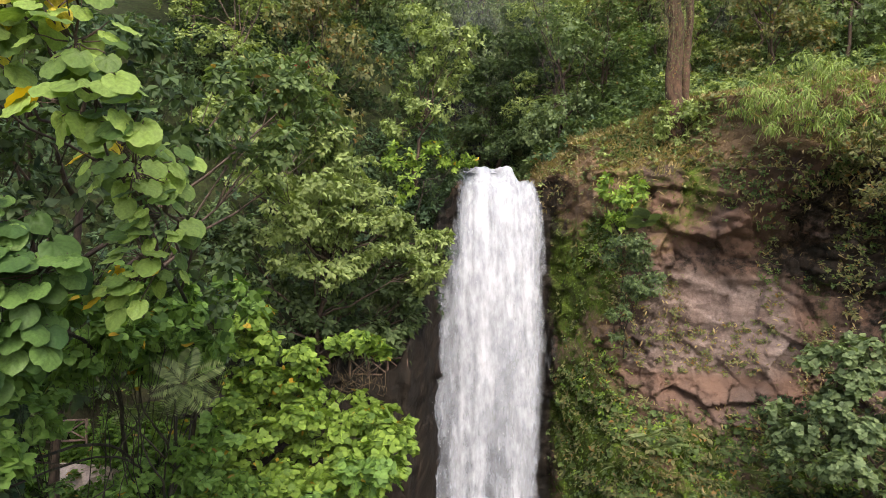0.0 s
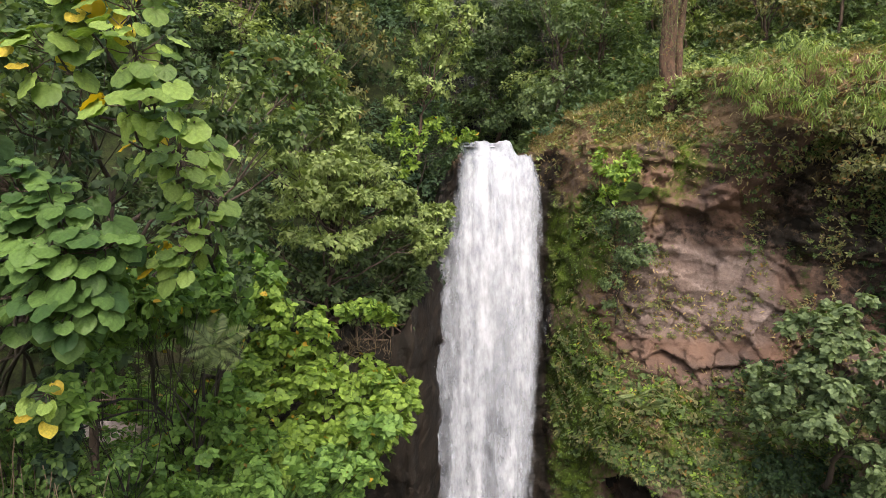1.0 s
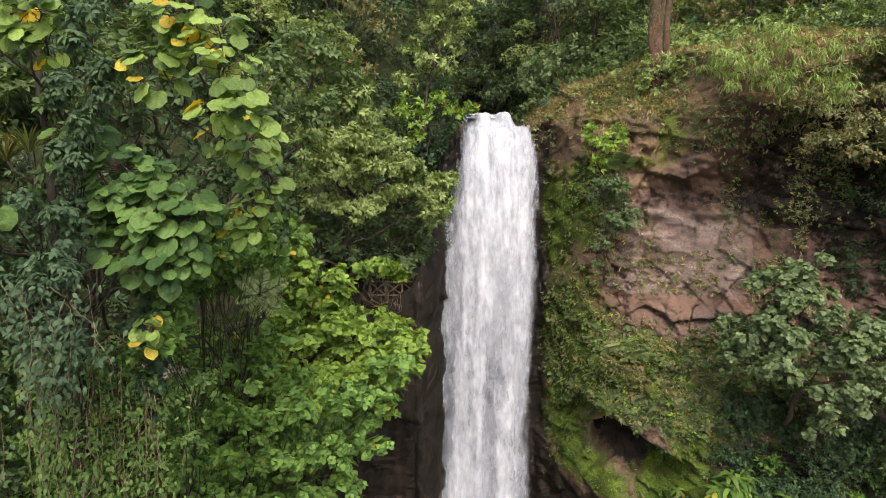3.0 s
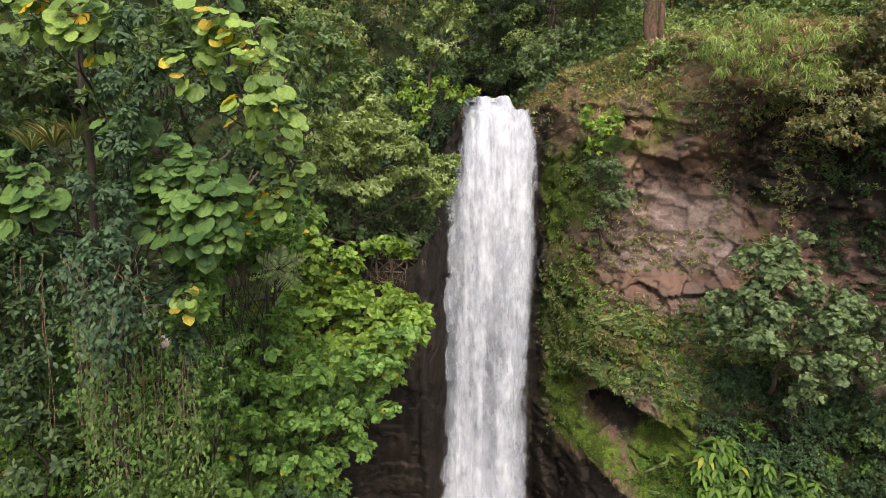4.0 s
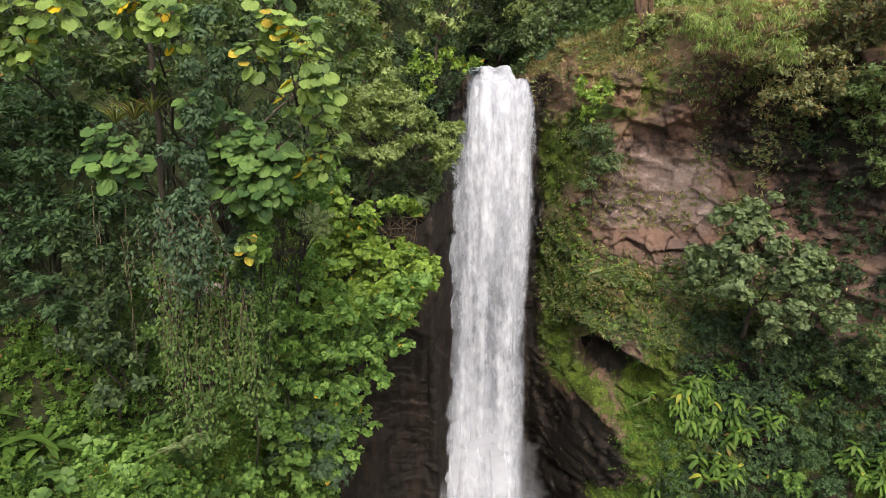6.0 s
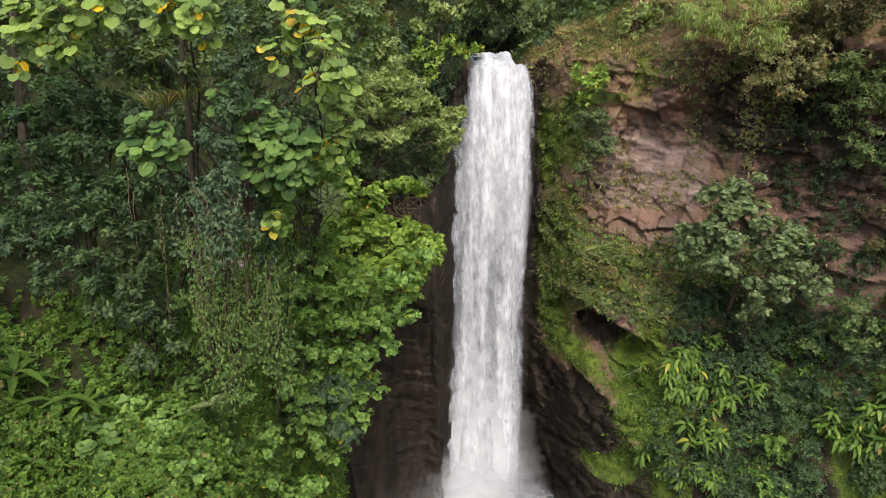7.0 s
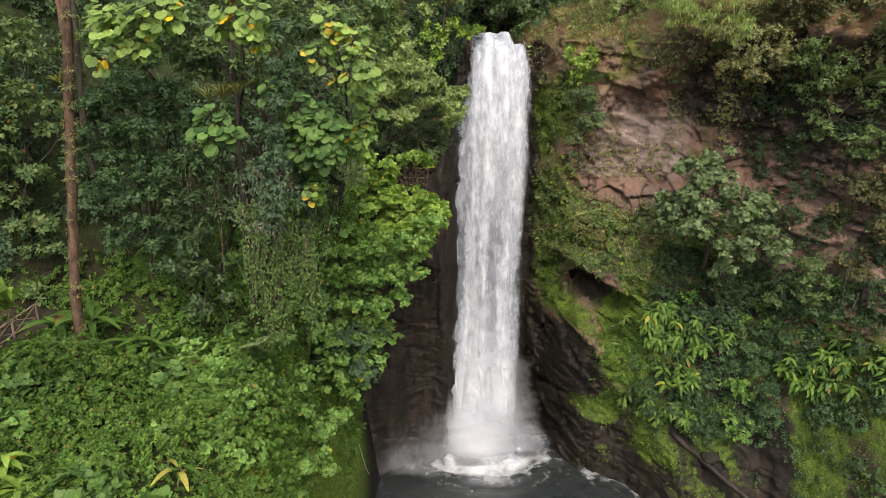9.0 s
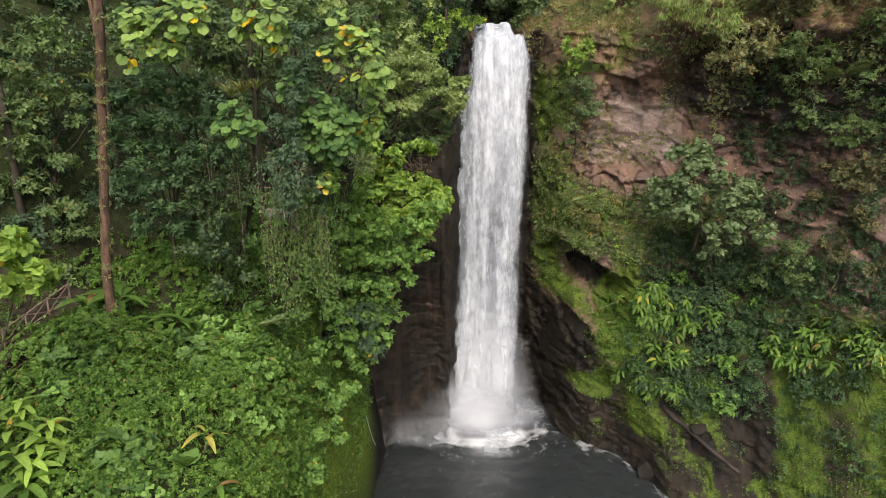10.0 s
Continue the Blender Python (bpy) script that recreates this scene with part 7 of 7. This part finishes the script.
def planted(ob, spots, seed, tip=(0, -0.35)):
    """Sets ob and its copies at spots (x, y, z, size)."""
    rng = np.random.default_rng(seed)
    for i, (x, y, z, s) in enumerate(spots):
        m = Matrix.Translation((x, y, z)) @ Euler((tip[1] * -1.0 + rng.normal(0, 0.1), rng.normal(0, 0.12), 0)).to_matrix().to_4x4() @ Matrix.Rotation(rng.uniform(0, 6.28), 4, "Z") @ Matrix.Diagonal((s, s, s, 1))
        if i == 0:
            ob.matrix_basis = m
        else:
            c = copy_thing(ob, m)
            c.scale = (s, s, s)


BANANA = blade_leaf(0.22, 0.95, 8, 0.35)
GINGER = blade_leaf(0.34, 0.95, 6, 0.22)
STIFF = blade_leaf(0.05, 0.5, 6, 0.5)
ginger_dark, ginger_leaf, banana_leaf = leaf_piece("leaf", GINGER, LEAF_COVER), leaf_piece("leaf", GINGER, LEAF_GINGER), leaf_piece("leaf", BANANA, LEAF_COVER)
fern_frond, spike_leaf = leaf_piece("frond", FROND, LEAF_FERN), leaf_piece("leaf", STIFF, LEAF_SPIKE)


def on_cliff(x, z):
    j = int(np.argmin(np.abs(CX[0] - x)))
    i = int(np.argmin(np.abs(CZ[:, j] - z)))
    return float(CY[i, j])


ginger_rng = np.random.default_rng(91)
spots = []
for cx, cz, sx, sz, n in [(14.5, 13.6, 1.2, 1.3, 34), (16.6, 11.4, 1.0, 1.6, 26), (14.9, 7.2, 1.1, 0.9, 24), (24.0, 11.2, 1.4, 0.8, 20), (25.7, 12.9, 1.2, 0.7, 18), (27.7, 13.0, 1.2, 0.8, 22), (18.6, 13.0, 1.4, 0.9, 8)]:
    for _ in range(n):
        x, z = ginger_rng.normal(cx, sx * 0.7), ginger_rng.normal(cz, sz * 0.7)
        spots.append((x, on_cliff(x, z) - 0.55, z, ginger_rng.uniform(0.7, 1.1)))
planted(rosette("ginger_plant", "leafy ginger plant with long yellow-green leaves", "plant", "ginger plants on the lower bank", [ginger_leaf, ginger_dark, ginger_dark], 12, 0.72, 0.25, 1, 0.03, 1.1), spots, 5)

spots = []
for x, y, s in [(-21.0, 12.8, 1.0), (-17.2, 12.4, 1.0), (-19.6, 13.4, 1.1), (-16.2, 12.8, 0.9), (-21, 3.6, 1.1), (-19.4, 3.0, 0.9), (-11.8, 4.4, 0.7), (-14.4, 10.0, 0.7), (-13.0, 8.0, 0.6)]:
    spots.append((x, y, float(ground_z(np.array([x]), np.array([y]))[0]) + 0.3, s))
planted(rosette("banana_plant", "broad long-leaved banana-like plant on the slope", "plant", "broad-leaved plants on the slope", [banana_leaf], 8, 1.9, 0.75, 2, 0.07, 0.9), spots, 6, (0, 0.05))

spots = [(-11.1, 11.6, 31.9, 1.25), (-10.4, 11.4, 32.1, 1.1), (-11.7, 11.5, 31.8, 1.1), (-8.7, 10.8, 25.4, 0.7), (-9.2, 9.4, 29.2, 0.6), (-17.9, 11.0, 32.6, 0.8)]
planted(rosette("bromeliad", "spiky yellow-green epiphyte perched on a trunk", "epiphyte", "epiphytes on the trunks", [spike_leaf], 44, 0.95, 0.95, 3), spots, 7, (0, 0))

spots = [(-9.3, 22.4, 25.6, 1.1), (9.6, 31.6, 22.3, 0.75), (10.4, 31.8, 21.7, 0.6), (30.2, 24.4, 31.0, 1.3), (26.6, 27.6, 32.0, 1.2), (14.5, 31.4, 20.6, 0.6), (8.7, 34.4, 20.0, 0.5), (-10.6, 12.4, 19.8, 0.8),
         (-18.9, 10.6, 20.6, 0.8), (-22.0, 8.0, 17.4, 0.9), (12.0, 30.6, 13.6, 0.6), (12.5, 30.8, 12.0, 0.55)]
planted(rosette("fern", "fern with feathery green fronds", "fern", "ferns", [fern_frond], 9, 1.7, 0.45, 4), spots, 8, (0, 0.35))

planted(rosette("fern", "large pale fern arching out of the bushes on the bank", "fern", "ferns", [fern_frond], 9, 1.0, 0.5, 21), [(-6.25, 16.4, 27.75, 1.0)], 21, (0, -0.75))

red = thing("red_flower", (-5.9, 29.0, 39.0), "small spray of red flowers among the leaves", "flower")
tagged(part("petal", np_mesh("petal", *whorls(NARROW, np.random.default_rng(8).normal(0, 0.12, (14, 3)), np.random.default_rng(9).normal(0, 1, (14, 3)) + (0, -0.6, 0.5), 5, 0.3, np.random.default_rng(10)), LEAF_RED), red), kind="stuff")

planted(rosette("banana_plant", "banana plant with yellowing ragged leaves on the slope", "plant", "broad-leaved plants on the slope", [leaf_piece("leaf", BANANA, LEAF_GOLDEN), banana_leaf], 7, 1.3, 0.6, 12, 0.05, 0.7), [(-12.9, 6.6, 15.9, 1.0)], 16, (0, 0.05))
planted(rosette("ginger_plant", "tall leafy plant with broad bright leaves on the slope", "plant", "broad-leaved plants on the slope", [leaf_piece("leaf", GINGER, LEAF_LIME)], 12, 1.15, 0.55, 14, 0.03, 1.3),
        [(x, y, float(ground_z(np.array([x]), np.array([y]))[0]) + 0.4, k) for x, y, k in [(-20.6, 4.6, 1.2), (-19.6, 4.2, 1.1), (-20.0, 3.4, 1.1), (-18.9, 3.6, 1.0), (-20.8, 5.8, 1.0), (-19.4, 5.2, 0.9), (-18.4, 4.4, 0.8)]], 18, (0, 0.15))
planted(rosette("taro_plant", "plant with broad heart-shaped leaves on the slope", "plant", "broad heart-leaved plants on the slope", [leaf_piece("leaf", BIG_HEART, LEAF_MANTLE)], 8, 0.75, 0.7, 13, 0.02, 0.5), [(-13.3, 5.1, 15.5, 1.00), (-11.6, 5.3, 15.1, 0.94), (-21.6, 8.1, 18.3, 0.88), (-21.2, 6.2, 17.5, 0.82), (-20.8, 4.5, 16.8, 0.76)], 17, (0, 0.3))

# a big-leaved plant on the cliff face
planted(rosette("broadleaf_plant", "plant with huge pale green leaves on the cliff", "plant", "", [leaf_piece("leaf", BIG_HEART, LEAF_GREY)], 6, 1.0, 0.2, 6), [(9.8, 33.0, 32.4, 0.9)], 9, (0, 0.45))


# ---- handrails, path, log, boulders ----
def handrail(base, along, bays, bay, height, label, rise=0.0):
    """A rustic railing of round poles: posts, two rails and crossed braces."""
    rng = np.random.default_rng(int(abs(base[0]) * 10))
    ob = thing("handrail", base, label, "railing", "rustic railings")
    d = np.array([along[0], along[1], 0.0]) / math.hypot(*along)
    up = np.array([0, 0, 1.0])

    def pole(name, a, b, r):
        part(name, limb_mesh(name, [(wander(a, b, 6, 0.02, rng), np.full(6, r))], TIMBER, 8), ob)
    for i in range(bays + 1):
        p = d * bay * i + up * rise * i
        pole("post", p - up * 0.3, p + up * height, 0.055)
    for i in range(bays):
        p, q = d * bay * i + up * rise * i, d * bay * (i + 1) + up * rise * (i + 1)
        pole("rail", p + up * height * 0.95, q + up * height * 0.95, 0.045)
        pole("rail", p + up * height * 0.2, q + up * height * 0.2, 0.045)
        pole("brace", p + up * height * 0.22, q + up * height * 0.92, 0.03)
        pole("brace", p + up * height * 0.92, q + up * height * 0.22, 0.03)
    return ob


handrail((-4.4, 32.0, 24.9), (1, 0.0), 3, 0.9, 1.0, "rustic brown pole railing on the lookout by the fall")
handrail((-15.6, 25.2, 23.6), (1, 0.2), 2, 1.1, 1.0, "dark brown pole railing beside the path")
handrail((-24.6, 9.0, 18.9), (0.42, 1), 4, 1.35, 1.0, "weathered grey pole railing along the path", 0.4)
handrail((-24.3, 6.3, 17.45), (0.42, 1), 4, 1.35, 1.0, "weathered pale pole railing on the near side of the path", 0.4)


def rock(name, at, size, seed, label, material_, category="boulder", group="boulders by the pool"):
    bm = bmesh.new()
    bmesh.ops.create_icosphere(bm, subdivisions=3, radius=1.0)
    rng = np.random.default_rng(seed + 950)
    cuts = [(Vector(n), rng.uniform(0.55, 0.9)) for n in unit(rng.normal(0, 1, (11, 3)))]
    for v in bm.verts:
        for n, far in cuts:
            over = v.co.dot(n) - far
            if over > 0:
                v.co -= n * over
        p = np.array(v.co) * 2.2 + seed * 7.3
        v.co *= 1 + 0.12 * float(fbm(p[0], p[1], p[2], 3, seed))
        v.co = Vector((v.co.x * size[0], v.co.y * size[1], v.co.z * size[2]))
    me = bpy.data.meshes.new(name)
    bm.to_mesh(me)
    bm.free()
    me.materials.append(material_)
    ob = new(name, me)
    ob.matrix_basis = pose(*at, 0, 0, seed * 47)
    tagged(ob, label, category, group)


for i, (x, y, z, a, b, c) in enumerate([(15.4, 27.2, 0.4, 1.6, 1.2, 0.9), (16.8, 25.6, 0.3, 1.5, 1.2, 0.8), (9.6, 36.9, 1.4, 1.9, 1.4, 2.2), (11.2, 34.2, 0.5, 1.6, 1.3, 1.2), (8.7, 38.6, 3.4, 1.6, 1.3, 2.0)]):
    rock("boulder", (x, y, z), (a, b, c), i + 1, "dark wet boulder at the edge of the pool", BOULDER)
for i, (x, y, z, a, b, c) in enumerate([(16.3, 26.9, 1.6, 0.9, 0.6, 0.55), (17.2, 27.0, 3.2, 0.7, 0.55, 0.45), (18.3, 25.6, 5.2, 0.8, 0.6, 0.6), (17.6, 26.2, 4.4, 0.6, 0.5, 0.4), (18.9, 24.6, 4.4, 0.55, 0.5, 0.4), (15.9, 28.2, 3.0, 0.8, 0.6, 0.5), (14.2, 29.4, 0.8, 0.9, 0.7, 0.6)]):
    rock("boulder", (x, y, z), (a, b, c), i + 21, "wet grey-brown stone below the bank", BOULDER)
for i in range(16):
    rng_ = np.random.default_rng(60 + i)
    x, y, z = rng_.uniform(24.2, 29.5), rng_.uniform(23.4, 26.0), rng_.uniform(18.5, 21.5)
    long_, wide_ = rng_.uniform(1.5, 3.6), rng_.uniform(0.012, 0.035)
    ob = new("hanging_root", limb_mesh("hanging_root", [(wander((x, y, z), (x + rng_.normal(0, 0.3), y + rng_.normal(0.2, 0.2), z - long_), 12, 0.3, rng_), np.linspace(wide_, wide_ * 0.6, 12))], BARK, 6))
    tagged(ob, "brown root hanging down the overgrown gorge wall", "root", "roots on the gorge wall")
twig_rng = np.random.default_rng(77)
brush = [(wander((twig_rng.uniform(-4.9, -2.6), 31.4 + twig_rng.uniform(-0.5, 0.5), 24.4), (twig_rng.uniform(-5.2, -2.3), 31.2 + twig_rng.uniform(-0.8, 0.5), twig_rng.uniform(24.9, 26.2)), 7, 0.35, twig_rng), np.linspace(0.016, 0.006, 7)) for _ in range(34)]
tagged(new("brushwood", limb_mesh("brushwood", brush, VINE_BARK, 4)), "tangle of dead brown twigs beside the lookout railing", "brushwood", kind="stuff")
rock("path_stone", (-13.1, 24.8, 22.5), (1.5, 1.2, 1.0), 11, "pale flat rock beside the path", PALE_STONE, "rock", "")
log = new("log", limb_mesh("log", [(wander((16.0, 28.3, 5.9), (20.3, 22.0, 3.6), 10, 0.12, np.random.default_rng(3)), np.linspace(0.24, 0.17, 10))], LOG, 9))
tagged(log, "dark wet fallen log lying on the bank", "log")
trickle = new("trickle", limb_mesh("trickle", [(wander((-8.75, 23.9, 12.6), (-7.3, 27.4, 2.6), 16, 0.25, np.random.default_rng(6)), np.full(16, 0.03))], THREAD, 5))
tagged(trickle, "thin thread of white water running down the mossy bank", "water")
